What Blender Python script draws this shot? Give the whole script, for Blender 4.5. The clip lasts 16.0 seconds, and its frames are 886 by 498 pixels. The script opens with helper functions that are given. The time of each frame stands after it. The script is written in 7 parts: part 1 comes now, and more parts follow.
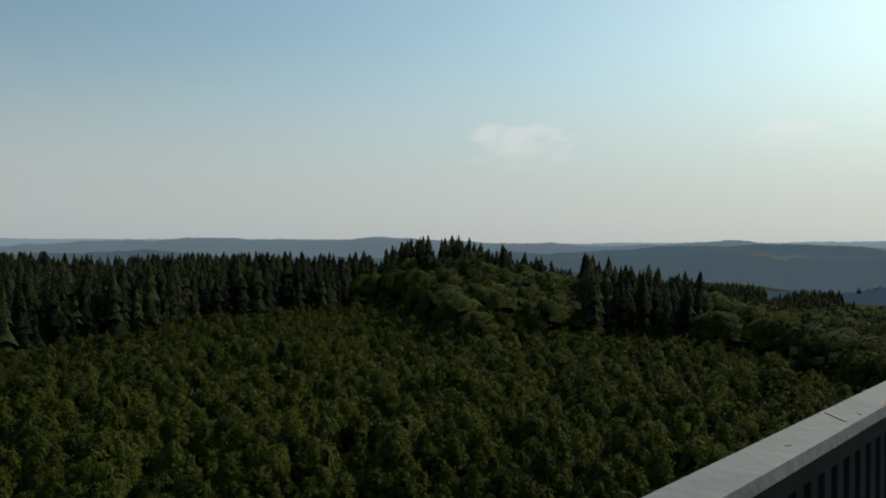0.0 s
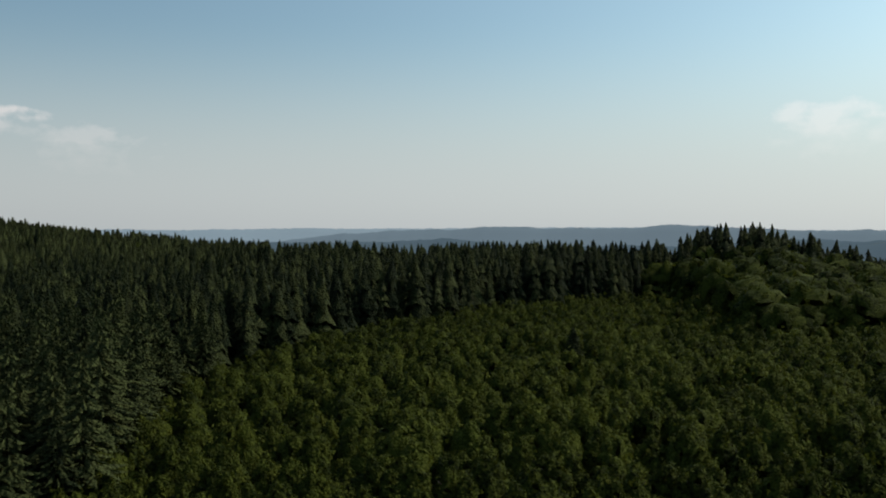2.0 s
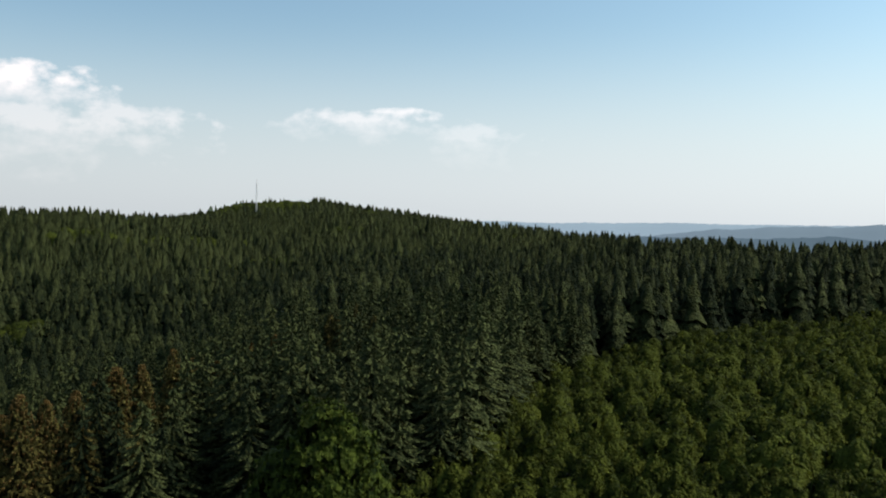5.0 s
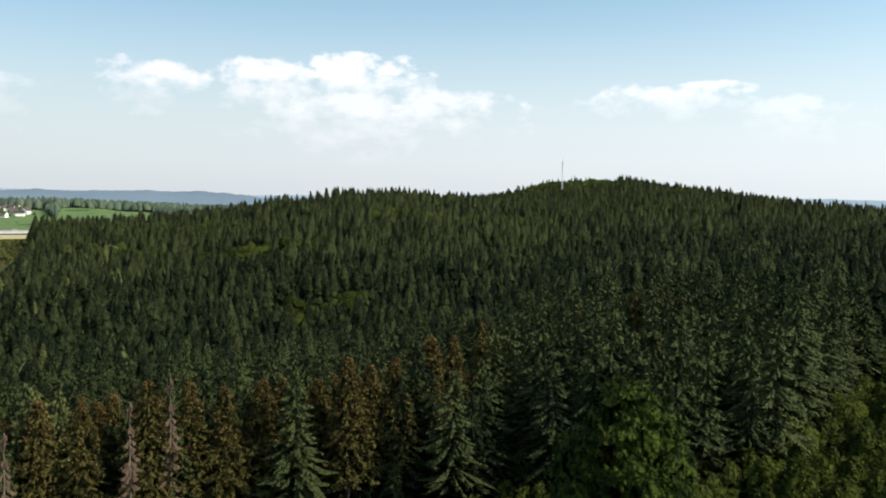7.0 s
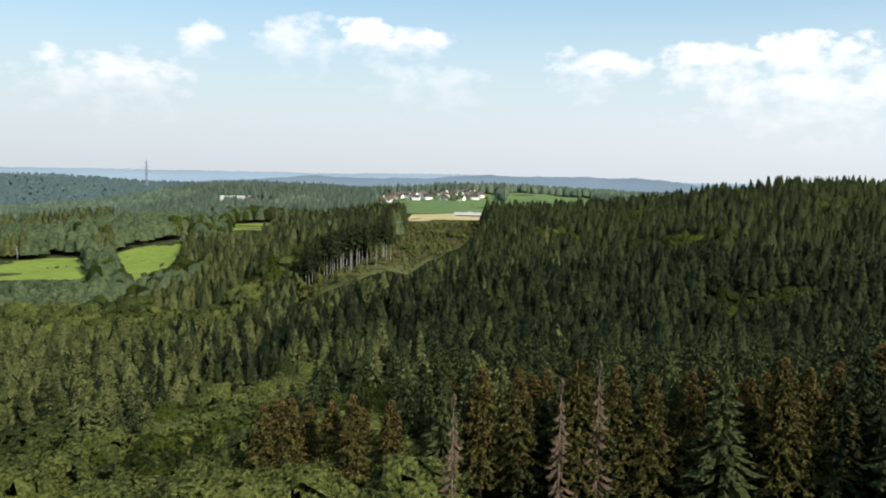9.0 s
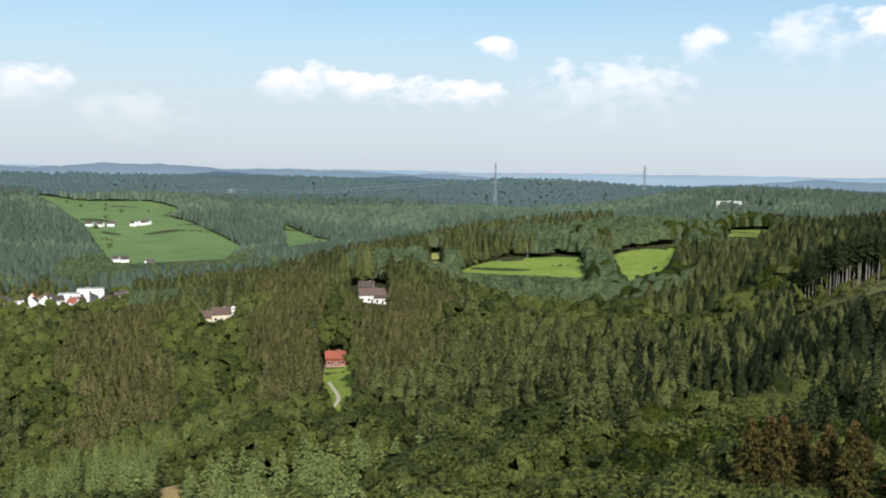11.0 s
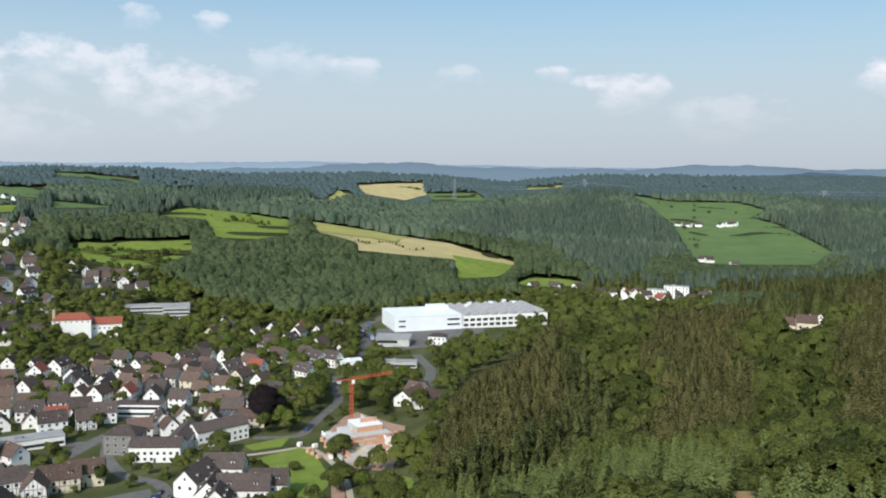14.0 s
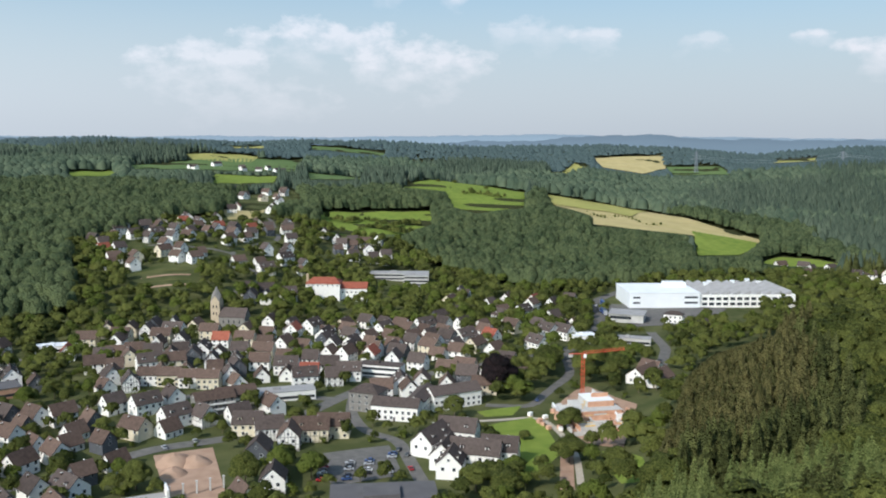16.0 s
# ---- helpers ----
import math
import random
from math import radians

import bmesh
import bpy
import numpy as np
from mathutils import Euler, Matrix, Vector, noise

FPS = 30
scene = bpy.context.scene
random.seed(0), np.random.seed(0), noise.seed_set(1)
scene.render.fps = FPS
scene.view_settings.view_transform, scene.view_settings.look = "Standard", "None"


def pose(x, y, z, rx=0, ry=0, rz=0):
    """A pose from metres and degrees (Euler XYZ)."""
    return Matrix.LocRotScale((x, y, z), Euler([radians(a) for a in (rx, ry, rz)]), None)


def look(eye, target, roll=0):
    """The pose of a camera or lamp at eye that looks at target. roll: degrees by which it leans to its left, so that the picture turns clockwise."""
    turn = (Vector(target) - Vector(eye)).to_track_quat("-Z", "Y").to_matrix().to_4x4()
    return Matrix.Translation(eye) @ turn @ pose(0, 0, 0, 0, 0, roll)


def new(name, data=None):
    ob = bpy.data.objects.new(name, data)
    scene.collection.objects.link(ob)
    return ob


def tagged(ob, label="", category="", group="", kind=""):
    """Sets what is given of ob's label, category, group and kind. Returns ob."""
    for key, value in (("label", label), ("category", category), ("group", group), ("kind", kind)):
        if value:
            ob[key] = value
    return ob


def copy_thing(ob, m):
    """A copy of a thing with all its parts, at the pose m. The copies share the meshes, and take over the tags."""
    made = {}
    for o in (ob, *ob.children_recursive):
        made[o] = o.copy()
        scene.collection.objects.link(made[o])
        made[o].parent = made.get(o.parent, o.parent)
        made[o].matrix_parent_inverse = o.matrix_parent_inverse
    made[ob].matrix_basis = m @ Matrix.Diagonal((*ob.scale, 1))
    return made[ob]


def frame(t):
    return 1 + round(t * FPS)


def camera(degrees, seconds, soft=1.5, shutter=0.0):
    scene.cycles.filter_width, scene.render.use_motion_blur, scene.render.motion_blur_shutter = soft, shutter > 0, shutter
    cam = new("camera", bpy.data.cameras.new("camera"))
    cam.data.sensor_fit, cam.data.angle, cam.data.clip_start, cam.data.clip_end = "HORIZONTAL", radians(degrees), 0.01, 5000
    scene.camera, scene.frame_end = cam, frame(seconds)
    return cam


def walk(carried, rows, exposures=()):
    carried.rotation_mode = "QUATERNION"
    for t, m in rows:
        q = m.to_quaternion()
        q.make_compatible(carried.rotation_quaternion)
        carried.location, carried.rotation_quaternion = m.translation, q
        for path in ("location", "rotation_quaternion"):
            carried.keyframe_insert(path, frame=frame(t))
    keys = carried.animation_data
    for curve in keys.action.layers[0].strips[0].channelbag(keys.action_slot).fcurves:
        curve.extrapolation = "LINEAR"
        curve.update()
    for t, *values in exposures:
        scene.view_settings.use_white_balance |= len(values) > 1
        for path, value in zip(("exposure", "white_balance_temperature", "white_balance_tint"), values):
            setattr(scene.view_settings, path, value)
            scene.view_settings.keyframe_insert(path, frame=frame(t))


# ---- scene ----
cam = camera(53.15, 16.0, soft=2.0)
PATH = [
    (0, pose(-0.000, 0.000, 140.000, 89.57, -0.16, 0.00)),
    (0.5, pose(-0.016, 0.013, 140.001, 89.60, 0.01, 4.66)),
    (1, pose(-0.026, 0.022, 140.002, 89.41, -0.18, 8.81)),
    (1.5, pose(-0.032, 0.027, 140.005, 89.11, -0.01, 13.84)),
    (2, pose(-0.039, 0.032, 140.007, 88.82, 0.18, 18.67)),
    (2.5, pose(-0.043, 0.035, 140.008, 88.71, 0.17, 23.67)),
    (3, pose(-0.046, 0.038, 140.007, 88.89, 0.10, 28.17)),
    (3.5, pose(-0.050, 0.041, 140.003, 88.89, -0.16, 32.36)),
    (6, pose(-0.062, 0.051, 139.990, 87.72, -0.70, 51.75)),
    (6.5, pose(-0.064, 0.052, 139.991, 87.34, -0.46, 57.79)),
    (7, pose(-0.066, 0.054, 139.994, 86.67, -0.61, 61.85)),
    (7.5, pose(-0.068, 0.055, 139.997, 86.31, -1.17, 68.01)),
    (8, pose(-0.070, 0.057, 140.001, 85.92, -1.19, 73.18)),
    (8.2, pose(-0.069, 0.056, 140.003, 85.96, -1.26, 76.96)),
    (10.3, pose(-0.061, 0.050, 140.009, 84.90, -0.96, 108.18)),
    (10.5, pose(-0.060, 0.049, 140.009, 85.14, -1.10, 112.13)),
    (11, pose(-0.058, 0.048, 140.006, 85.10, -1.05, 120.69)),
    (11.5, pose(-0.056, 0.046, 140.002, 84.42, -1.02, 128.84)),
    (12, pose(-0.054, 0.044, 139.998, 83.94, -1.62, 135.34)),
    (12.5, pose(-0.050, 0.041, 139.995, 84.19, -1.81, 141.89)),
    (13, pose(-0.046, 0.038, 139.992, 85.01, -1.56, 147.63)),
    (13.5, pose(-0.043, 0.035, 139.990, 85.37, -1.08, 153.18)),
    (14, pose(-0.039, 0.032, 139.990, 84.71, -0.46, 157.36)),
    (14.5, pose(-0.035, 0.029, 139.992, 84.01, -0.13, 161.24)),
    (15, pose(-0.031, 0.025, 139.995, 84.34, -0.87, 166.02)),
    (15.5, pose(-0.027, 0.022, 139.998, 84.09, 0.37, 168.52)),
    (16, pose(-0.023, 0.019, 140.002, 82.89, -0.15, 172.49)),
]
EXPOSURES = [(0, -0.9, 6750, 12), (2, -0.62, 6750, 13), (3.5, -0.28, 6700, 14), (6, 0.06, 6600, 15), (8, 0.28, 6600, 15), (10.3, 0.2, 6400, 16), (12.5, 0.13, 6200, 16), (14, -0.08, 6180, 16), (16, -0.08, 6150, 16)]
walk(cam, PATH, EXPOSURES)

# ---- sky, sun ----
SUN_AZ, SUN_EL = -48.0, 38.0      # bearing to the left of +Y, height
world = bpy.data.worlds.new("sky")
scene.world = world
world.use_nodes = True
wn, wl = world.node_tree.nodes, world.node_tree.links
wn.clear()


def wnode(kind, **sets):
    n = wn.new(kind)
    for key, value in sets.items():
        if key == "op":
            n.operation = value
        elif key == "vals":
            for i, v in value.items():
                if isinstance(v, bpy.types.NodeSocket):
                    wl.new(v, n.inputs[i])
                else:
                    n.inputs[i].default_value = v
    return n


def wmath(op, a, b=0.0, c=0.0):
    return wnode("ShaderNodeMath", op=op, vals={0: a, 1: b, 2: c}).outputs[0]


sky = wn.new("ShaderNodeTexSky")
sky.sky_type, sky.sun_disc = "NISHITA", False
sky.sun_elevation, sky.sun_rotation = radians(SUN_EL), radians(-SUN_AZ)
sky.altitude, sky.air_density, sky.dust_density, sky.ozone_density = 300, 1.0, 2.5, 1.0
coord = wn.new("ShaderNodeTexCoord").outputs["Generated"]
sep = wn.new("ShaderNodeSeparateXYZ")
wl.new(coord, sep.inputs[0])
sz = sep.outputs[2]
# humid summer haze: the sky pales towards the horizon
veil = wnode("ShaderNodeMapRange", vals={0: sz, 1: 0.03, 2: 0.24, 3: 1.0, 4: 0.1})
veil.interpolation_type = "SMOOTHSTEP"
haze = veil.outputs[0]
mixh = wn.new("ShaderNodeMix")
mixh.data_type = "RGBA"
wl.new(wmath("MULTIPLY", haze, 0.84), mixh.inputs[0])
tint = wnode("ShaderNodeVectorMath", op="MULTIPLY", vals={0: sky.outputs[0], 1: (0.84, 1.1, 1.06)}).outputs[0]
wl.new(tint, mixh.inputs[6])
mixh.inputs[7].default_value = (5.0, 5.55, 5.8, 1)
# forward-scattered glow of the hazy air round the sun
SUN_DIR = (math.sin(radians(-SUN_AZ)) * math.cos(radians(SUN_EL)), math.cos(radians(SUN_AZ)) * math.cos(radians(SUN_EL)), math.sin(radians(SUN_EL)))
facing = wmath("MULTIPLY_ADD", wnode("ShaderNodeVectorMath", op="DOT_PRODUCT", vals={0: coord, 1: SUN_DIR}).outputs["Value"], 0.5, 0.5)
glow = wmath("MULTIPLY_ADD", wmath("POWER", wmath("MAXIMUM", facing, 0.0), 1.3), 0.68, 0.9)
bright = wnode("ShaderNodeVectorMath", op="SCALE", vals={0: mixh.outputs[2], 3: glow}).outputs[0]


def cloud(az, el, half_az, half_el, strength):
    """A fair-weather cloud: a soft lens of the sky, broken by noise, with a flat base and a billowing top."""
    a = radians(az)
    side = wnode("ShaderNodeVectorMath", op="DOT_PRODUCT", vals={0: coord, 1: (-math.cos(a), -math.sin(a), 0)}).outputs["Value"]
    ahead = wnode("ShaderNodeVectorMath", op="DOT_PRODUCT", vals={0: coord, 1: (-math.sin(a), math.cos(a), 0)}).outputs["Value"]
    u = wmath("DIVIDE", side, math.sin(radians(half_az * 1.25)))
    v = wmath("DIVIDE", wmath("SUBTRACT", sz, math.sin(radians(el))), math.sin(radians(half_el)))
    ramp = wmath("MULTIPLY_ADD", wmath("MAXIMUM", wmath("MULTIPLY", v, -1.0), 0.0), 1.6, 0.95)
    v = wmath("MAXIMUM", wmath("MULTIPLY", v, 1.25), wmath("MULTIPLY", v, -0.55))
    d = wmath("ADD", wmath("MULTIPLY", u, u), wmath("MULTIPLY", v, v))
    body = wmath("SUBTRACT", 1.0, d)
    body = wmath("ADD", body, wmath("MULTIPLY", wmath("SUBTRACT", puff, 0.52), 4.6))
    body = wnode("ShaderNodeMapRange", vals={0: wmath("DIVIDE", body, ramp), 1: 0.0, 2: 1.0, 3: 0.0, 4: strength}).outputs[0]
    return wmath("MULTIPLY", body, wmath("GREATER_THAN", ahead, 0.3))


noise_a = wnode("ShaderNodeTexNoise")
stretch = wnode("ShaderNodeVectorMath", op="MULTIPLY", vals={0: coord, 1: (1, 1, 1.7)}).outputs[0]
wl.new(stretch, noise_a.inputs["Vector"])
noise_a.inputs["Scale"].default_value, noise_a.inputs["Detail"].default_value, noise_a.inputs["Roughness"].default_value = 30, 8, 0.56
puff = noise_a.outputs[0]
HILL_CLOUDS = [
    (-4.7, 6.6, 2.8, 1.4, 0.30),
    (-20.9, 7.0, 2.0, 0.9, 0.30),
    (47.6, 6.5, 4.8, 0.9, 0.45),
    (40.5, 5.4, 3.1, 1.1, 0.22),
    (45.6, 7.0, 2.2, 0.5, 0.55),
    (49.1, 6.5, 1.5, 0.6, 0.35),
    (80.0, 7.3, 3.0, 1.2, 0.65),
    (72.6, 7.6, 2.9, 1.4, 0.8),
    (67.2, 8.0, 3.4, 1.4, 0.85),
    (66.0, 5.7, 7.0, 1.9, 0.4),
    (94.5, 8.8, 1.6, 1.1, 0.80),
    (91.2, 8.6, 2.5, 0.8, 0.80),
    (98.6, 8.8, 2.2, 1.7, 0.50),
    (90.2, 6.2, 3.3, 1.5, 0.25),
]
VALLEY_CLOUDS = [
    (130.2, 6.0, 2.2, 1.1, 0.90),
    (126.1, 5.7, 2.2, 0.9, 0.90),
    (121.4, 5.4, 3.6, 0.9, 0.85),
    (117.5, 8.1, 1.2, 0.6, 0.80),
    (110.2, 6.0, 4.6, 1.6, 0.50),
    (104.8, 8.5, 1.2, 1.2, 0.65),
    (94.7, 9.2, 1.5, 0.9, 0.85),
    (91.2, 8.8, 2.9, 0.8, 0.70),
    (150.2, 6.1, 1.0, 0.4, 0.55),
    (146.0, 5.2, 2.5, 1.0, 0.60),
    (156.5, 6.0, 1.5, 0.7, 0.30),
    (139.9, 3.7, 3.1, 1.2, 0.25),
]
TOWN_CLOUDS = [
    (171.7, 8.9, 0.9, 0.7, 0.50),
    (166.7, 6.8, 2.5, 1.0, 0.30),
    (163.2, 6.4, 1.4, 0.8, 0.42),
    (156.5, 6.0, 1.3, 0.6, 0.30),
    (175.9, 9.0, 1.2, 0.7, 0.35),
    (186.9, 4.9, 4.0, 2.0, 0.42),
    (180.8, 6.4, 5.0, 1.3, 0.50),
    (174.6, 5.0, 4.0, 1.7, 0.50),
    (166.6, 6.9, 2.3, 0.8, 0.30),
    (162.8, 6.4, 1.4, 0.8, 0.45),
    (184.5, 2.7, 4.4, 1.5, 0.20),
]
total = 0.0
for c in HILL_CLOUDS + VALLEY_CLOUDS + TOWN_CLOUDS:
    total = wmath("MAXIMUM", cloud(*c), total)
mixc = wn.new("ShaderNodeMix")
mixc.data_type = "RGBA"
wl.new(total, mixc.inputs[0])
wl.new(bright, mixc.inputs[6])
cloud_light = wnode("ShaderNodeVectorMath", op="SCALE", vals={0: (8.3, 8.1, 8.0), 3: glow}).outputs[0]
wl.new(cloud_light, mixc.inputs[7])
back = wnode("ShaderNodeBackground", vals={0: mixc.outputs[2], 1: 0.13})
wl.new(back.outputs[0], wn.new("ShaderNodeOutputWorld").inputs[0])

sun = new("sun", bpy.data.lights.new("sun", "SUN"))
sun.data.energy, sun.data.angle, sun.data.color = 3.6, radians(0.6), (1.0, 0.94, 0.84)
sun.matrix_world = look((300 * math.sin(radians(-SUN_AZ)) * math.cos(radians(SUN_EL)), 300 * math.cos(radians(SUN_AZ)) * math.cos(radians(SUN_EL)), 140 + 300 * math.sin(radians(SUN_EL))), (0, 0, 140))

# ---- materials ----
MATS = {}


def surface(name, dark, light, scale=0.3, rough=0.85, bump=0.0, fine=8.0, metal=0.0, island=0.0, per_object=0.0, leafy=0.0, coarse=0.012, coarse_mix=0.35, spec=0.3, tree=0.0, grain=2.2, clump=0.0):
    """Noise-mottled surface: grain at one scale, broad patches at another; islands or objects may differ in tone."""
    m = bpy.data.materials.new(name)
    m.use_nodes = True
    n, l = m.node_tree.nodes, m.node_tree.links
    b = n["Principled BSDF"]
    b.inputs["Roughness"].default_value, b.inputs["Metallic"].default_value = rough, metal
    b.inputs["Specular IOR Level"].default_value = spec
    co = n.new("ShaderNodeNewGeometry").outputs["Position"]
    t1, t2 = n.new("ShaderNodeTexNoise"), n.new("ShaderNodeTexNoise")
    for t, s in ((t1, scale), (t2, coarse)):
        l.new(co, t.inputs["Vector"])
        t.inputs["Scale"].default_value, t.inputs["Detail"].default_value = s, 4
    fac = n.new("ShaderNodeMath")
    fac.operation = "MULTIPLY_ADD"
    l.new(t1.outputs[0], fac.inputs[0])
    fac.inputs[1].default_value, fac.inputs[2].default_value = grain * (1 - coarse_mix), 0.5 - grain * (1 - coarse_mix) / 2 - 1.1 * coarse_mix
    f2 = n.new("ShaderNodeMath")
    f2.operation = "MULTIPLY_ADD"
    l.new(t2.outputs[0], f2.inputs[0])
    f2.inputs[1].default_value = 2.2 * coarse_mix
    l.new(fac.outputs[0], f2.inputs[2])
    last = f2.outputs[0]
    for amount, kind, socket in ((island, "ShaderNodeNewGeometry", "Random Per Island"), (per_object, "ShaderNodeObjectInfo", "Random")):
        if amount:
            rnd = n.new(kind).outputs[socket]
            f3 = n.new("ShaderNodeMath")
            f3.operation = "MULTIPLY_ADD"
            l.new(rnd, f3.inputs[0])
            f3.inputs[1].default_value = amount
            l.new(last, f3.inputs[2])
            f4 = n.new("ShaderNodeMath")
            f4.operation = "SUBTRACT"
            l.new(f3.outputs[0], f4.inputs[0])
            f4.inputs[1].default_value = amount / 2
            last = f4.outputs[0]
    if tree:
        tone = n.new("ShaderNodeAttribute")
        tone.attribute_name = "tone"
        f5 = n.new("ShaderNodeMath")
        f5.operation = "MULTIPLY_ADD"
        l.new(tone.outputs["Fac"], f5.inputs[0])
        f5.inputs[1].default_value = tree
        l.new(last, f5.inputs[2])
        last = f5.outputs[0]
    if clump:
        warp, cell = n.new("ShaderNodeVectorMath"), n.new("ShaderNodeTexVoronoi")
        warp.operation = "MULTIPLY_ADD"
        l.new(t1.outputs["Color"], warp.inputs[0])
        warp.inputs[1].default_value = (1.2 / clump,) * 3
        l.new(co, warp.inputs[2])
        l.new(warp.outputs[0], cell.inputs["Vector"])
        cell.inputs["Scale"].default_value = clump
        f6 = n.new("ShaderNodeMath")
        f6.operation = "MULTIPLY_ADD"
        l.new(cell.outputs["Color"], f6.inputs[0])
        f6.inputs[1].default_value = 0.5
        f7 = n.new("ShaderNodeMath")
        f7.operation = "SUBTRACT"
        l.new(last, f7.inputs[0])
        f7.inputs[1].default_value = 0.25
        l.new(f7.outputs[0], f6.inputs[2])
        last = f6.outputs[0]
    mix = n.new("ShaderNodeMix")
    mix.data_type = "RGBA"
    l.new(last, mix.inputs[0])
    mix.inputs[6].default_value, mix.inputs[7].default_value = (*dark, 1), (*light, 1)
    l.new(mix.outputs[2], b.inputs["Base Color"])
    if bump:
        t3, bp = n.new("ShaderNodeTexNoise"), n.new("ShaderNodeBump")
        l.new(co, t3.inputs["Vector"])
        t3.inputs["Scale"].default_value, t3.inputs["Detail"].default_value = fine, 3
        bp.inputs["Strength"].default_value = bump
        bp.inputs["Distance"].default_value = 0.1 if bump < 1 else 1.7 / fine
        l.new(t3.outputs[0], bp.inputs["Height"])
        if clump:
            bp.invert = True
            bp.inputs["Distance"].default_value = 1.1 / clump
            l.new(cell.outputs["Distance"], bp.inputs["Height"])
        l.new(bp.outputs[0], b.inputs["Normal"])
    if leafy:
        tr, ms = n.new("ShaderNodeBsdfTranslucent"), n.new("ShaderNodeMixShader")
        l.new(mix.outputs[2], tr.inputs[0])
        ms.inputs[0].default_value = leafy
        l.new(b.outputs[0], ms.inputs[1])
        l.new(tr.outputs[0], ms.inputs[2])
        l.new(ms.outputs[0], n["Material Output"].inputs[0])
    MATS[name] = m
    return m


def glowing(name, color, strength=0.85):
    """Hazy distance: mostly the light of the air in front of it, put in as emission."""
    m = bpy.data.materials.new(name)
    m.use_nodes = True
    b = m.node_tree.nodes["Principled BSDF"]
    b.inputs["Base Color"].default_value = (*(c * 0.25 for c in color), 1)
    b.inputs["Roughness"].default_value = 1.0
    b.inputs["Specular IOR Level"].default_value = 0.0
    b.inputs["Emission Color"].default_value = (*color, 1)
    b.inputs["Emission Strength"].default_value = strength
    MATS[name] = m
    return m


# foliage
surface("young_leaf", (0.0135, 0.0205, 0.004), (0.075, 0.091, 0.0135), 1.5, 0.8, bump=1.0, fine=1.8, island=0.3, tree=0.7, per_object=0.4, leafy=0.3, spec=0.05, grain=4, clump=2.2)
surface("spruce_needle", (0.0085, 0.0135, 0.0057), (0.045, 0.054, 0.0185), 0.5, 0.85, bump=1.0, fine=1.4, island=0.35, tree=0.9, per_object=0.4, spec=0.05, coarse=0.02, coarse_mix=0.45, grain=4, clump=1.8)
# the same spruce lighter: front light and haze put into its base colour
surface("frontlit_needle", (0.036, 0.042, 0.0135), (0.108, 0.116, 0.038), 0.5, 0.85, bump=1.0, fine=1.2, island=0.35, tree=0.8, spec=0.05, coarse=0.02, coarse_mix=0.45, grain=4, clump=1.5)
surface("brown_needle", (0.054, 0.055, 0.0185), (0.126, 0.113, 0.042), 0.5, 0.85, bump=1.0, fine=1.2, island=0.4, tree=0.6, spec=0.05, grain=4, clump=1.6)
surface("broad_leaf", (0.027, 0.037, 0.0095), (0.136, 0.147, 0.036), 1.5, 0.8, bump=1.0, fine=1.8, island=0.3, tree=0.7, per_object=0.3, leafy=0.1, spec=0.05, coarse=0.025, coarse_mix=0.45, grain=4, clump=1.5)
# the broadleaf colour again, with middle-distance haze put into it
surface("hill_leaf_haze", (0.042, 0.062, 0.029), (0.112, 0.136, 0.06), 0.3, 0.85, bump=1.0, fine=1.0, island=0.1, tree=0.4, spec=0.04, coarse=0.02, coarse_mix=0.5, grain=4, clump=0.9)
surface("larch_needle", (0.11, 0.138, 0.042), (0.205, 0.235, 0.076), 0.5, 0.85, bump=1.0, fine=1.3, island=0.3, tree=0.6, leafy=0.1, spec=0.05, grain=4, clump=2)
surface("beech_leaf", (0.008, 0.017, 0.003), (0.058, 0.079, 0.0105), 1.2, 0.75, bump=1.0, fine=2.2, island=0.5, leafy=0.18, spec=0.06, grain=4, clump=1.9)
surface("light_leaf", (0.045, 0.066, 0.011), (0.14, 0.165, 0.034), 1.5, 0.8, bump=1.0, fine=1.8, island=0.3, leafy=0.12, spec=0.05, grain=4, clump=1.6)
surface("cone_spruce", (0.015, 0.0155, 0.0042), (0.096, 0.08, 0.022), 0.9, 0.85, bump=1.0, fine=2.5, island=0.55, spec=0.05, grain=4, clump=2.4)
surface("cone_brown", (0.13, 0.08, 0.026), (0.26, 0.165, 0.058), 0.8, 0.85, island=0.6, spec=0.05)
surface("copper_leaf", (0.008, 0.008, 0.008), (0.022, 0.014, 0.014), 0.4, 0.8, bump=1.0, fine=2.0, island=0.5, spec=0.05, grain=4, clump=1.5)
# haze put into the base colours: paler and bluer the farther the wood
surface("far_wood_haze", (0.048, 0.072, 0.048), (0.112, 0.14, 0.084), 0.05, 0.95, tree=0.6, coarse=0.006, spec=0.03)
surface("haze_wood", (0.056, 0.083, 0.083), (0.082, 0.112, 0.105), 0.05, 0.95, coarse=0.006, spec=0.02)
surface("far_spruce_haze", (0.04, 0.059, 0.043), (0.09, 0.114, 0.076), 0.05, 0.95, tree=0.6, coarse=0.006, spec=0.03)
surface("bark", (0.09, 0.065, 0.045), (0.2, 0.16, 0.12), 2.0, 0.95, bump=0.3)
surface("pale_bark", (0.16, 0.14, 0.115), (0.31, 0.28, 0.24), 0.6, 0.95, bump=0.2)
surface("dead_twig", (0.05, 0.031, 0.018), (0.11, 0.07, 0.04), 1.0, 0.95)
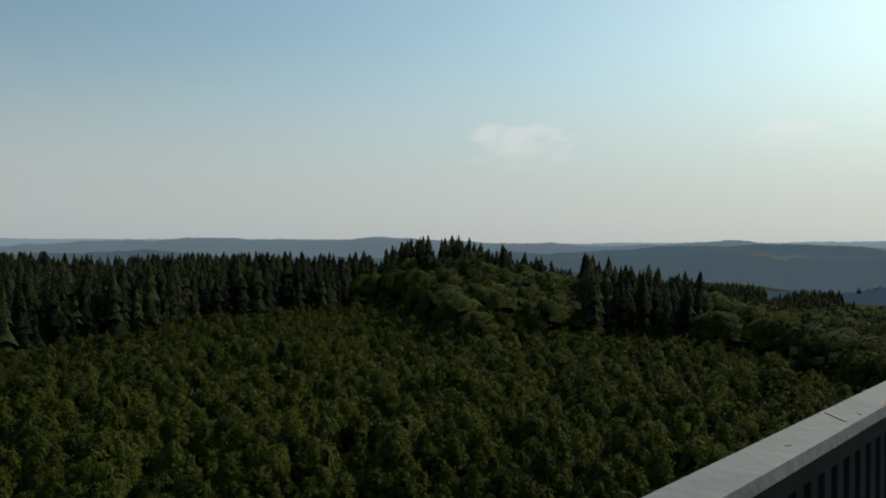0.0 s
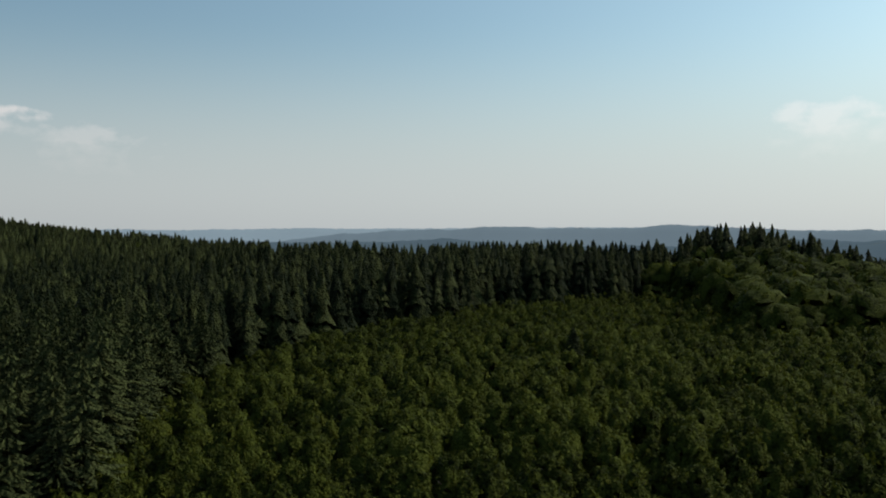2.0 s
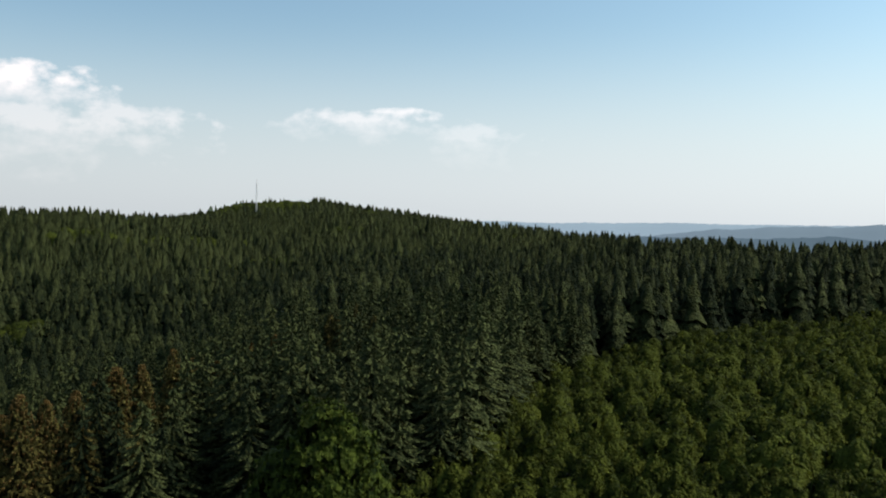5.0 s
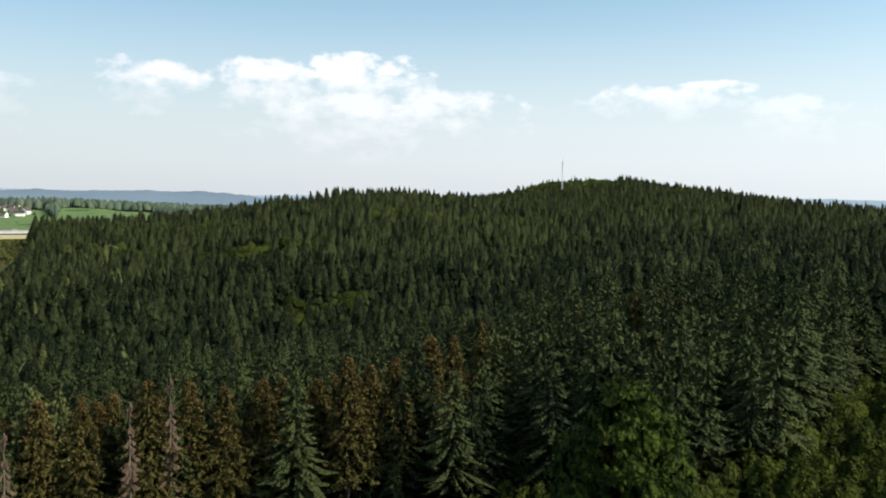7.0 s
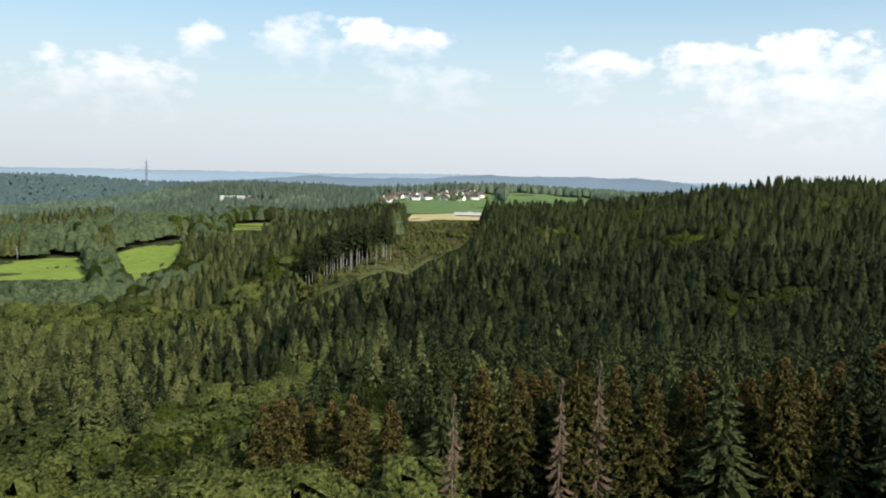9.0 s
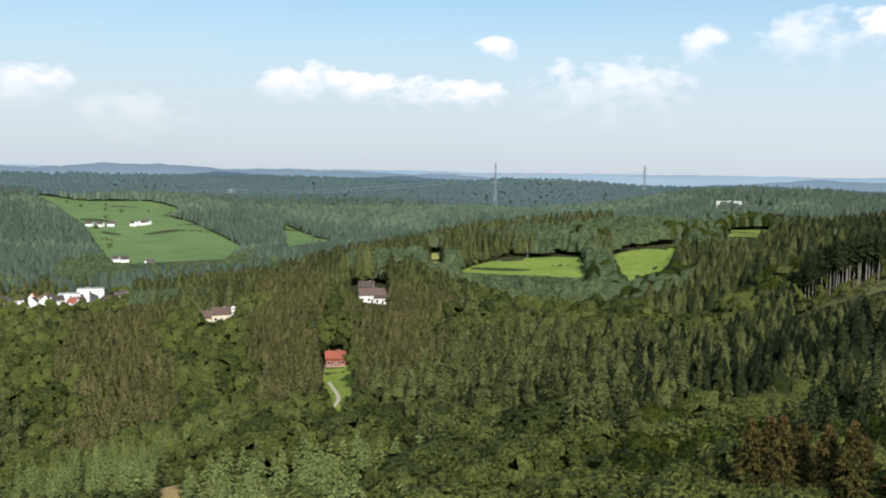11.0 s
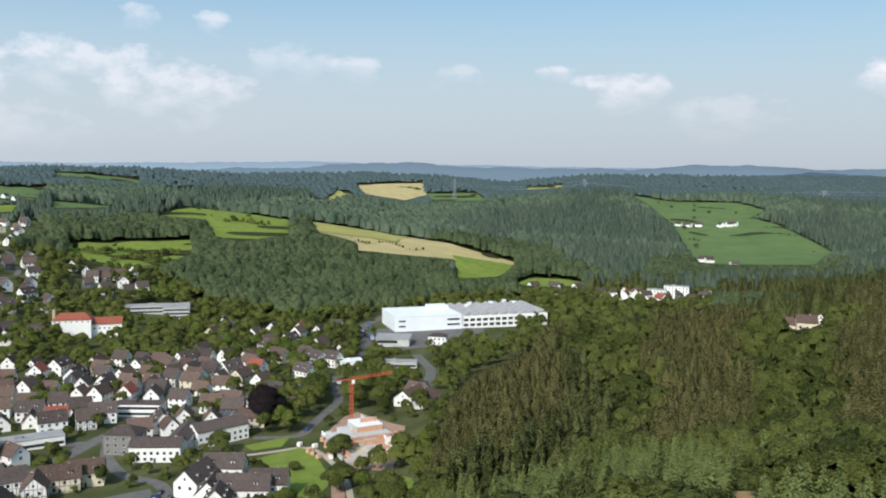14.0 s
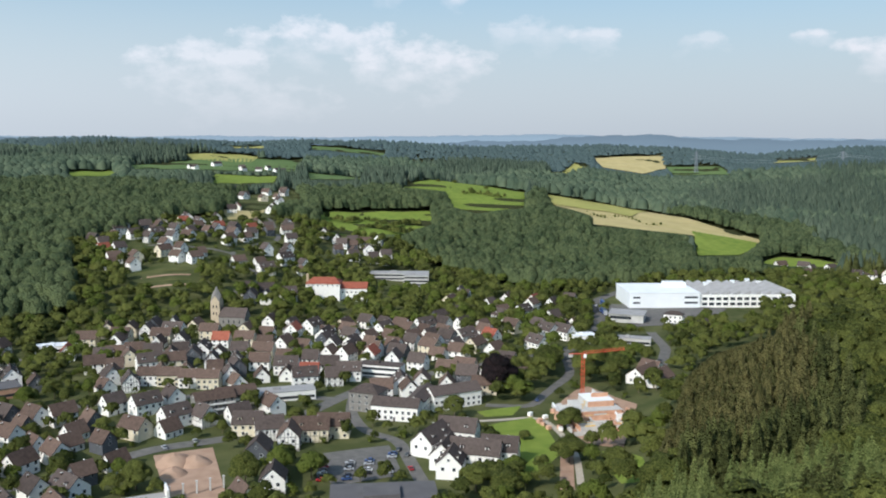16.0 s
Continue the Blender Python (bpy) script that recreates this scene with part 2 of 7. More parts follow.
# ground
surface("forest_floor", (0.03, 0.036, 0.016), (0.068, 0.07, 0.033), 0.12, 1.0, bump=0.2, fine=1.0, spec=0.0)
surface("meadow", (0.12, 0.175, 0.03), (0.22, 0.265, 0.055), 0.12, 0.9, bump=0.2, fine=1.5, spec=0.03)
surface("pasture", (0.085, 0.14, 0.05), (0.14, 0.185, 0.07), 0.03, 0.9, spec=0.03)
surface("rough_grass", (0.06, 0.075, 0.022), (0.13, 0.125, 0.05), 0.08, 0.95, bump=0.3, fine=0.8, spec=0.03)
surface("bare_earth", (0.36, 0.26, 0.11), (0.5, 0.37, 0.17), 0.6, 0.95, bump=0.4, fine=2, spec=0.03)
surface("straw", (0.36, 0.3, 0.13), (0.5, 0.4, 0.2), 0.05, 0.95, spec=0.03)
surface("ripe_grass", (0.28, 0.28, 0.08), (0.38, 0.34, 0.12), 0.05, 0.95, spec=0.03)
surface("garden", (0.035, 0.05, 0.016), (0.13, 0.13, 0.055), 0.06, 0.95, bump=0.3, fine=0.6, coarse=0.02, spec=0.03)
surface("asphalt", (0.11, 0.103, 0.095), (0.19, 0.178, 0.162), 0.3, 0.95, spec=0.06)
surface("gravel", (0.35, 0.3, 0.24), (0.5, 0.44, 0.35), 0.4, 0.95, bump=0.3, fine=2, spec=0.03)
surface("soil", (0.3, 0.19, 0.13), (0.46, 0.31, 0.22), 0.2, 0.95, bump=0.4, fine=0.7, spec=0.03)
# far hills and fields: blue emission stands for the haze before them
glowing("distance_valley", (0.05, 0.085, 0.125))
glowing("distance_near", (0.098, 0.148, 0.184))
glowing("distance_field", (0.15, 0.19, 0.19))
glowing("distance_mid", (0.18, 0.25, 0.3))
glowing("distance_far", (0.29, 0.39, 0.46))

# ---- landform: height above the town's street level along spokes of the compass seen from the tower ----
EYE = 140.0
SPOKES = {}


def spoke(az, *profile):
    SPOKES[az] = profile


spoke(-60, (0, 105), (200, 100), (500, 70), (1500, 50), (2600, 60))
spoke(-35, (0, 105), (90, 104), (200, 100), (320, 90), (500, 60), (800, 35), (1400, 40), (2000, 45), (2600, 60))
spoke(-20, (0, 105), (100, 105), (260, 103), (340, 100), (450, 75), (800, 35), (1400, 40), (2000, 45), (2600, 60))
spoke(-10, (0, 105), (110, 105), (280, 106), (350, 109), (450, 88), (800, 40), (1400, 40), (2000, 45), (2600, 60))
spoke(0, (0, 105), (110, 105), (280, 105), (420, 122), (520, 100), (800, 45), (1400, 40), (2000, 45), (2600, 60))
spoke(5, (0, 105), (110, 105), (330, 105), (430, 108), (540, 95), (850, 45), (1500, 45), (2600, 60))
spoke(12, (0, 105), (110, 105), (330, 107), (430, 110), (550, 95), (900, 45), (1500, 45), (2600, 60))
spoke(20, (0, 105), (110, 105), (330, 105), (450, 106), (600, 95), (900, 50), (1500, 45), (2600, 60))
spoke(28, (0, 105), (110, 104), (250, 102), (450, 108), (600, 108), (900, 80), (1500, 50), (2600, 60))
spoke(35, (0, 105), (110, 103), (250, 100), (450, 104), (700, 113), (1000, 100), (1500, 70), (2600, 60))
spoke(40, (0, 105), (110, 102), (250, 99), (450, 102), (800, 119), (1100, 112), (1600, 80), (2600, 60))
spoke(45, (0, 105), (110, 101), (200, 101), (350, 97), (600, 106), (950, 128), (1120, 133), (1700, 90), (2600, 60))
spoke(50, (0, 105), (100, 101), (200, 100), (350, 95), (600, 106), (1000, 130), (1250, 152), (1700, 110), (2600, 60))
spoke(55, (0, 105), (100, 99), (200, 95), (350, 85), (600, 103), (1000, 124), (1300, 152), (1700, 100), (2600, 60))
spoke(59, (0, 105), (100, 97), (180, 91), (320, 75), (550, 98), (750, 118), (1000, 115), (1300, 118), (1700, 95), (2600, 70))
spoke(66, (0, 105), (100, 96), (160, 88), (300, 70), (550, 100), (750, 126), (900, 118), (1300, 95), (2000, 90), (2600, 80))
spoke(72, (0, 105), (100, 95), (150, 87), (300, 69), (550, 94), (750, 116), (950, 106), (1400, 90), (2000, 86), (2600, 86))
spoke(78, (0, 105), (100, 94), (150, 86), (300, 68), (500, 83), (750, 102), (1000, 94), (1500, 92), (2000, 93), (2600, 86))
spoke(84, (0, 105), (100, 94), (150, 85), (300, 68), (480, 80), (750, 95), (1000, 90), (1300, 94), (1750, 107), (2000, 98), (2600, 86))
spoke(89, (0, 105), (100, 93), (150, 84), (280, 68), (420, 84), (500, 89), (750, 94), (1000, 92), (1600, 106), (1900, 96), (2600, 86))
spoke(94, (0, 105), (100, 92), (150, 82), (280, 66), (400, 80), (470, 93), (600, 93), (800, 88), (1000, 86), (1650, 95), (1950, 86), (2600, 86))
spoke(99, (0, 105), (100, 91), (150, 80), (280, 63), (400, 66), (500, 80), (650, 82), (800, 78), (1000, 74), (1300, 77), (1900, 92), (2600, 98))
spoke(104, (0, 105), (100, 90), (150, 79), (280, 62), (430, 50), (560, 52), (700, 62), (800, 66), (920, 82), (1200, 74), (1900, 88), (2600, 100))
spoke(110, (0, 105), (100, 90), (150, 78), (280, 61), (450, 47), (600, 46), (700, 63), (800, 66), (930, 82), (1100, 70), (1500, 40), (2200, 60), (2600, 104))
spoke(116, (0, 105), (100, 89), (150, 77), (280, 60), (450, 48), (600, 48), (700, 62), (800, 66), (930, 75), (1100, 50), (1500, 30), (2300, 60), (2600, 108))
spoke(122, (0, 105), (100, 87), (150, 75), (250, 57), (320, 52), (400, 58), (500, 68), (620, 70), (760, 62), (950, 55), (1150, 25), (1600, 20), (2300, 70), (2600, 112))
spoke(128, (0, 105), (100, 84), (150, 72), (250, 55), (320, 51), (380, 54), (480, 70), (600, 66), (800, 45), (1100, 15), (1600, 15), (2300, 70), (2600, 114))
spoke(134, (0, 105), (100, 82), (150, 68), (240, 57), (300, 42), (380, 48), (480, 58), (600, 40), (850, 12), (1100, 5), (1500, 5), (2100, 60), (2600, 110))
spoke(140, (0, 105), (100, 80), (150, 66), (235, 57), (300, 36), (380, 46), (450, 54), (560, 30), (750, 5), (1000, 0), (1450, 2), (2000, 60), (2600, 104))
spoke(146, (0, 105), (100, 78), (150, 63), (230, 53), (300, 33), (380, 44), (440, 53), (540, 25), (700, 0), (1000, 0), (1400, 10), (1900, 55), (2600, 100))
spoke(151, (0, 105), (100, 76), (150, 60), (220, 47), (290, 30), (370, 43), (430, 52), (520, 22), (650, 0), (1000, 0), (1250, 10), (1600, 35), (2300, 60), (2600, 100))
spoke(155, (0, 105), (100, 74), (150, 56), (220, 42), (290, 28), (350, 34), (400, 37), (480, 15), (600, 0), (1000, 2), (1120, 13), (1350, 30), (1700, 20), (2300, 64), (2600, 100))
spoke(159, (0, 105), (100, 70), (150, 50), (220, 33), (290, 19), (340, 12), (420, 1), (900, 0), (1060, 18), (1250, 34), (1500, 25), (1900, 30), (2400, 68), (2600, 98))
spoke(163, (0, 105), (60, 85), (150, 45), (250, 15), (330, 1), (850, 0), (1050, 28), (1300, 48), (1600, 40), (2400, 72), (2600, 100))
spoke(168, (0, 105), (60, 84), (150, 42), (250, 12), (320, 1), (860, 2), (1050, 30), (1350, 60), (1600, 55), (2400, 70), (2600, 102))
spoke(174, (0, 105), (60, 84), (150, 42), (240, 10), (310, 0), (700, 2), (850, 10), (1000, 32), (1200, 50), (1450, 76), (1700, 60), (2400, 70), (2600, 112))
spoke(180, (0, 105), (60, 84), (150, 42), (240, 10), (310, 0), (650, 2), (780, 8), (900, 32), (1050, 45), (1400, 60), (1800, 70), (2300, 90), (2600, 126))
spoke(187, (0, 105), (60, 84), (150, 42), (240, 10), (310, 0), (650, 4), (750, 30), (950, 56), (1150, 55), (1500, 68), (1900, 85), (2600, 126))
spoke(193, (0, 105), (60, 84), (150, 42), (240, 10), (310, 0), (650, 5), (720, 24), (900, 48), (1100, 60), (1500, 82), (2000, 103), (2600, 122))
spoke(200, (0, 105), (60, 84), (150, 42), (240, 10), (310, 0), (640, 2), (760, 20), (950, 46), (1300, 78), (1900, 100), (2600, 120))
spoke(215, (0, 105), (60, 88), (240, 20), (600, 5), (800, 25), (1200, 60), (2000, 100), (2600, 105))
spoke(260, (0, 105), (60, 100), (300, 70), (800, 50), (2600, 70))

AZ0, AZN = -90, 361
RGRID = np.concatenate([np.arange(0, 600, 10), np.arange(600, 2620, 20)]).astype(float)


def blur(a, sigma, axis):
    n = int(3 * sigma)
    k = np.exp(-0.5 * (np.arange(-n, n + 1) / sigma) ** 2)
    k /= k.sum()
    pad = [(0, 0), (0, 0)]
    pad[axis] = (n, n)
    b = np.pad(a, pad, mode="edge")
    return sum(w * np.take(b, np.arange(i, i + a.shape[axis]), axis=axis) for i, w in enumerate(k))


def landform():
    keys = sorted(SPOKES)
    tab = np.array([np.interp(RGRID, *zip(*SPOKES[k])) for k in keys])
    azs = np.arange(AZ0, AZ0 + AZN)
    ring = [k - 360 for k in keys] + keys + [k + 360 for k in keys]
    tab = np.concatenate([tab, tab, tab])
    out = np.array([np.interp(azs, ring, tab[:, j]) for j in range(len(RGRID))]).T
    return blur(blur(out, 1.6, 0), 1.4, 1)


LAND = landform()


def polar(x, y):
    """Bearing to the left of +Y in degrees, -90 to 270, and the distance from the tower."""
    az = np.degrees(np.arctan2(-np.asarray(x, float), np.asarray(y, float)))
    return np.where(az < AZ0, az + 360, az), np.hypot(x, y)


def wave(x, y):
    """A cheap smooth relief, about -1 to 1."""
    return (np.sin(x * .031 + 1.3 * np.sin(y * .017)) + np.sin(y * .037 + 1.7 * np.sin(x * .013 + 1)) + np.sin((x + y) * .071 + 2 * np.sin((x - y) * .023))) / 3


def height(x, y):
    x, y = np.asarray(x, float), np.asarray(y, float)
    az, r = polar(x, y)
    fa = np.clip(az - AZ0, 0, AZN - 1.001)
    r2 = np.clip(r, 0, 2599)
    fr = np.where(r2 < 600, r2 / 10, 60 + (r2 - 600) / 20)
    i, j = fa.astype(int), np.minimum(fr.astype(int), len(RGRID) - 2)
    u, v = fa - i, fr - j
    z = LAND[i, j] * (1 - u) * (1 - v) + LAND[i + 1, j] * u * (1 - v) + LAND[i, j + 1] * (1 - u) * v + LAND[i + 1, j + 1] * u * v
    flat = np.clip((z - 4) / 20, 0, 1)
    far = np.clip((r - 1250) / 700, 0, 1)
    ridge = np.abs(np.sin(x / 210 + 1.1 * np.sin(y / 330))) + np.abs(np.sin(y / 250 + 1.3 * np.sin(x / 290 + 1))) - 1.2
    return z + wave(x, y) * flat * np.clip(r / 300, 0.2, 2.0) + 13 * far * ridge


def at(az, r):
    """Plan place at a bearing and a distance."""
    a = np.radians(az)
    return -np.sin(a) * r, np.cos(a) * r


# ---- mesh helpers ----
def raw_mesh(name, verts, faces, mats, smooth=False, face_mat=None, normals=None):
    """A mesh from arrays of vertices and of equal-sided faces."""
    verts, faces = np.asarray(verts, np.float32), np.asarray(faces, np.int32)
    me = bpy.data.meshes.new(name)
    k = faces.shape[1]
    me.vertices.add(len(verts))
    me.vertices.foreach_set("co", verts.ravel())
    me.loops.add(faces.size)
    me.loops.foreach_set("vertex_index", faces.ravel())
    me.polygons.add(len(faces))
    me.polygons.foreach_set("loop_start", np.arange(0, faces.size, k, dtype=np.int32))
    if smooth:
        me.polygons.foreach_set("use_smooth", np.ones(len(faces), bool))
    for m in mats:
        me.materials.append(MATS[m])
    if face_mat is not None:
        me.polygons.foreach_set("material_index", np.asarray(face_mat, np.int32))
    me.update(calc_edges=True)
    if normals is not None:
        me.polygons.foreach_set("use_smooth", np.ones(len(faces), bool))
        me.normals_split_custom_set_from_vertices(normals)
    else:
        me.validate()
    return me


def grid_faces(n, m):
    i = np.arange((n - 1) * (m - 1))
    a = (i // (m - 1)) * m + i % (m - 1)
    return np.stack([a, a + 1, a + m + 1, a + m], 1)


# ---- regions of the plan: outlines by bearing and distance ----
REGIONS = {}


def outline(name, *points):
    REGIONS[name] = points


def span(points, az):
    """Nearest and farthest distance of an outline along each bearing; nan outside it."""
    lo, hi = np.full(np.shape(az), np.nan), np.full(np.shape(az), np.nan)
    for (a1, r1), (a2, r2) in zip(points, points[1:] + points[:1]):
        if a1 == a2:
            continue
        t = (az - a1) / (a2 - a1)
        ok = (t >= 0) & (t <= 1)
        r = np.where(ok, r1 + t * (r2 - r1), np.nan)
        lo, hi = np.fmin(lo, r), np.fmax(hi, r)
    return lo, hi


def inside(name, az, r, margin=0.0):
    lo, hi = span(REGIONS[name], az)
    return (r > lo - margin) & (r < hi + margin)


outline("young", (-60, 55), (-60, 190), (-26, 195), (-21, 245), (-16, 268), (-6, 266), (-0.5, 250), (3, 370), (6, 362), (11, 330), (16, 308), (19, 291), (24.5, 252), (31, 223), (35.4, 185), (39, 136), (41, 108), (44, 75), (44, 50))
outline("meadow_a", (119.7, 684), (118.4, 750), (116.6, 800), (111.4, 796), (111.2, 714), (111.5, 690))
outline("meadow_b", (109.9, 808), (105.7, 880), (105.8, 766), (107.9, 704), (108.6, 655), (109.5, 746))
outline("bright_field", (121.6, 870), (120.5, 880), (120.5, 770), (121.5, 760))
outline("pale_field", (131.8, 1138), (130.2, 1152), (130.2, 1016), (131.7, 1034))
outline("plateau_field", (102.8, 1144), (100.2, 1174), (100.2, 1028), (103.0, 946))
outline("clearing", (94.0, 478), (93.0, 560), (91.7, 820), (91.6, 930), (89, 960), (86.6, 930), (86.9, 800), (88.2, 640), (89.6, 540), (91.6, 462))
outline("village_field", (93.8, 1640), (90, 1660), (86.0, 1640), (85.5, 1400), (85.9, 1146), (91.6, 1152), (93.6, 1300))
outline("village_straw", (91.6, 1145), (86.4, 1140), (86.8, 1010), (89, 985), (91.8, 1034))
outline("ridge_field", (85.4, 1800), (83.0, 1830), (80.0, 1904), (79.2, 1500), (82.0, 1330), (85.4, 1200))
outline("ridge_fold", (86.7, 1500), (79.0, 1500), (79.6, 930), (83, 860), (86.7, 830))
outline("strip_straw", (165.9, 1344), (159.4, 1314), (152.5, 1192), (152.8, 1150), (156.5, 1150), (163.0, 1120), (162.7, 1176), (165.5, 1250))
outline("strip_ripe", (165.9, 1346), (159.4, 1316), (160.5, 1216), (165.5, 1250))
outline("strip_green", (156.7, 1186), (152.6, 1160), (153.6, 1070), (156.5, 1030))
outline("knoll_pasture", (175.2, 1364), (171.6, 1560), (166.9, 1412), (167.1, 1224), (170.3, 1160), (172.0, 1200), (172.4, 1324))
outline("orchard_pasture", (180.5, 1118), (173.1, 1148), (173.1, 1070), (175.2, 990), (180.5, 945))
outline("far_straw", (162.9, 2448), (158.6, 2514), (158.4, 2322), (159.8, 2234), (162.3, 2316))
outline("far_green", (158.4, 2342), (155.1, 2382), (154.6, 2194), (158.0, 2238))
outline("far_ripe", (165.9, 2032), (164.1, 2388), (163.1, 2304), (164.5, 2016))
outline("hill_pasture_a", (145.3, 2132), (138.9, 2030), (137.2, 1934), (138.2, 1826), (142.8, 1758), (143.7, 1878))
outline("hill_pasture_b", (142.8, 1758), (138.2, 1826), (136.2, 1728), (133.5, 1512), (134.4, 1342), (141.2, 1328), (142.0, 1534))
outline("hill_pasture_c", (130.9, 1784), (127.8, 1612), (130.7, 1480))
outline("upper_straw", (188.6, 2080), (184.2, 2150), (184.6, 1990), (188.2, 1960))
outline("upper_green", (181.2, 1700), (177.4, 1800), (177.8, 1600), (181.0, 1540))
outline("side_green", (195.5, 1560), (192.6, 1600), (192.9, 1480), (195.2, 1450))
outline("mid_green", (187.2, 1600), (183.0, 1580), (183.2, 1470), (187.0, 1440))
outline("valley_pasture", (192.0, 1822), (181.3, 2194), (182.0, 1790), (186.2, 1700), (191.6, 1652))
outline("hamlet_straw", (186.6, 1096), (183.8, 1116), (184.0, 1020), (186.3, 974))
outline("valley_meadow", (152.6, 1036), (151.0, 1030), (148.4, 1046), (148.0, 1070), (149.5, 1092), (151.6, 1086))
outline("ridge_pale", (152.1, 2440), (149.6, 2460), (149.6, 2540), (152.1, 2530))
outline("crest_field", (186.5, 2440), (183.8, 2470), (183.8, 2550), (186.5, 2540))
outline("crest_green", (181.0, 2420), (176.2, 2440), (176.2, 2510), (181.0, 2500))
outline("bank_green", (174.6, 2290), (172.0, 2340), (172.0, 2450), (174.6, 2430))
outline("cabin_meadow", (128.6, 386), (126.4, 386), (126.1, 350), (126.2, 324), (127.4, 318), (128.7, 324))
outline("bare_patch", (138.6, 240), (137.1, 242), (137.1, 208), (138.6, 208))
outline("edge_strip", (98.9, 472), (93.4, 492), (92.2, 476), (95, 452), (98.9, 452))
outline("ridge_village", (103.8, 1860), (100.3, 1860), (100.3, 1735), (103.8, 1735))
outline("town", (157.2, 400), (158.6, 318), (161.5, 298), (168, 288), (180, 280), (192, 275), (205, 280), (205, 640), (194.5, 690), (195.5, 860), (188, 985), (182, 1010), (179.5, 960), (175.5, 945), (172, 850), (166, 800), (162, 830), (152, 960), (140, 1000), (140, 860), (150, 690), (155, 580), (156.6, 500))
outline("hamlet", (187, 1250), (182, 1350), (181, 1130), (184, 1000))
outline("house_clear", (126.6, 560), (124.0, 560), (124.0, 468), (126.4, 468))
outline("villas_clear", (136.2, 512), (133.2, 518), (133.2, 482), (136.2, 478))

OPEN_GROUND = {
    "meadow_a": "meadow", "meadow_b": "meadow", "bright_field": "ripe_grass", "pale_field": "ripe_grass", "plateau_field": "meadow",
    "clearing": "rough_grass", "edge_strip": "rough_grass", "ridge_village": "pasture", "village_field": "pasture", "village_straw": "straw", "ridge_field": "pasture", "strip_straw": "straw", "strip_ripe": "ripe_grass",
    "strip_green": "meadow", "knoll_pasture": "meadow", "orchard_pasture": "meadow", "far_straw": "straw", "far_green": "pasture", "far_ripe": "ripe_grass",
    "hill_pasture_a": "pasture", "hill_pasture_b": "pasture", "hill_pasture_c": "pasture", "valley_pasture": "pasture", "upper_straw": "ripe_grass", "upper_green": "pasture", "side_green": "meadow", "mid_green": "meadow", "hamlet_straw": "straw",
    "valley_meadow": "meadow", "ridge_pale": "ripe_grass", "crest_field": "ripe_grass", "crest_green": "pasture", "bank_green": "pasture", "cabin_meadow": "meadow", "bare_patch": "bare_earth", "hamlet": "garden",
}
LABELS = {"meadow": "mown bright green hay meadow", "pasture": "green grazed hillside pasture", "straw": "tan stubble field on the slope", "ripe_grass": "yellow-green ripening field", "rough_grass": "felled clearing with rough brown grass", "garden": "green gardens between hamlet houses", "bare_earth": "bare tan earth bank between trees"}

# ---- ground: one sheet from the tower to the horizon ----
azs = np.concatenate([np.arange(-40, 212, 0.5), np.arange(212, 320, 4.0)])
rs = np.concatenate([[2.0], np.geomspace(12, 2600, 125), [3000, 3800, 4850]])
A, Rr = np.meshgrid(azs, rs, indexing="ij")
GX, GY = at(A, Rr)
GZ = height(GX, GY)
GZ = np.where(Rr > 2600, GZ - (Rr - 2600) * 0.03, GZ)
nA, nR = A.shape
gv = np.stack([GX, GY, GZ], -1).reshape(-1, 3)
gf = grid_faces(nA, nR)
seam = np.arange(nR - 1)
gf = np.concatenate([gf, np.stack([(nA - 1) * nR + seam, (nA - 1) * nR + seam + 1, seam + 1, seam], 1)])
gv = np.concatenate([gv, [(0, 0, height(0, 0))]])
gf_az, gf_r = polar(gv[gf].mean(1)[:, 0], gv[gf].mean(1)[:, 1])
is_town = inside("town", gf_az, gf_r)
ground = new("ground", raw_mesh("ground", gv, gf[:, ::-1], ["forest_floor", "garden"], True, is_town.astype(int)))
tagged(ground, "rolling ground with forest floor and town gardens", "ground", kind="structure")


def patch(name, points, material, lift=0.35, step=7.0):
    """A field or paved area laid over the ground inside an outline."""
    a0, a1 = min(p[0] for p in points), max(p[0] for p in points)
    rm = sum(p[1] for p in points) / len(points)
    n = max(6, int(radians(a1 - a0) * rm / step))
    az = np.linspace(a0 + 1e-4, a1 - 1e-4, n)
    lo, hi = span(points, az)
    m = max(3, int(np.nanmax(hi - lo) / step))
    r = lo[:, None] + (hi - lo)[:, None] * np.linspace(0, 1, m)[None]
    x, y = at(np.repeat(az[:, None], m, 1), r)
    v = np.stack([x, y, height(x, y) + lift * np.clip(r / 700, 0.35, 3)], -1).reshape(-1, 3)
    return new(name, raw_mesh(name, v, grid_faces(n, m)[:, ::-1], [material], True))


for name, material in OPEN_GROUND.items():
    tagged(patch("field", REGIONS[name], material, 0.9 if name in ("strip_ripe", "strip_green") else 0.35), LABELS[material], "field", kind="structure")

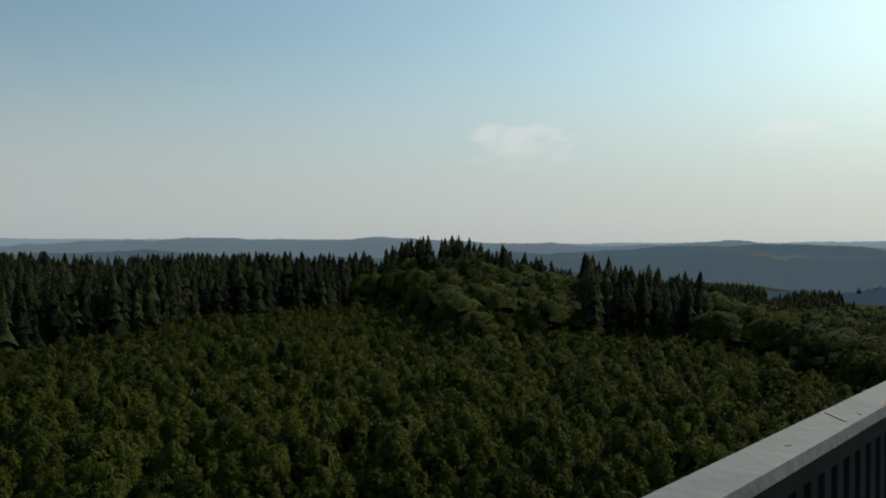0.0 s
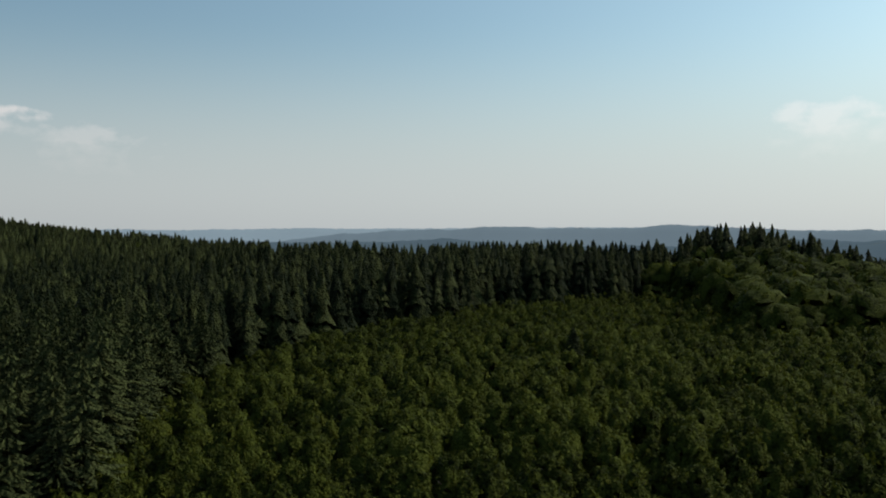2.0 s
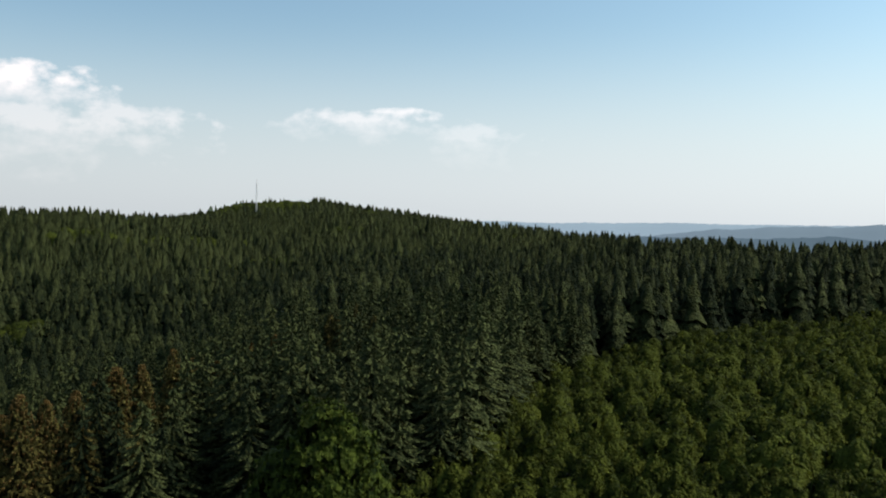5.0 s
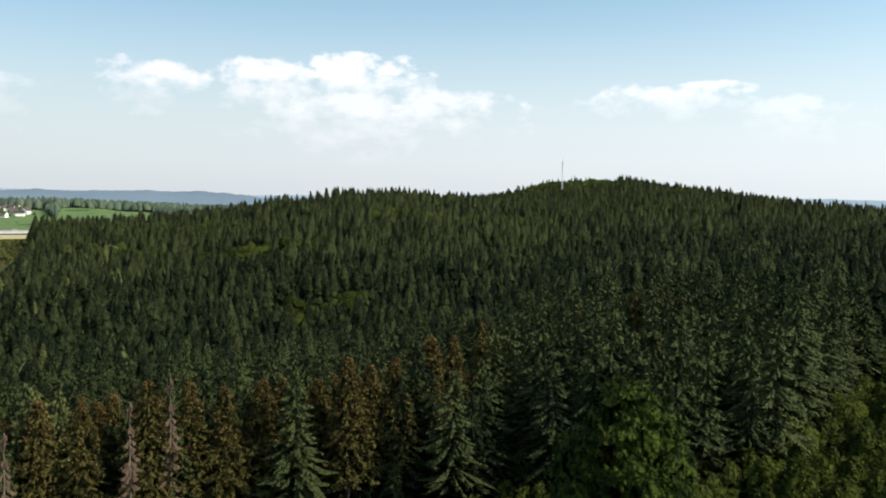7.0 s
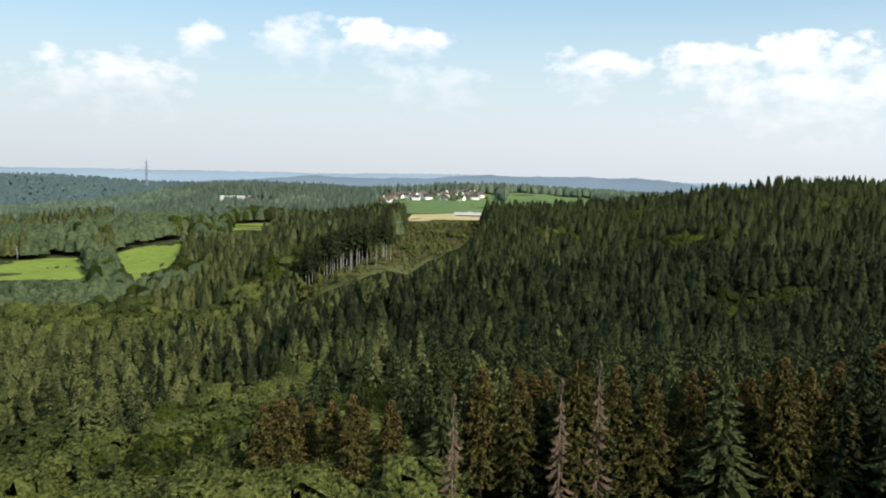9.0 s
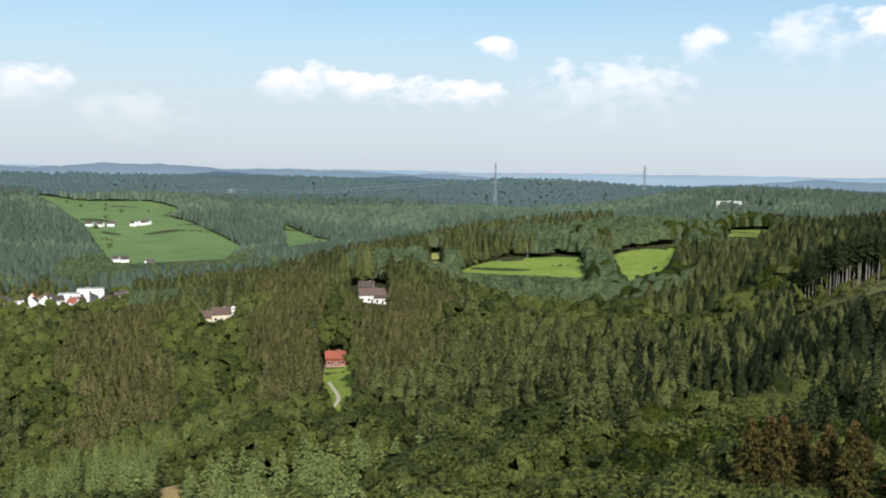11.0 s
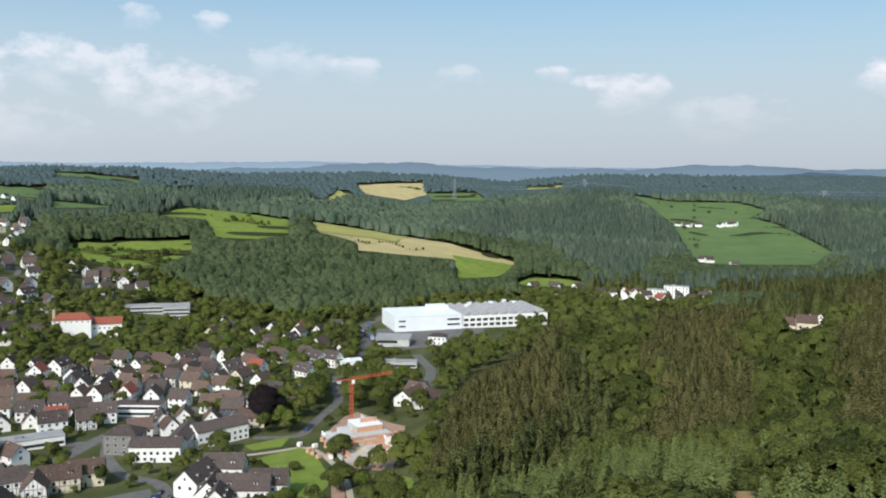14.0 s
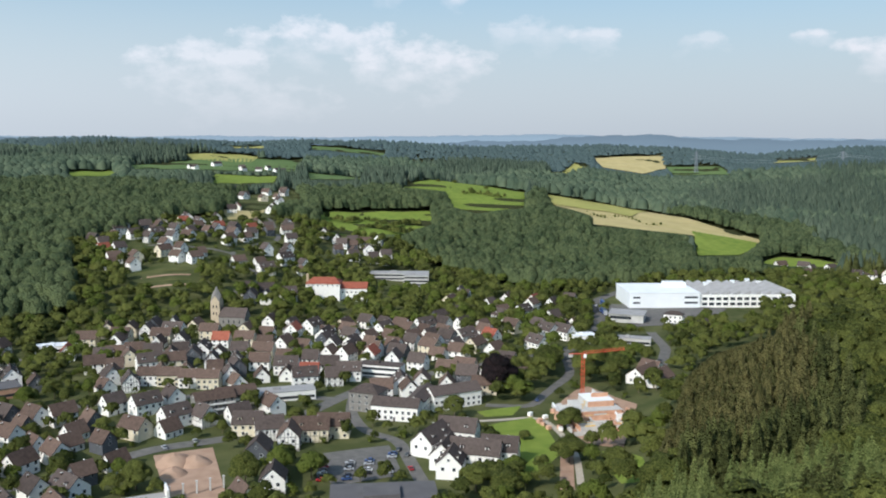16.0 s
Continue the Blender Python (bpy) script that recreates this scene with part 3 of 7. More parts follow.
# ---- far ranges beyond the plateau, a plain backdrop of distance with haze as emission ----
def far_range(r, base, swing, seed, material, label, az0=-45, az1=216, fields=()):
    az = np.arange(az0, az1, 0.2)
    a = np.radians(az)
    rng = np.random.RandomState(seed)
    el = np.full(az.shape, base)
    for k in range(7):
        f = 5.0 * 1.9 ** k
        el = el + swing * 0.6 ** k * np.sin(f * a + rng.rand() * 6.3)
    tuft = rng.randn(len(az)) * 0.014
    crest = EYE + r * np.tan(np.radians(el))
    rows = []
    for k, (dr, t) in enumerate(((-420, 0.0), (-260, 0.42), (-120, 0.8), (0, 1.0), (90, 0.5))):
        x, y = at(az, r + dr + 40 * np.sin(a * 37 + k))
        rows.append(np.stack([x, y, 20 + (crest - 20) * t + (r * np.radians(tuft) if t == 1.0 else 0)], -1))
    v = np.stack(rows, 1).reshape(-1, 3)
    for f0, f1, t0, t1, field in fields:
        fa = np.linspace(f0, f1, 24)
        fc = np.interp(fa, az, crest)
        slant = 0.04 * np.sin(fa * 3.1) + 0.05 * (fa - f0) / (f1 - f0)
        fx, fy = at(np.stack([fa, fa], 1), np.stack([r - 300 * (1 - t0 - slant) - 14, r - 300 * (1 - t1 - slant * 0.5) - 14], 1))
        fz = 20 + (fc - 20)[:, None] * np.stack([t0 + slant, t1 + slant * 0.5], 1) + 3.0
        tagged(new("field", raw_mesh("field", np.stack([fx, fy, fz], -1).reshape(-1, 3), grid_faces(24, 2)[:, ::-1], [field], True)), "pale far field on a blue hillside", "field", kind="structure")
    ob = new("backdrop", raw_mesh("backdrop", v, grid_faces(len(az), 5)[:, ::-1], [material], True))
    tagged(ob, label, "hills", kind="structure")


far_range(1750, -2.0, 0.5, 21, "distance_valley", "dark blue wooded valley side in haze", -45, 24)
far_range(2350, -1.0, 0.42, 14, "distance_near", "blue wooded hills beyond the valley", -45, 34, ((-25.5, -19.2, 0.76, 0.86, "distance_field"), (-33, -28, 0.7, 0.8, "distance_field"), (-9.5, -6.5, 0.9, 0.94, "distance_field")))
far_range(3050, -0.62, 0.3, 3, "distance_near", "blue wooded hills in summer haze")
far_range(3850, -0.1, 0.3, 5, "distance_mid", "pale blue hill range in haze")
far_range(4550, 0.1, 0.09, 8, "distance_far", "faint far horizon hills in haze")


# ---- woods ----
def spruce_shape(tiers, sides, rng, slim=0.17, droop=0.06, start=0.12):
    """Unit spruce: uneven, tilted skirts of boughs one over another, apex at height 1."""
    v, f = [], []
    for k in range(tiers):
        t = min(0.93, max(0.0, (k + rng.uniform(-.3, .3)) / tiers))
        base, top = start + (1 - start) * t, min(1.0, start + (1 - start) * (t + 2.3 / tiers))
        if k == tiers - 1:
            top = 1.0
        rad = slim * (1 - t) ** 0.8 * rng.uniform(0.8, 1.15) + 0.012
        i0 = len(v)
        v.append((rng.normal(0, .006), rng.normal(0, .006), top))
        turn, lean, way = rng.rand() * 6.3, rng.uniform(0, 0.5) * rad, rng.rand() * 6.3
        n = 2 * sides
        for s in range(n):
            a = turn + s * math.pi / sides + rng.uniform(-.2, .2)
            q = rad * (rng.uniform(0.8, 1.25) if s % 2 == 0 else rng.uniform(0.4, 0.7))
            dip = droop * rng.uniform(0.2, 1.0) / tiers * 6 if s % 2 == 0 else -0.02 * rng.rand()
            v.append((q * math.cos(a), q * math.sin(a), base - dip + lean * math.cos(a - way)))
        f += [(i0, i0 + 1 + s, i0 + 1 + (s + 1) % n) for s in range(n)]
    return np.array(v), np.array(f)


def bough_shape(whorls, per, rng, slim=0.17, twigs=1, start=0.1, gaps=0.12, slender=(0.16, 0.28), taper=0.8):
    """Unit spruce of single drooping boughs in whorls, with gaps between them, thinning to a leading shoot."""
    v, f = [], []

    def tri(a, b, c):
        i = len(v)
        v.extend((a, b, c))
        f.append((i, i + 1, i + 2))

    for k in range(whorls):
        t = k / whorls
        z0 = start + (0.97 - start) * t
        rad = slim * ((1 - t) ** taper) * rng.uniform(0.8, 1.12) + 0.008
        for s in range(per):
            if rng.rand() < gaps:
                continue
            z = z0 + rng.uniform(-.45, .45) * (0.97 - start) / whorls
            a = (s + 0.5 * (k % 2) + rng.uniform(-.25, .25)) * 6.2832 / per
            q = rad * rng.uniform(0.65, 1.15)
            d = np.array((math.cos(a), math.sin(a), 0))
            e = np.array((-math.sin(a), math.cos(a), 0))
            drop = q * rng.uniform(0.15, 0.6) - 0.015
            tip = d * q + np.array((0, 0, z - drop))
            root = np.array((0, 0, z + 0.025))
            w = q * rng.uniform(*slender) + 0.003
            mid = d * q * 0.6 + np.array((0, 0, z - drop * 0.35))
            tri(root, mid + e * w - np.array((0, 0, .012)), tip)
            tri(root, tip, mid - e * w - np.array((0, 0, .012)))
            for n in range(twigs):
                u = rng.uniform(0.4, 0.95)
                p = d * q * u + np.array((0, 0, z - drop * u * 0.8))
                side = e * rng.choice((-1, 1)) * (q * rng.uniform(0.1, 0.2) + 0.003)
                tri(p, p + side + d * q * 0.1 - np.array((0, 0, .03 * rng.rand())), p + d * q * 0.1 - np.array((0, 0, .02)))
    i = len(v)
    v += [np.array((0.006, 0, 0.9)), np.array((-0.006, 0.006, 0.9)), np.array((0, 0, 1.0)), np.array((0, -.006, 0.9))]
    f += [(i, i + 1, i + 2), (i + 1, i + 3, i + 2)]
    return np.array(v), np.array(f)


def clump_shape(count, rng, wide=0.34, low=0.25, size=0.13, cone=0.0, lumps=5, body=0.66):
    """Unit broadleaf crown: leaf clumps tilted outwards on several overlapping lobes, with gaps between."""
    lobes = []
    for k in range(lumps):
        a, h = rng.rand() * 6.3, rng.uniform(low + 0.15, 0.86)
        q = wide * rng.uniform(0.25, 0.6) * (1 - cone * max(0, (h - low) / (1 - low)))
        lobes.append((q * math.cos(a), q * math.sin(a), h, wide * rng.uniform(0.45, 0.75) * (1 - cone * (h - low))))
    lobes.append((0, 0, 0.62, wide * 0.8))
    v, f = [], []
    for k in range(count):
        cx, cy, cz, q = lobes[k % len(lobes)]
        d = rng.normal(size=3)
        d[2] = abs(d[2]) * 0.9 - 0.25
        d /= np.linalg.norm(d)
        p = np.array((cx, cy, cz)) + d * q * np.array((1, 1, 0.8)) * rng.uniform(0.8, 1.08)
        p[2] = min(p[2], 0.98)
        s = size * rng.uniform(0.6, 1.35)
        nrm = d + rng.normal(size=3) * 0.45 + np.array((0, 0, 0.25))
        nrm /= np.linalg.norm(nrm)
        u = np.cross(nrm, rng.normal(size=3))
        u /= np.linalg.norm(u)
        w = np.cross(nrm, u)
        i0 = len(v)
        v += [p + u * s * 0.6, p - u * s * 0.4 + w * s * 0.55, p - u * s * 0.45 - w * s * 0.5]
        f.append((i0, i0 + 1, i0 + 2))
    # inner body, so that the sky does not shine through
    ico = ICO_V * rng.uniform(0.7, 1.0, (12, 1)) * np.array((wide * body, wide * body, (1 - low) * 0.55 * body)) + np.array((0, 0, (1 + low) / 2 - 0.04))
    i0 = len(v)
    return np.concatenate([np.array(v).reshape(-1, 3), ico]), np.array(f + [(a + i0, b + i0, c + i0) for a, b, c in ICO_F])


ICO_T = (1 + 5 ** .5) / 2
ICO_V = np.array([(-1, ICO_T, 0), (1, ICO_T, 0), (-1, -ICO_T, 0), (1, -ICO_T, 0), (0, -1, ICO_T), (0, 1, ICO_T), (0, -1, -ICO_T), (0, 1, -ICO_T), (ICO_T, 0, -1), (ICO_T, 0, 1), (-ICO_T, 0, -1), (-ICO_T, 0, 1)]) / math.hypot(1, ICO_T)
ICO_F = [(0, 11, 5), (0, 5, 1), (0, 1, 7), (0, 7, 10), (0, 10, 11), (1, 5, 9), (5, 11, 4), (11, 10, 2), (10, 7, 6), (7, 1, 8), (3, 9, 4), (3, 4, 2), (3, 2, 6), (3, 6, 8), (3, 8, 9), (4, 9, 5), (2, 4, 11), (6, 2, 10), (8, 6, 7), (9, 8, 1)]


def finer(v, f):
    """Each face of a ball split in four."""
    v, out, seen = [tuple(p) for p in v], [], {}

    def mid(a, b):
        k = (min(a, b), max(a, b))
        if k not in seen:
            m = np.array(v[a]) + np.array(v[b])
            seen[k] = len(v)
            v.append(tuple(m / np.linalg.norm(m)))
        return seen[k]

    for a, b, c in f:
        x, y, z = mid(a, b), mid(b, c), mid(c, a)
        out += [(a, x, z), (x, b, y), (z, y, c), (x, y, z)]
    return np.array(v), out


BALLS = [(ICO_V, ICO_F), finer(ICO_V, ICO_F)]
BALLS.append(finer(*BALLS[1]))


def lobed_shape(lobes, fine, leaves, rng, wide=0.36, low=0.2, size=0.03, cone=0.0, rough=0.16):
    """Unit broadleaf crown: bough masses bulging from an uneven dome, each knobbly, with loose sprays of leaves on them."""
    ball, faces = BALLS[fine]
    faces = np.array(faces)
    cs = []
    for k in range(lobes):
        h = 1 - (k + 0.5) / lobes * 1.15
        a = k * 2.39996 + rng.uniform(-.5, .5)
        e = math.sqrt(max(0.0, 1 - h * h)) * (1 - cone * max(0.0, h) * 0.8)
        q = rng.uniform(0.5, 0.72)
        c = np.array((e * wide * q * math.cos(a), e * wide * q * math.sin(a), (low + 1) / 2 - 0.06 + h * (1 - low) * 0.5 * rng.uniform(0.5, 0.72)))
        cs.append((c, wide * rng.uniform(0.8, 1.2) * min(0.52, 1.75 / math.sqrt(lobes)) * (1 - cone * max(0.0, h) * 0.45), rng.uniform(0.75, 1.05)))
    v, f, skin, count = [], [], [], 0
    tall = (1 - low) / (2.3 * wide)
    for c, q, flat in cs:
        ph = rng.rand(6) * 6.3
        bump = np.sin(ball[:, 0] * 4.1 + ph[0]) + np.sin(ball[:, 1] * 4.7 + ph[1]) + np.sin(ball[:, 2] * 4.3 + ph[2]) + 0.8 * np.sin(ball[:, 0] * 8.3 + ball[:, 2] * 7 + ph[3]) + 0.8 * np.sin(ball[:, 1] * 9.1 - ball[:, 2] * 6 + ph[4])
        r = q * (1 + rough * 0.5 * bump + rng.normal(0, rough * 0.35, len(ball)))
        p = ball * r[:, None] * np.array((1, 1, flat * tall)) + c
        p[:, 2] = np.minimum(p[:, 2], 0.985 + 0.015 * rng.rand(len(p)))
        mid = p[faces].mean(1)
        keep = ball[faces].mean(1)[:, 2] > -0.45
        for c2, q2, fl2 in cs:
            if c2 is not c:
                keep &= (((mid - c2) / (q2 * np.array((1, 1, fl2 * tall)))) ** 2).sum(1) > 0.62
        g = faces[keep]
        used = np.unique(g)
        if not len(used):
            continue
        remap = np.full(len(p), -1)
        remap[used] = np.arange(len(used)) + count
        v.append(p[used])
        f.append(remap[g])
        count += len(used)
        skin.append(np.concatenate([mid[keep], ball[faces].mean(1)[keep]], 1))
    skin = np.concatenate(skin)
    for k in range(leaves):
        row = skin[rng.randint(len(skin))]
        d = row[3:] / np.linalg.norm(row[3:])
        p = row[:3] + d * rng.uniform(-0.2, 1.1) * size + rng.normal(0, size * 0.6, 3)
        nrm = d + rng.normal(size=3) * 0.6 + np.array((0, 0, 0.3))
        u = np.cross(nrm, rng.normal(size=3))
        u /= np.linalg.norm(u)
        w = np.cross(nrm / np.linalg.norm(nrm), u)
        z = size * rng.uniform(0.6, 1.4)
        v.append(np.array([p + u * z * 0.6, p - u * z * 0.4 + w * z * 0.5, p - u * z * 0.45 - w * z * 0.45]))
        f.append(np.array([(count, count + 1, count + 2)]))
        count += 3
    v, f = np.concatenate(v), np.concatenate(f)
    v[:, 2] /= v[:, 2].max()
    v[:, :2] *= wide / np.percentile(np.hypot(v[:, 0], v[:, 1]), 92)
    return v, f


def lookout():
    """Lowest height that can be seen from the tower over the ground in front, on a grid of bearings and distances."""
    az, r = np.arange(AZ0, AZ0 + AZN, 0.5), np.arange(30, 2640, 10.0)
    x, y = at(az[:, None], r[None])
    slope = (height(x, y) + 11 - EYE) / r
    return r[None] * np.maximum.accumulate(slope, axis=1) + EYE


SEEN = lookout()


def scatter(seed, spacing, az0, az1, r0, r1, keep, tall):
    """Jittered places in a sector of the plan for which keep(az, r) holds, with room in height; slopes turned away are planted thinly."""
    rng = np.random.RandomState(seed)
    aa = np.arange(az0, az1 + 1, 1.0)
    bx, by = at(np.concatenate([aa, aa]), np.concatenate([np.full(aa.shape, r0), np.full(aa.shape, r1)]))
    gx, gy = np.meshgrid(np.arange(bx.min(), bx.max(), spacing), np.arange(by.min(), by.max(), spacing))
    x = gx.ravel() + rng.uniform(-.48, .48, gx.size) * spacing
    y = gy.ravel() + rng.uniform(-.48, .48, gy.size) * spacing
    az, r = polar(x, y)
    ok = (az >= az0) & (az < az1) & (r >= r0) & (r < r1)
    x, y, az, r = x[ok], y[ok], az[ok], r[ok]
    ok = keep(az, r, x, y)
    x, y, az, r = x[ok], y[ok], az[ok], r[ok]
    z = height(x, y)
    room = np.full(z.shape, 1e3)
    for name in CLEAR_VIEW:
        lo, hi = span(REGIONS[name], az)
        lo = np.where(np.isnan(lo), 0.0, lo)
        px, py = at(az, lo + 4)
        line = EYE + (height(px, py) + (3.0 if name in ("villas_clear", "house_clear") else 0.0) - EYE) * r / (lo + 4)
        room = np.where((r < lo) & (r > lo - 260), np.minimum(room, line - z), room)
    low = SEEN[np.clip(((az - AZ0) * 2).astype(int), 0, SEEN.shape[0] - 1), np.clip(((r - 30) / 10).astype(int), 0, SEEN.shape[1] - 1)]
    hidden = (z + tall * 1.3 < low) & (r > 260)
    ok = (room > 4.5) & (~hidden | (rng.rand(len(z)) < 0.07))
    return (np.stack([x, y, z], -1)[ok], room[ok]), rng


CLEAR_VIEW = [n for n in OPEN_GROUND if n != "hamlet"] + ["town", "house_clear", "villas_clear"]


def outward(v):
    m = (v - np.array((0, 0, 0.45))) * np.array((1, 1, 0.6))
    m /= np.linalg.norm(m, axis=1, keepdims=True) + 1e-9
    return m + np.array((0, 0, 0.75))


def turned_out(shape):
    """The same crown with every leaf's face turned up and outwards."""
    v, f = shape
    a = np.cross(v[f[:, 1]] - v[f[:, 0]], v[f[:, 2]] - v[f[:, 0]])
    flip = (a * outward(v[f].mean(1))).sum(1) < 0
    return v, np.where(flip[:, None], f[:, ::-1], f)


def crown_normals(v, f, soft=0.58):
    """Soft normals of a crown: partly those of the leaves, partly those of the rounded mass they form."""
    a = np.cross(v[f[:, 1]] - v[f[:, 0]], v[f[:, 2]] - v[f[:, 0]])
    own = np.zeros_like(v)
    for k in range(3):
        np.add.at(own, f[:, k], a)
    own /= np.linalg.norm(own, axis=1, keepdims=True) + 1e-9
    out = (1 - soft) * own + soft * outward(v)
    return out / np.linalg.norm(out, axis=1, keepdims=True)


def wood(name, places, rng, shapes, tall, material, label, spread=0.18, width=(0.85, 1.2)):
    """Many trees of one kind joined into one mesh."""
    shapes = [turned_out(q) for q in shapes]
    places, room = places
    if len(places) == 0:
        return
    pick = rng.randint(0, len(shapes), len(places))
    h = tall * np.clip(rng.normal(1, spread, len(places)), 0.5, 1.25)
    w = np.minimum(h, room * 1.6) * rng.uniform(*width, len(places))
    h = np.minimum(h, room)
    turn = rng.rand(len(places)) * 6.3
    tone = rng.uniform(-.5, .5, len(places))
    soft = {"spruce_needle": 0.12 if tall > 20 and len(shapes[0][0]) > 400 else 0.3, "brown_needle": 0.35, "frontlit_needle": 0.35, "far_spruce_haze": 0.4, "hill_leaf_haze": 0.7, "far_wood_haze": 0.7, "young_leaf": 0.45, "broad_leaf": 0.4, "light_leaf": 0.4}.get(material, 0.5)
    vs, fs, ns, ts, count = [], [], [], [], 0
    for k, (v, f) in enumerate(shapes):
        i = np.where(pick == k)[0]
        c, s = np.cos(turn[i])[:, None], np.sin(turn[i])[:, None]
        x = (v[None, :, 0] * c - v[None, :, 1] * s) * w[i][:, None] + places[i, 0][:, None]
        y = (v[None, :, 0] * s + v[None, :, 1] * c) * w[i][:, None] + places[i, 1][:, None]
        z = v[None, :, 2] * h[i][:, None] + places[i, 2][:, None]
        vs.append(np.stack([x, y, z], -1).reshape(-1, 3))
        m = crown_normals(v, f, soft)
        ts.append(np.repeat(tone[i], len(v)))
        ns.append(np.stack([m[None, :, 0] * c - m[None, :, 1] * s, m[None, :, 0] * s + m[None, :, 1] * c, np.repeat(m[None, :, 2], len(i), 0)], -1).reshape(-1, 3))
        fs.append((f[None] + (count + np.arange(len(i)) * len(v))[:, None, None]).reshape(-1, 3))
        count += len(i) * len(v)
    ob = new(name, raw_mesh(name, np.concatenate(vs), np.concatenate(fs), [material], normals=np.concatenate(ns)))
    ob.data.attributes.new("tone", "FLOAT", "POINT").data.foreach_set("value", np.concatenate(ts).astype(np.float32))
    tagged(ob, label, "forest", kind="stuff")
    return ob


def open_land(az, r, margin=4.0):
    out = inside("town", az, r, margin)
    for name in list(OPEN_GROUND) + ["house_clear", "villas_clear", "ridge_fold"]:
        out |= inside(name, az, r, margin)
    return out


def stand(x, y, size=1.0, shift=0.0):
    """Smooth field by which the woods change kind from stand to stand."""
    return np.sin(x / (47 * size) + shift + 1.4 * np.sin(y / (61 * size))) + np.sin(y / (53 * size) - shift + 1.2 * np.sin(x / (39 * size) + 2))


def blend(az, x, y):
    """True for trees in the lighter colours with front light painted in: none at one end of the hill, all at the other,
    mixed between.
    """
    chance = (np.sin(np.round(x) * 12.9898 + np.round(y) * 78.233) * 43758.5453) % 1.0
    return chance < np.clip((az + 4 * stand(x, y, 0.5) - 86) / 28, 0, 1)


def is_young(az, r):
    return inside("young", az, r)


def is_larch(az, r):
    return (az > 134) & (az < 159.5) & (r > 172 + 3 * (az - 149) ** 2 / 10) & (r < 262)


def is_brown(az, r):
    az = az + 0.7 * np.sin(r / 17.0) + 0.5 * np.sin(r / 7.0 + az)
    return (r > 290) & (r < 560) & (((az > 149.6) & (az < 159)) | ((az > 138.2) & (az < 143.6)) | ((az > 128.6) & (az < 132.6)) | ((az > 120.5) & (az < 126.2) & (r < 470)))


def is_broad(az, r, x, y):
    near = ((az > 92) & (az < 160) & (r < 190 + 30 * np.sin(az * .5)) ) | ((az > 86) & (az <= 96) & (r < 95))
    mid = (r >= 190) & (az > 97) & (az < 160) & (stand(x, y) > -0.1)
    hill = ((r >= 190) & (az <= 97) & (stand(x, y, 0.6, 2.0) > 1.35)) | ((az > 51) & (az < 58) & (r > 1130) & (r < 1300))
    west = (r > 190) & (((az < -10) & (stand(x, y) > -0.5)) | ((az > -9) & (az < 6) & (r < 392)))
    town = (az >= 157) & (r < 1300)
    return near | mid | hill | west | town


def dome_shape(rng, wide=0.5):
    """Unit far crown: an uneven four-sided dome."""
    v = [(rng.uniform(-.1, .1), rng.uniform(-.1, .1), 1.0)]
    for q, h in ((wide * 0.8, 0.68), (wide, 0.2)):
        v += [(q * rng.uniform(.7, 1.2) * math.cos(k * 1.571 + q * 3), q * rng.uniform(.7, 1.2) * math.sin(k * 1.571 + q * 3), h * rng.uniform(.75, 1.2)) for k in range(4)]
    f = [(0, 1 + k, 1 + (k + 1) % 4) for k in range(4)]
    for k in range(4):
        n = (k + 1) % 4
        f += [(1 + k, 5 + k, 5 + n), (1 + k, 5 + n, 1 + n)]
    return np.array(v), np.array(f)


def cap_shape(rng, wide=0.31):
    """Unit crown of the middle distance: a knobbly six-sided dome with a few loose sprays."""
    v = [(rng.uniform(-.06, .06), rng.uniform(-.06, .06), 1.0)]
    turn = rng.rand() * 6.3
    for q, h in ((wide * 0.72, 0.8), (wide, 0.3)):
        for k in range(6):
            a, g = turn + k * 1.0472 + rng.uniform(-.25, .25), q * rng.uniform(.75, 1.25)
            v.append((g * math.cos(a), g * math.sin(a), h * rng.uniform(.85, 1.15)))
    f = [(0, 1 + k, 1 + (k + 1) % 6) for k in range(6)]
    for k in range(6):
        n = (k + 1) % 6
        f += [(1 + k, 7 + k, 7 + n), (1 + k, 7 + n, 1 + n)]
    return np.array(v), np.array(f)


def speck_shape(rng, wide=0.5):
    """Unit crown of the farthest ridge: an uneven five-sided cap."""
    v = [(rng.uniform(-.1, .1), rng.uniform(-.1, .1), 1.0)] + [(wide * rng.uniform(.75, 1.2) * math.cos(k * 1.2566), wide * rng.uniform(.75, 1.2) * math.sin(k * 1.2566), rng.uniform(.25, .5)) for k in range(5)]
    return np.array(v), np.array([(0, 1 + k, 1 + (k + 1) % 5) for k in range(5)])


rng0 = np.random.RandomState(11)
spruce_near = [bough_shape(18, 7, rng0, rng0.uniform(0.15, 0.18), 1, 0.36, 0.12, (0.07, 0.13)) for k in range(7)]
spruce_mid = [spruce_shape(9, 3, rng0, rng0.uniform(0.125, 0.165), 0.07) for k in range(10)]
brown_mid = [spruce_shape(5, 3, rng0, rng0.uniform(0.11, 0.14), 0.09, 0.3) for k in range(9)]
spruce_far = [spruce_shape(3, 3, rng0, 0.155) for k in range(6)]
spruce_tiny = [spruce_shape(2, 2, rng0, 0.2) for k in range(6)]
broad_near = [lobed_shape(20, 0, 620, rng0, 0.36, size=0.034, rough=0.2) for k in range(7)]
broad_mid = [lobed_shape(8, 0, 46, rng0, 0.36, size=0.06, rough=0.25) for k in range(9)]
broad_far = [cap_shape(rng0) for k in range(9)]
broad_tiny = [dome_shape(rng0) for k in range(6)]
broad_speck = [speck_shape(rng0) for k in range(6)]
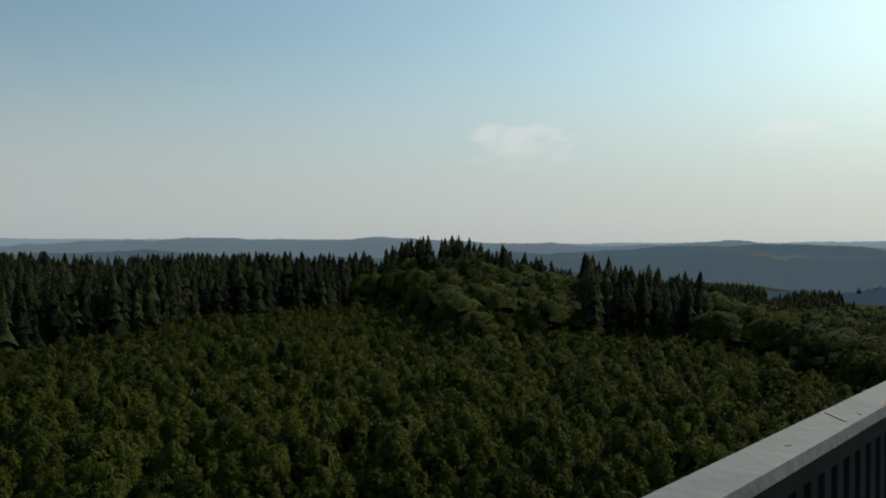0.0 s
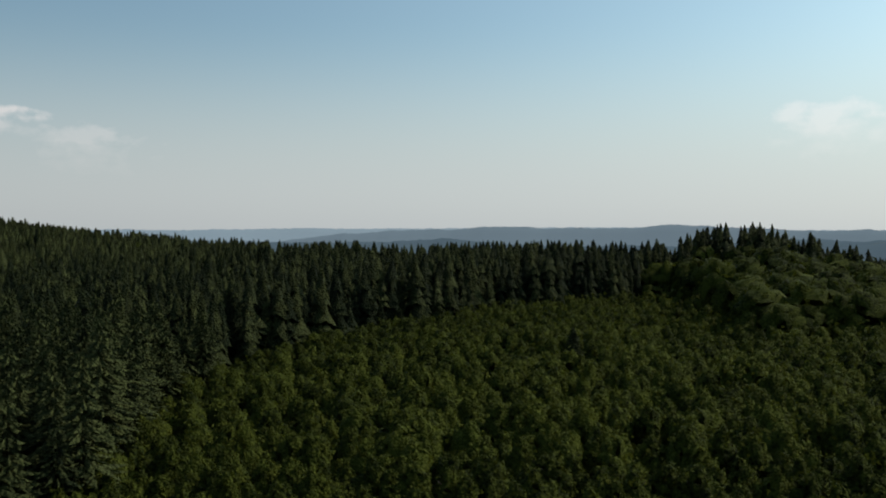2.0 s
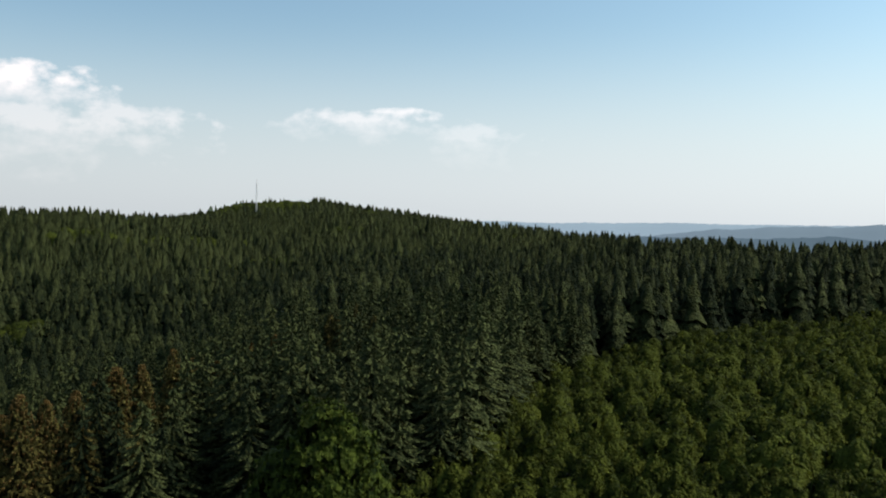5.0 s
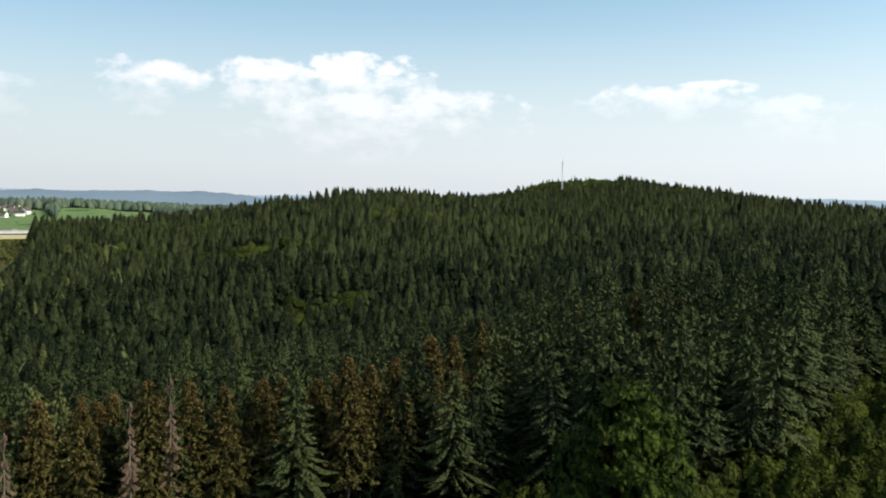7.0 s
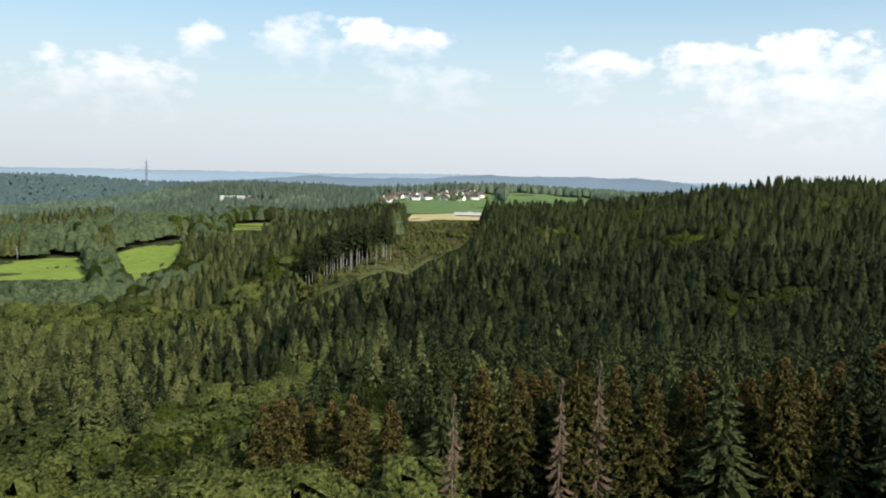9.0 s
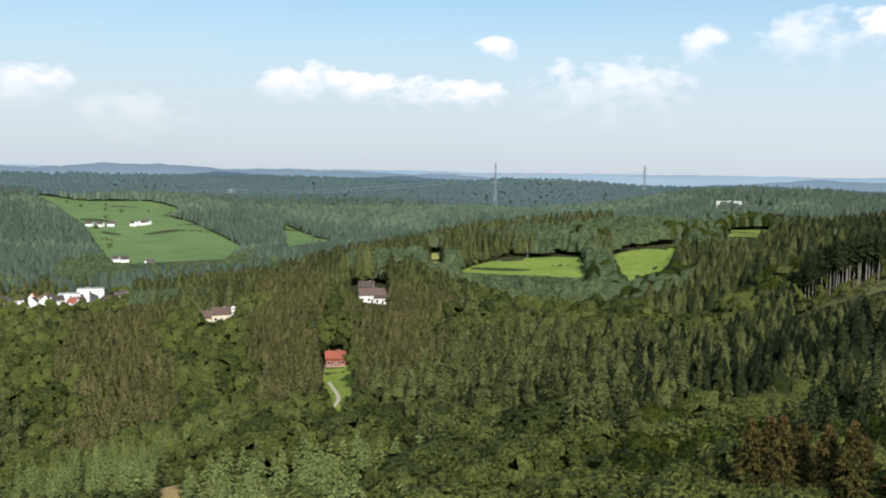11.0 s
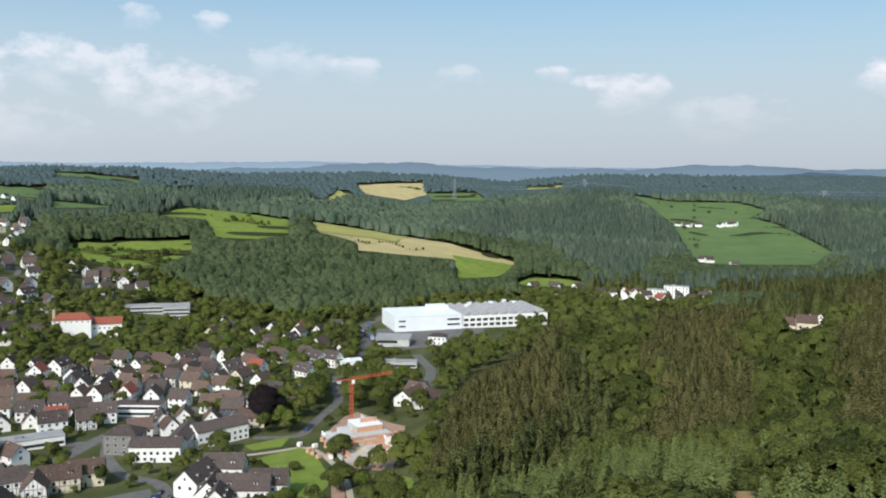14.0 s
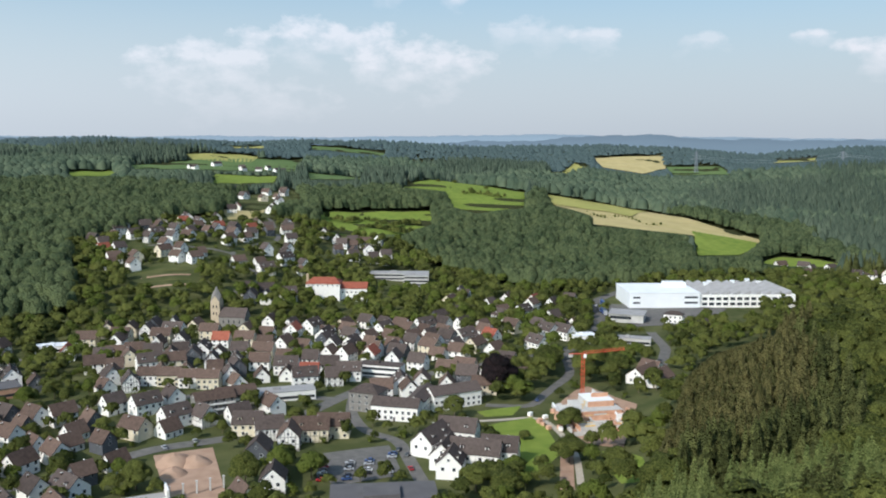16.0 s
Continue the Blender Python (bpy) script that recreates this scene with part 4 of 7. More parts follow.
young_near = [lobed_shape(10, 0, 110, rng0, 0.25, 0.02, 0.05, cone=0.85, rough=0.25) for k in range(8)]
young_mid = [lobed_shape(7, 0, 50, rng0, 0.26, 0.04, 0.07, cone=0.85, rough=0.25) for k in range(7)]
young_far = [lobed_shape(4, 0, 22, rng0, 0.27, 0.05, 0.1, cone=0.85, rough=0.25) for k in range(6)]
larch_mid = [bough_shape(20, 6, rng0, 0.15, 0, 0.05, 0.05, (0.14, 0.24), 0.7) for k in range(7)]


def is_pale(az, r, x, y):
    return (az > 92) & (az < 160) & (r > 105) & (r < 235) & ~is_larch(az, r) & (stand(x, y, 0.45, 0.7) > 0.75) & ~open_land(az, r)


def dense(az, r, x, y):
    return ~is_pale(az, r, x, y) & ~((az > 162) & (r < 240)) & ~is_young(az, r) & ~is_brown(az, r) & ~is_larch(az, r) & ~open_land(az, r)


YOUNG_LABEL = "dense plantation of young green broadleaf trees"
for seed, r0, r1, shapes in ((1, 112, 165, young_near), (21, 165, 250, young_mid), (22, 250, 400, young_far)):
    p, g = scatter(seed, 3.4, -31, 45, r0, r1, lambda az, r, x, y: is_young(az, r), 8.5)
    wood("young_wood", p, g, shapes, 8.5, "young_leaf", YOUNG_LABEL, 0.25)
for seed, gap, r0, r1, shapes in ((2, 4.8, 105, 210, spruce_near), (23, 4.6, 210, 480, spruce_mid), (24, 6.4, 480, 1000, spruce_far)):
    # darker needles towards the sun, lighter ones where front light is painted in
    for a0, a1, needle in ((-31, 112, "spruce_needle"), (76, 206, "frontlit_needle")):
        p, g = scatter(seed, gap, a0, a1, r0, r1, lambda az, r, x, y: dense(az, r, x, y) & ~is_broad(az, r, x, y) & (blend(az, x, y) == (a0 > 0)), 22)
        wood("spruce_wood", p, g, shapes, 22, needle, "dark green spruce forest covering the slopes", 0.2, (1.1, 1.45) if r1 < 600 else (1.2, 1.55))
p, g = scatter(4, 3.5, 100, 160, 280, 560, lambda az, r, x, y: is_brown(az, r) & ~open_land(az, r), 22)
wood("brown_spruce_wood", p, g, brown_mid, 19, "brown_needle", "brownish spruce stand suffering from drought", 0.1, (1.25, 1.6))
# beyond 560 m the valley crowns take the colour with haze painted in
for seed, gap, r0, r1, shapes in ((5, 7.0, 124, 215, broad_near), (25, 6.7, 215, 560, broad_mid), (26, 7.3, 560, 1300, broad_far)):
    # woods towards the sun borrow the dark young-leaf colour as painted shade
    for a0, a1, leaf in ((-31, 112, "young_leaf"), (76, 210, "broad_leaf" if r1 < 600 else "hill_leaf_haze")):
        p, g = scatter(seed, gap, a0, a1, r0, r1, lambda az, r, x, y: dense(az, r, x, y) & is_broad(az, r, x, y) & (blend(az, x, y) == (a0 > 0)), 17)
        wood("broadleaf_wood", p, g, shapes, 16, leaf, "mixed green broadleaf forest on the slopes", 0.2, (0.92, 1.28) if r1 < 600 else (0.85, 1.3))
p, g = scatter(7, 3.9, 130, 162, 140, 270, lambda az, r, x, y: is_larch(az, r) & ~open_land(az, r), 14)
wood("larch_wood", p, g, larch_mid, 14, "larch_needle", "pale green young larch plantation", 0.2, (1.0, 1.25))
p, g = scatter(17, 4.6, 92, 160, 105, 235, lambda az, r, x, y: is_pale(az, r, x, y), 15)
wood("larch_wood", p, g, larch_mid, 15, "larch_needle", "pale green larches among broadleaf trees", 0.2, (1.2, 1.6))
far_keep = lambda az, r, x, y: (((r > 1700) & (az > 34)) | ((az > 157) & (r > 1300)) | ((r > 1300) & (az > 34) & is_broad(az, r, x, y))) & ~open_land(az, r)
p, g = scatter(8, 9.0, -40, 212, 1000, 1700, lambda az, r, x, y: ~far_keep(az, r, x, y) & ~is_broad(az, r, x, y) & ~open_land(az, r), 22)
q, room = p
own = polar(q[:, 0], q[:, 1])[0] < 76
wood("far_spruce_wood", (q[own], room[own]), g, spruce_far, 22, "spruce_needle", "dark spruce forest round the hilltop mast", 0.18, (1.3, 1.7))
# from here the far woods carry haze painted into their base colours
wood("far_spruce_wood", (q[~own], room[~own]), g, spruce_tiny, 22, "far_spruce_haze", "distant dark spruce forest", 0.18, (1.3, 1.7))
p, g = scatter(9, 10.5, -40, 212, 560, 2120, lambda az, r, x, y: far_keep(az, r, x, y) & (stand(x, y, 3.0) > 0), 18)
wood("far_mixed_wood", p, g, broad_tiny, 18, "far_wood_haze", "distant mixed forest on far hills", 0.25, (0.75, 1.05))
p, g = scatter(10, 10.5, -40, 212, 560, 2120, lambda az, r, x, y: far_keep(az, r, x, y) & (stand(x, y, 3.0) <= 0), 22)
wood("far_spruce_wood", p, g, spruce_tiny, 22, "far_spruce_haze", "distant dark spruce forest on far hills", 0.2, (1.3, 1.7))
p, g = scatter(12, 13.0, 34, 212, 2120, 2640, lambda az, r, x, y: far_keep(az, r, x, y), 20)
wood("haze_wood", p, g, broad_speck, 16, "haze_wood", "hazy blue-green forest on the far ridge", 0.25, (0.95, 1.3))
p, g = scatter(13, 5.0, 86, 99, 440, 900, lambda az, r, x, y: inside("clearing", az, r) | inside("edge_strip", az, r), 40)
wood("clearing_scrub", p, g, young_far, 4.2, "brown_needle", "brownish scrub regrowing on the felled clearing", 0.4, (1.2, 1.8))
p, g = scatter(14, 6.0, 86, 99, 440, 900, lambda az, r, x, y: (inside("clearing", az, r) | inside("edge_strip", az, r)) & (stand(x, y, 0.4, 1.0) > 0.1), 40)
wood("clearing_scrub", p, g, young_far, 6.0, "broad_leaf", "green scrub regrowing on the felled clearing", 0.4, (1.2, 1.8))


# ---- building materials ----
surface("white_plaster", (0.78, 0.75, 0.69), (0.9, 0.87, 0.81), 0.5, 0.9, per_object=0.25, spec=0.1)
surface("cream_plaster", (0.6, 0.52, 0.38), (0.76, 0.68, 0.5), 0.5, 0.9, per_object=0.4, spec=0.1)
surface("slate_cladding", (0.06, 0.065, 0.075), (0.13, 0.135, 0.145), 1.2, 0.6, per_object=0.4)
surface("slate_roof", (0.05, 0.038, 0.033), (0.115, 0.088, 0.076), 0.7, 0.8, bump=0.3, fine=4, per_object=0.6, spec=0.15)
surface("brown_roof", (0.07, 0.047, 0.037), (0.155, 0.104, 0.08), 0.7, 0.85, bump=0.3, fine=4, per_object=0.6, spec=0.15)
surface("red_roof", (0.2, 0.05, 0.03), (0.35, 0.105, 0.06), 0.6, 0.75, bump=0.3, fine=4, per_object=0.3)
surface("timber", (0.03, 0.024, 0.02), (0.07, 0.055, 0.045), 2.0, 0.85)
surface("red_wood", (0.2, 0.05, 0.03), (0.32, 0.095, 0.05), 1.0, 0.8)
surface("sandstone", (0.36, 0.28, 0.19), (0.56, 0.45, 0.31), 0.8, 0.9, bump=0.3, fine=3)
surface("grey_stone", (0.14, 0.13, 0.12), (0.27, 0.25, 0.22), 0.8, 0.9, bump=0.3, fine=3)
surface("concrete", (0.42, 0.4, 0.37), (0.6, 0.58, 0.54), 0.3, 0.9)
surface("brick_orange", (0.48, 0.24, 0.14), (0.68, 0.42, 0.29), 0.6, 0.9, per_object=0.3)
surface("formwork", (0.55, 0.36, 0.13), (0.75, 0.52, 0.22), 0.8, 0.85)
surface("hall_white", (0.74, 0.75, 0.75), (0.86, 0.86, 0.85), 0.1, 0.6)
surface("flat_roof", (0.26, 0.25, 0.24), (0.4, 0.385, 0.37), 0.15, 0.9)
surface("dark_flat_roof", (0.09, 0.085, 0.085), (0.14, 0.13, 0.13), 0.15, 0.85)
surface("crane_red", (0.5, 0.07, 0.03), (0.65, 0.12, 0.06), 0.8, 0.5)
surface("steel", (0.3, 0.31, 0.32), (0.45, 0.46, 0.47), 0.6, 0.5, metal=0.6)
surface("pylon_steel", (0.16, 0.18, 0.2), (0.26, 0.28, 0.3), 0.6, 0.7)
surface("frame_paint", (0.7, 0.7, 0.68), (0.8, 0.8, 0.78), 0.8, 0.5)
surface("glass_dark", (0.02, 0.024, 0.03), (0.05, 0.055, 0.06), 0.4, 0.12, spec=0.6)
surface("tyre", (0.012, 0.012, 0.012), (0.03, 0.03, 0.03), 3, 0.8)
for paint, dark in (("silver", (0.4, 0.41, 0.42)), ("white", (0.72, 0.72, 0.71)), ("black", (0.02, 0.02, 0.022)), ("blue", (0.03, 0.07, 0.2)), ("red", (0.4, 0.02, 0.02))):
    surface("car_" + paint, tuple(c * 0.9 for c in dark), dark, 0.8, 0.3, spec=0.6)
surface("rail_metal", (0.2, 0.2, 0.185), (0.29, 0.29, 0.27), 3.0, 0.75, spec=0.15, bump=0.1, fine=20, coarse=0.9)
surface("rail_dark", (0.01, 0.011, 0.012), (0.022, 0.024, 0.026), 3.0, 0.75, spec=0.1)
surface("rail_mark", (0.4, 0.2, 0.17), (0.5, 0.3, 0.26), 6.0, 0.7)
surface("deck_plank", (0.16, 0.13, 0.1), (0.28, 0.23, 0.18), 2.0, 0.85, per_object=0.4)


class Shape:
    """Collects faces for one small mesh."""

    def __init__(self):
        self.v, self.f, self.m = [], [], []

    def face(self, pts, mat=0):
        i = len(self.v)
        self.v += [tuple(p) for p in pts]
        self.f.append(tuple(range(i, i + len(pts))))
        self.m.append(mat)
        return self

    def box(self, x0, y0, z0, x1, y1, z1, mat=0):
        c = [(x0, y0, z0), (x1, y0, z0), (x1, y1, z0), (x0, y1, z0), (x0, y0, z1), (x1, y0, z1), (x1, y1, z1), (x0, y1, z1)]
        i = len(self.v)
        self.v += c
        for q in ((3, 2, 1, 0), (4, 5, 6, 7), (0, 1, 5, 4), (1, 2, 6, 5), (2, 3, 7, 6), (3, 0, 4, 7)):
            self.f.append(tuple(i + k for k in q))
            self.m.append(mat)
        return self

    def bar(self, a, b, w, mat=0):
        """A square bar from a to b."""
        a, b = Vector(a), Vector(b)
        d = (b - a).normalized()
        u = d.cross(Vector((0, 0, 1)) if abs(d.z) < 0.9 else Vector((1, 0, 0))).normalized() * w / 2
        n = d.cross(u).normalized() * w / 2
        p = [a + u + n, a - u + n, a - u - n, a + u - n, b + u + n, b - u + n, b - u - n, b + u - n]
        i = len(self.v)
        self.v += [tuple(q) for q in p]
        for q in ((0, 1, 2, 3), (7, 6, 5, 4), (0, 4, 5, 1), (1, 5, 6, 2), (2, 6, 7, 3), (3, 7, 4, 0)):
            self.f.append(tuple(i + k for k in q))
            self.m.append(mat)
        return self

    def prism(self, poly, lo, hi, axis="z", mat=0):
        """A polygon (counter-clockwise) pushed from lo to hi along an axis; for x the polygon is in (y, z)."""
        put = (lambda p, h: (p[0], p[1], h)) if axis == "z" else (lambda p, h: (h, p[0], p[1]))
        n = len(poly)
        self.face([put(p, lo) for p in reversed(poly)], mat)
        self.face([put(p, hi) for p in poly], mat)
        for k in range(n):
            a, b = poly[k], poly[(k + 1) % n]
            self.face([put(a, lo), put(b, lo), put(b, hi), put(a, hi)], mat)
        return self

    def mesh(self, name, *mats):
        me = bpy.data.meshes.new(name)
        me.from_pydata(self.v, [], self.f)
        for m in mats:
            me.materials.append(MATS[m])
        me.polygons.foreach_set("material_index", self.m)
        return me


def part(name, data, parent, label="", place=None):
    ob = new(name, data)
    ob.parent = parent
    if place is not None:
        ob.matrix_basis = place
    if label:
        ob["label"] = label
    return ob


def thing(name, label, category, place, group=""):
    ob = new(name)
    ob.empty_display_size = 0.5
    ob.matrix_basis = place
    return tagged(ob, label, category, group)


def window_mesh(w, h, name="window"):
    """A framed window: one body whose front is set back for the pane."""
    bm = bmesh.new()
    bmesh.ops.create_cube(bm, size=1, matrix=Matrix.Translation((0, -0.02, h / 2)) @ Matrix.Diagonal((w + .2, 0.1, h + .2, 1)))
    front = min(bm.faces, key=lambda q: q.calc_center_median().y)
    bmesh.ops.inset_region(bm, faces=[front], thickness=0.11, depth=-0.05)
    front.material_index = 1
    me = bpy.data.meshes.new(name)
    bm.to_mesh(me)
    bm.free()
    me.materials.append(MATS["frame_paint"])
    me.materials.append(MATS["glass_dark"])
    return me


WINDOW = window_mesh(1.25, 1.35)
SMALL_WINDOW = window_mesh(0.9, 1.0)
DOOR = Shape().box(-.5, -.05, 0, .5, .03, 2.05, 1).box(-.62, -.08, 0, -.5, .03, 2.17, 0).box(.5, -.08, 0, .62, .03, 2.17, 0).box(-.5, -.08, 2.05, .5, .03, 2.17, 0).mesh("door", "frame_paint", "timber")
CHIMNEY = Shape().box(-.35, -.35, -1.2, .35, .35, 1.0, 0).box(-.45, -.45, 1.0, .45, .45, 1.12, 1).mesh("chimney", "brown_roof", "concrete")


def gabled(place, length, depth, eaves, rise, wall, roof, label, category="house", group="", timber=False, dormers=0, bays=3, floors=2, half_hip=0.0, name="house", chimney=True, skirt=3.0):
    """A house with its ridge along x; the walls run on below the ground where it slopes."""
    h = thing(name, label, category, place, group)
    L, D = length / 2, depth / 2
    top = eaves + rise
    part("wall", Shape().prism([(-D, -skirt), (D, -skirt), (D, eaves), (0, top - 0.15), (-D, eaves)], -L, L, "x").mesh("wall", wall), h)
    o, t = 0.45, 0.28
    slope = rise / D
    e = eaves - o * slope
    s = Shape()
    for k in (1, -1):
        s.prism([(k * (D + o), e), (k * (D + o), e + t), (0, top + t), (0, top)][::k], -L - 0.4, L + 0.4, "x")
    part("roof", s.mesh("roof", roof), h)
    if chimney:
        part("chimney", CHIMNEY, h, place=pose(L * 0.4, D * 0.25, top - D * 0.25 * slope))
    step = 2.8 if floors > 1 else 3.0
    for fl in range(floors):
        z = 0.95 + fl * step
        for k in range(bays):
            x = -L + length * (k + 0.5) / bays
            if not (fl == 0 and k == bays // 2):
                part("window", WINDOW, h, place=pose(x, -D, z))
            if (fl == 1 and k != 1) or bays > 4:
                part("window", WINDOW, h, place=pose(x, D, z, 0, 0, 180))
        if fl == min(1, floors - 1):
            for sx, turn in ((-1, -90), (1, 90)):
                for y in ((-D * 0.45, D * 0.45) if bays > 3 else (0.0,)):
                    part("window", WINDOW, h, place=pose(sx * L, y, z, 0, 0, turn))
    for sx, turn in ((-1, -90), (1, 90)):
        part("window", SMALL_WINDOW, h, place=pose(sx * L, 0, eaves + rise * 0.22, 0, 0, turn))
    part("door", DOOR, h, "dark wooden house door", pose(0, -D, 0))
    if timber:
        s = Shape()
        for sx in (-1, 1):
            x0, x1 = (sx * L - 0.05, sx * L + 0.05)
            for z in (0.3, 2.9, eaves - 0.1):
                s.box(x0, -D, z, x1, D, z + 0.22)
            for y in np.linspace(-D + 0.1, D - 0.1, 7):
                s.box(x0, y - .1, 0, x1, y + .1, eaves + max(0, rise * (1 - abs(y) / D) - 0.4))
        for sy in (-1, 1):
            for z in (0.3, 2.9, eaves - 0.3):
                s.box(-L, sy * D - 0.05, z, L, sy * D + 0.05, z + 0.22)
            for x in np.linspace(-L + 0.1, L - 0.1, 9):
                s.box(x - .1, sy * D - 0.05, 0, x + .1, sy * D + 0.05, eaves - 0.1)
        part("timber_frame", s.mesh("timber_frame", "timber"), h, "dark oak timber framing")
    for k in range(dormers):
        x = -L + length * (k + 0.5) / dormers
        for sy in (-1, 1):
            y0, y1 = sy * (D * 0.72), sy * D * 0.2
            zb = eaves + rise * 0.28
            lo, hi = min(y0, y1), max(y0, y1)
            d = Shape().box(x - .8, lo, zb - 0.8, x + .8, hi, zb + 1.3, 0).box(x - 1.0, lo - .2, zb + 1.3, x + 1.0, hi + .2, zb + 1.45, 1)
            d.box(x - .5, y0 + sy * .02 - .02, zb + .25, x + .5, y0 + sy * .02 + .02, zb + 1.1, 2)
            part("dormer", d.mesh("dormer", wall, roof, "glass_dark"), h)
    return h


def block(place, length, depth, floors, wall, roof, label, category="building", name="building", storey=3.2, bays=8, hip=0.0, bands=False, group=""):
    """A flat-roofed or hipped block with rows of windows."""
    h = thing(name, label, category, place, group)
    L, D, H = length / 2, depth / 2, floors * storey + 0.4
    part("wall", Shape().box(-L, -D, -3, L, D, H).mesh("wall", wall), h)
    if hip:
        o = 0.6
        s = Shape()
        r = min(L, D)
        a = [(-L - o, -D - o, H), (L + o, -D - o, H), (L + o, D + o, H), (-L - o, D + o, H)]
        p, q = (-L + r * .9, 0, H + hip), (L - r * .9, 0, H + hip)
        s.face([a[0], a[1], q, p]).face([a[1], a[2], q]).face([a[2], a[3], p, q]).face([a[3], a[0], p]).face(a[::-1])
        part("roof", s.mesh("roof", roof), h)
    else:
        s = Shape().box(-L - .25, -D - .25, H, L + .25, D + .25, H + .3)
        s.box(-L * .3, -D * .3, H + .3, -L * .1, D * .2, H + 1.6)
        part("roof", s.mesh("roof", roof), h)
    for fl in range(floors):
        z = 0.95 + fl * storey
        if bands:
            for sy in (-1, 1):
                part("window_band", Shape().box(-L + .5, sy * D - .04, z, L - .5, sy * D + .04, z + 1.5).mesh("window_band", "glass_dark"), h, "dark strip of office windows")
            continue
        for k in range(bays):
            x = -L + length * (k + 0.5) / bays
            part("window", WINDOW, h, place=pose(x, -D, z))
            part("window", WINDOW, h, place=pose(x, D, z, 0, 0, 180))
        for k in range(max(2, bays // 3)):
            y = -D + depth * (k + 0.5) / max(2, bays // 3)
            for sx, turn in ((-1, -90), (1, 90)):
                part("window", WINDOW, h, place=pose(sx * L, y, z, 0, 0, turn))
    return h


def stand_at(az, r, turn=0.0, face=True, lift=0.0):
    """Pose on the ground at a bearing; turn 0 shows the front (local -y) to the tower."""
    x, y = at(az, r)
    return pose(float(x), float(y), float(height(x, y)) + lift, 0, 0, (az if face else 0) + turn)


# ---- streets, yards ----
def ribbon(name, points, width, material, label, lift=0.12, category="road"):
    """A road through bearings and distances, draped on the ground."""
    pts = np.array([at(a, r) for a, r in points])
    t = np.concatenate([[0], np.cumsum(np.hypot(*np.diff(pts, axis=0).T))])
    n = max(3, int(t[-1] / 5))
    u = np.linspace(0, t[-1], n)
    x, y = np.interp(u, t, pts[:, 0]), np.interp(u, t, pts[:, 1])
    for k in range(3):
        x[1:-1], y[1:-1] = (x[:-2] + 2 * x[1:-1] + x[2:]) / 4, (y[:-2] + 2 * y[1:-1] + y[2:]) / 4
    dx, dy = np.gradient(x), np.gradient(y)
    q = np.hypot(dx, dy)
    nx, ny = -dy / q * width / 2, dx / q * width / 2
    v = np.stack([np.stack([x + k * nx, y + k * ny, height(x + k * nx, y + k * ny) + lift], -1) for k in (-1, 0, 1)], 1).reshape(-1, 3)
    ROADS.append((x, y, width))
    return tagged(new(name, raw_mesh(name, v, grid_faces(n, 3)[:, ::-1], [material], True)), label, category, kind="structure")


ROADS = []
MAIN = "grey asphalt town street"
ribbon("road", [(203, 375), (196, 388), (191, 405), (186.5, 410), (183, 425), (179.5, 465), (176.5, 500), (172, 520), (168, 550)], 8, "asphalt", MAIN)
ribbon("road", [(168, 550), (164.5, 575), (162.6, 620), (162.2, 690), (162.6, 770), (160, 860)], 9, "asphalt", "grey main road lined with parked cars")
ribbon("road", [(179.5, 465), (185, 480), (193, 485), (200, 480)], 7, "asphalt", MAIN)
ribbon("road", [(176.5, 500), (180, 540), (185, 580), (192, 590), (199, 600)], 6, "asphalt", MAIN)
ribbon("road", [(178.3, 478), (178.6, 440), (177.6, 410), (175.4, 400), (174.6, 370), (173.5, 340)], 6, "asphalt", MAIN, 0.14)
ribbon("road", [(169.6, 452), (166.5, 450), (165.9, 470), (164, 520), (164.5, 575)], 5.5, "asphalt", "pale asphalt lane past the building site")
ribbon("road", [(158.25, 505), (158.3, 540), (158.0, 600), (159, 650)], 7, "asphalt", "asphalt lane below the wooded hill")
ribbon("road", [(187, 690), (184, 760), (186, 820), (191, 850)], 5, "asphalt", MAIN)
ribbon("road", [(186, 820), (183, 900), (183.5, 1000), (185, 1100), (184.5, 1300)], 5, "asphalt", MAIN)
ribbon("footpath", [(170.5, 425), (168, 428), (166.2, 436), (165.5, 428), (164.3, 405), (163.5, 380), (163.2, 345)], 3, "gravel", "pale gravel park path", 0.16, "path")
ribbon("footpath", [(128.1, 322), (127.6, 332), (126.9, 338), (127.5, 350), (127.9, 366)], 1.5, "gravel", "pale gravel path across the meadow", 0.3, "path")


def yard(name, points, material, label, lift=0.3, category="yard"):
    REGIONS["yard_%d" % len(YARDS)] = tuple(points)
    YARDS.append("yard_%d" % len(YARDS))
    return tagged(patch(name, tuple(points), material, lift, 5.0), label, category, kind="structure")


YARDS = []
yard("lawn", [(169.6, 418), (166.4, 434), (165.6, 420), (164.5, 384), (166.4, 350), (168.1, 350)], "meadow", "bright mown park lawn", category="lawn")
yard("lawn", [(161.9, 385), (159.4, 366), (158.6, 318), (160.9, 335)], "meadow", "bright mown lawn by the trees", category="lawn")
yard("lawn", [(170.2, 440), (167.2, 452), (167.4, 436), (170, 431)], "meadow", "small green lawn beside the path", category="lawn")
yard("car_park", [(181.6, 382), (176.0, 392), (175.1, 356), (179.8, 346)], "asphalt", "grey asphalt car park with planted islands", 0.35)
yard("building_site_ground", [(165.3, 446), (163.2, 498), (159.7, 460), (160.3, 384), (163.3, 400)], "soil", "churned sandy ground of a building site", 0.35)
yard("demolition_ground", [(191.2, 396), (187.2, 400), (186.6, 335), (190.6, 335)], "soil", "bare sandy ground of a cleared plot", 0.35)
yard("factory_yard", [(162.3, 755), (160.2, 665), (155.6, 690), (154.4, 760)], "asphalt", "paved factory yard", 0.4)
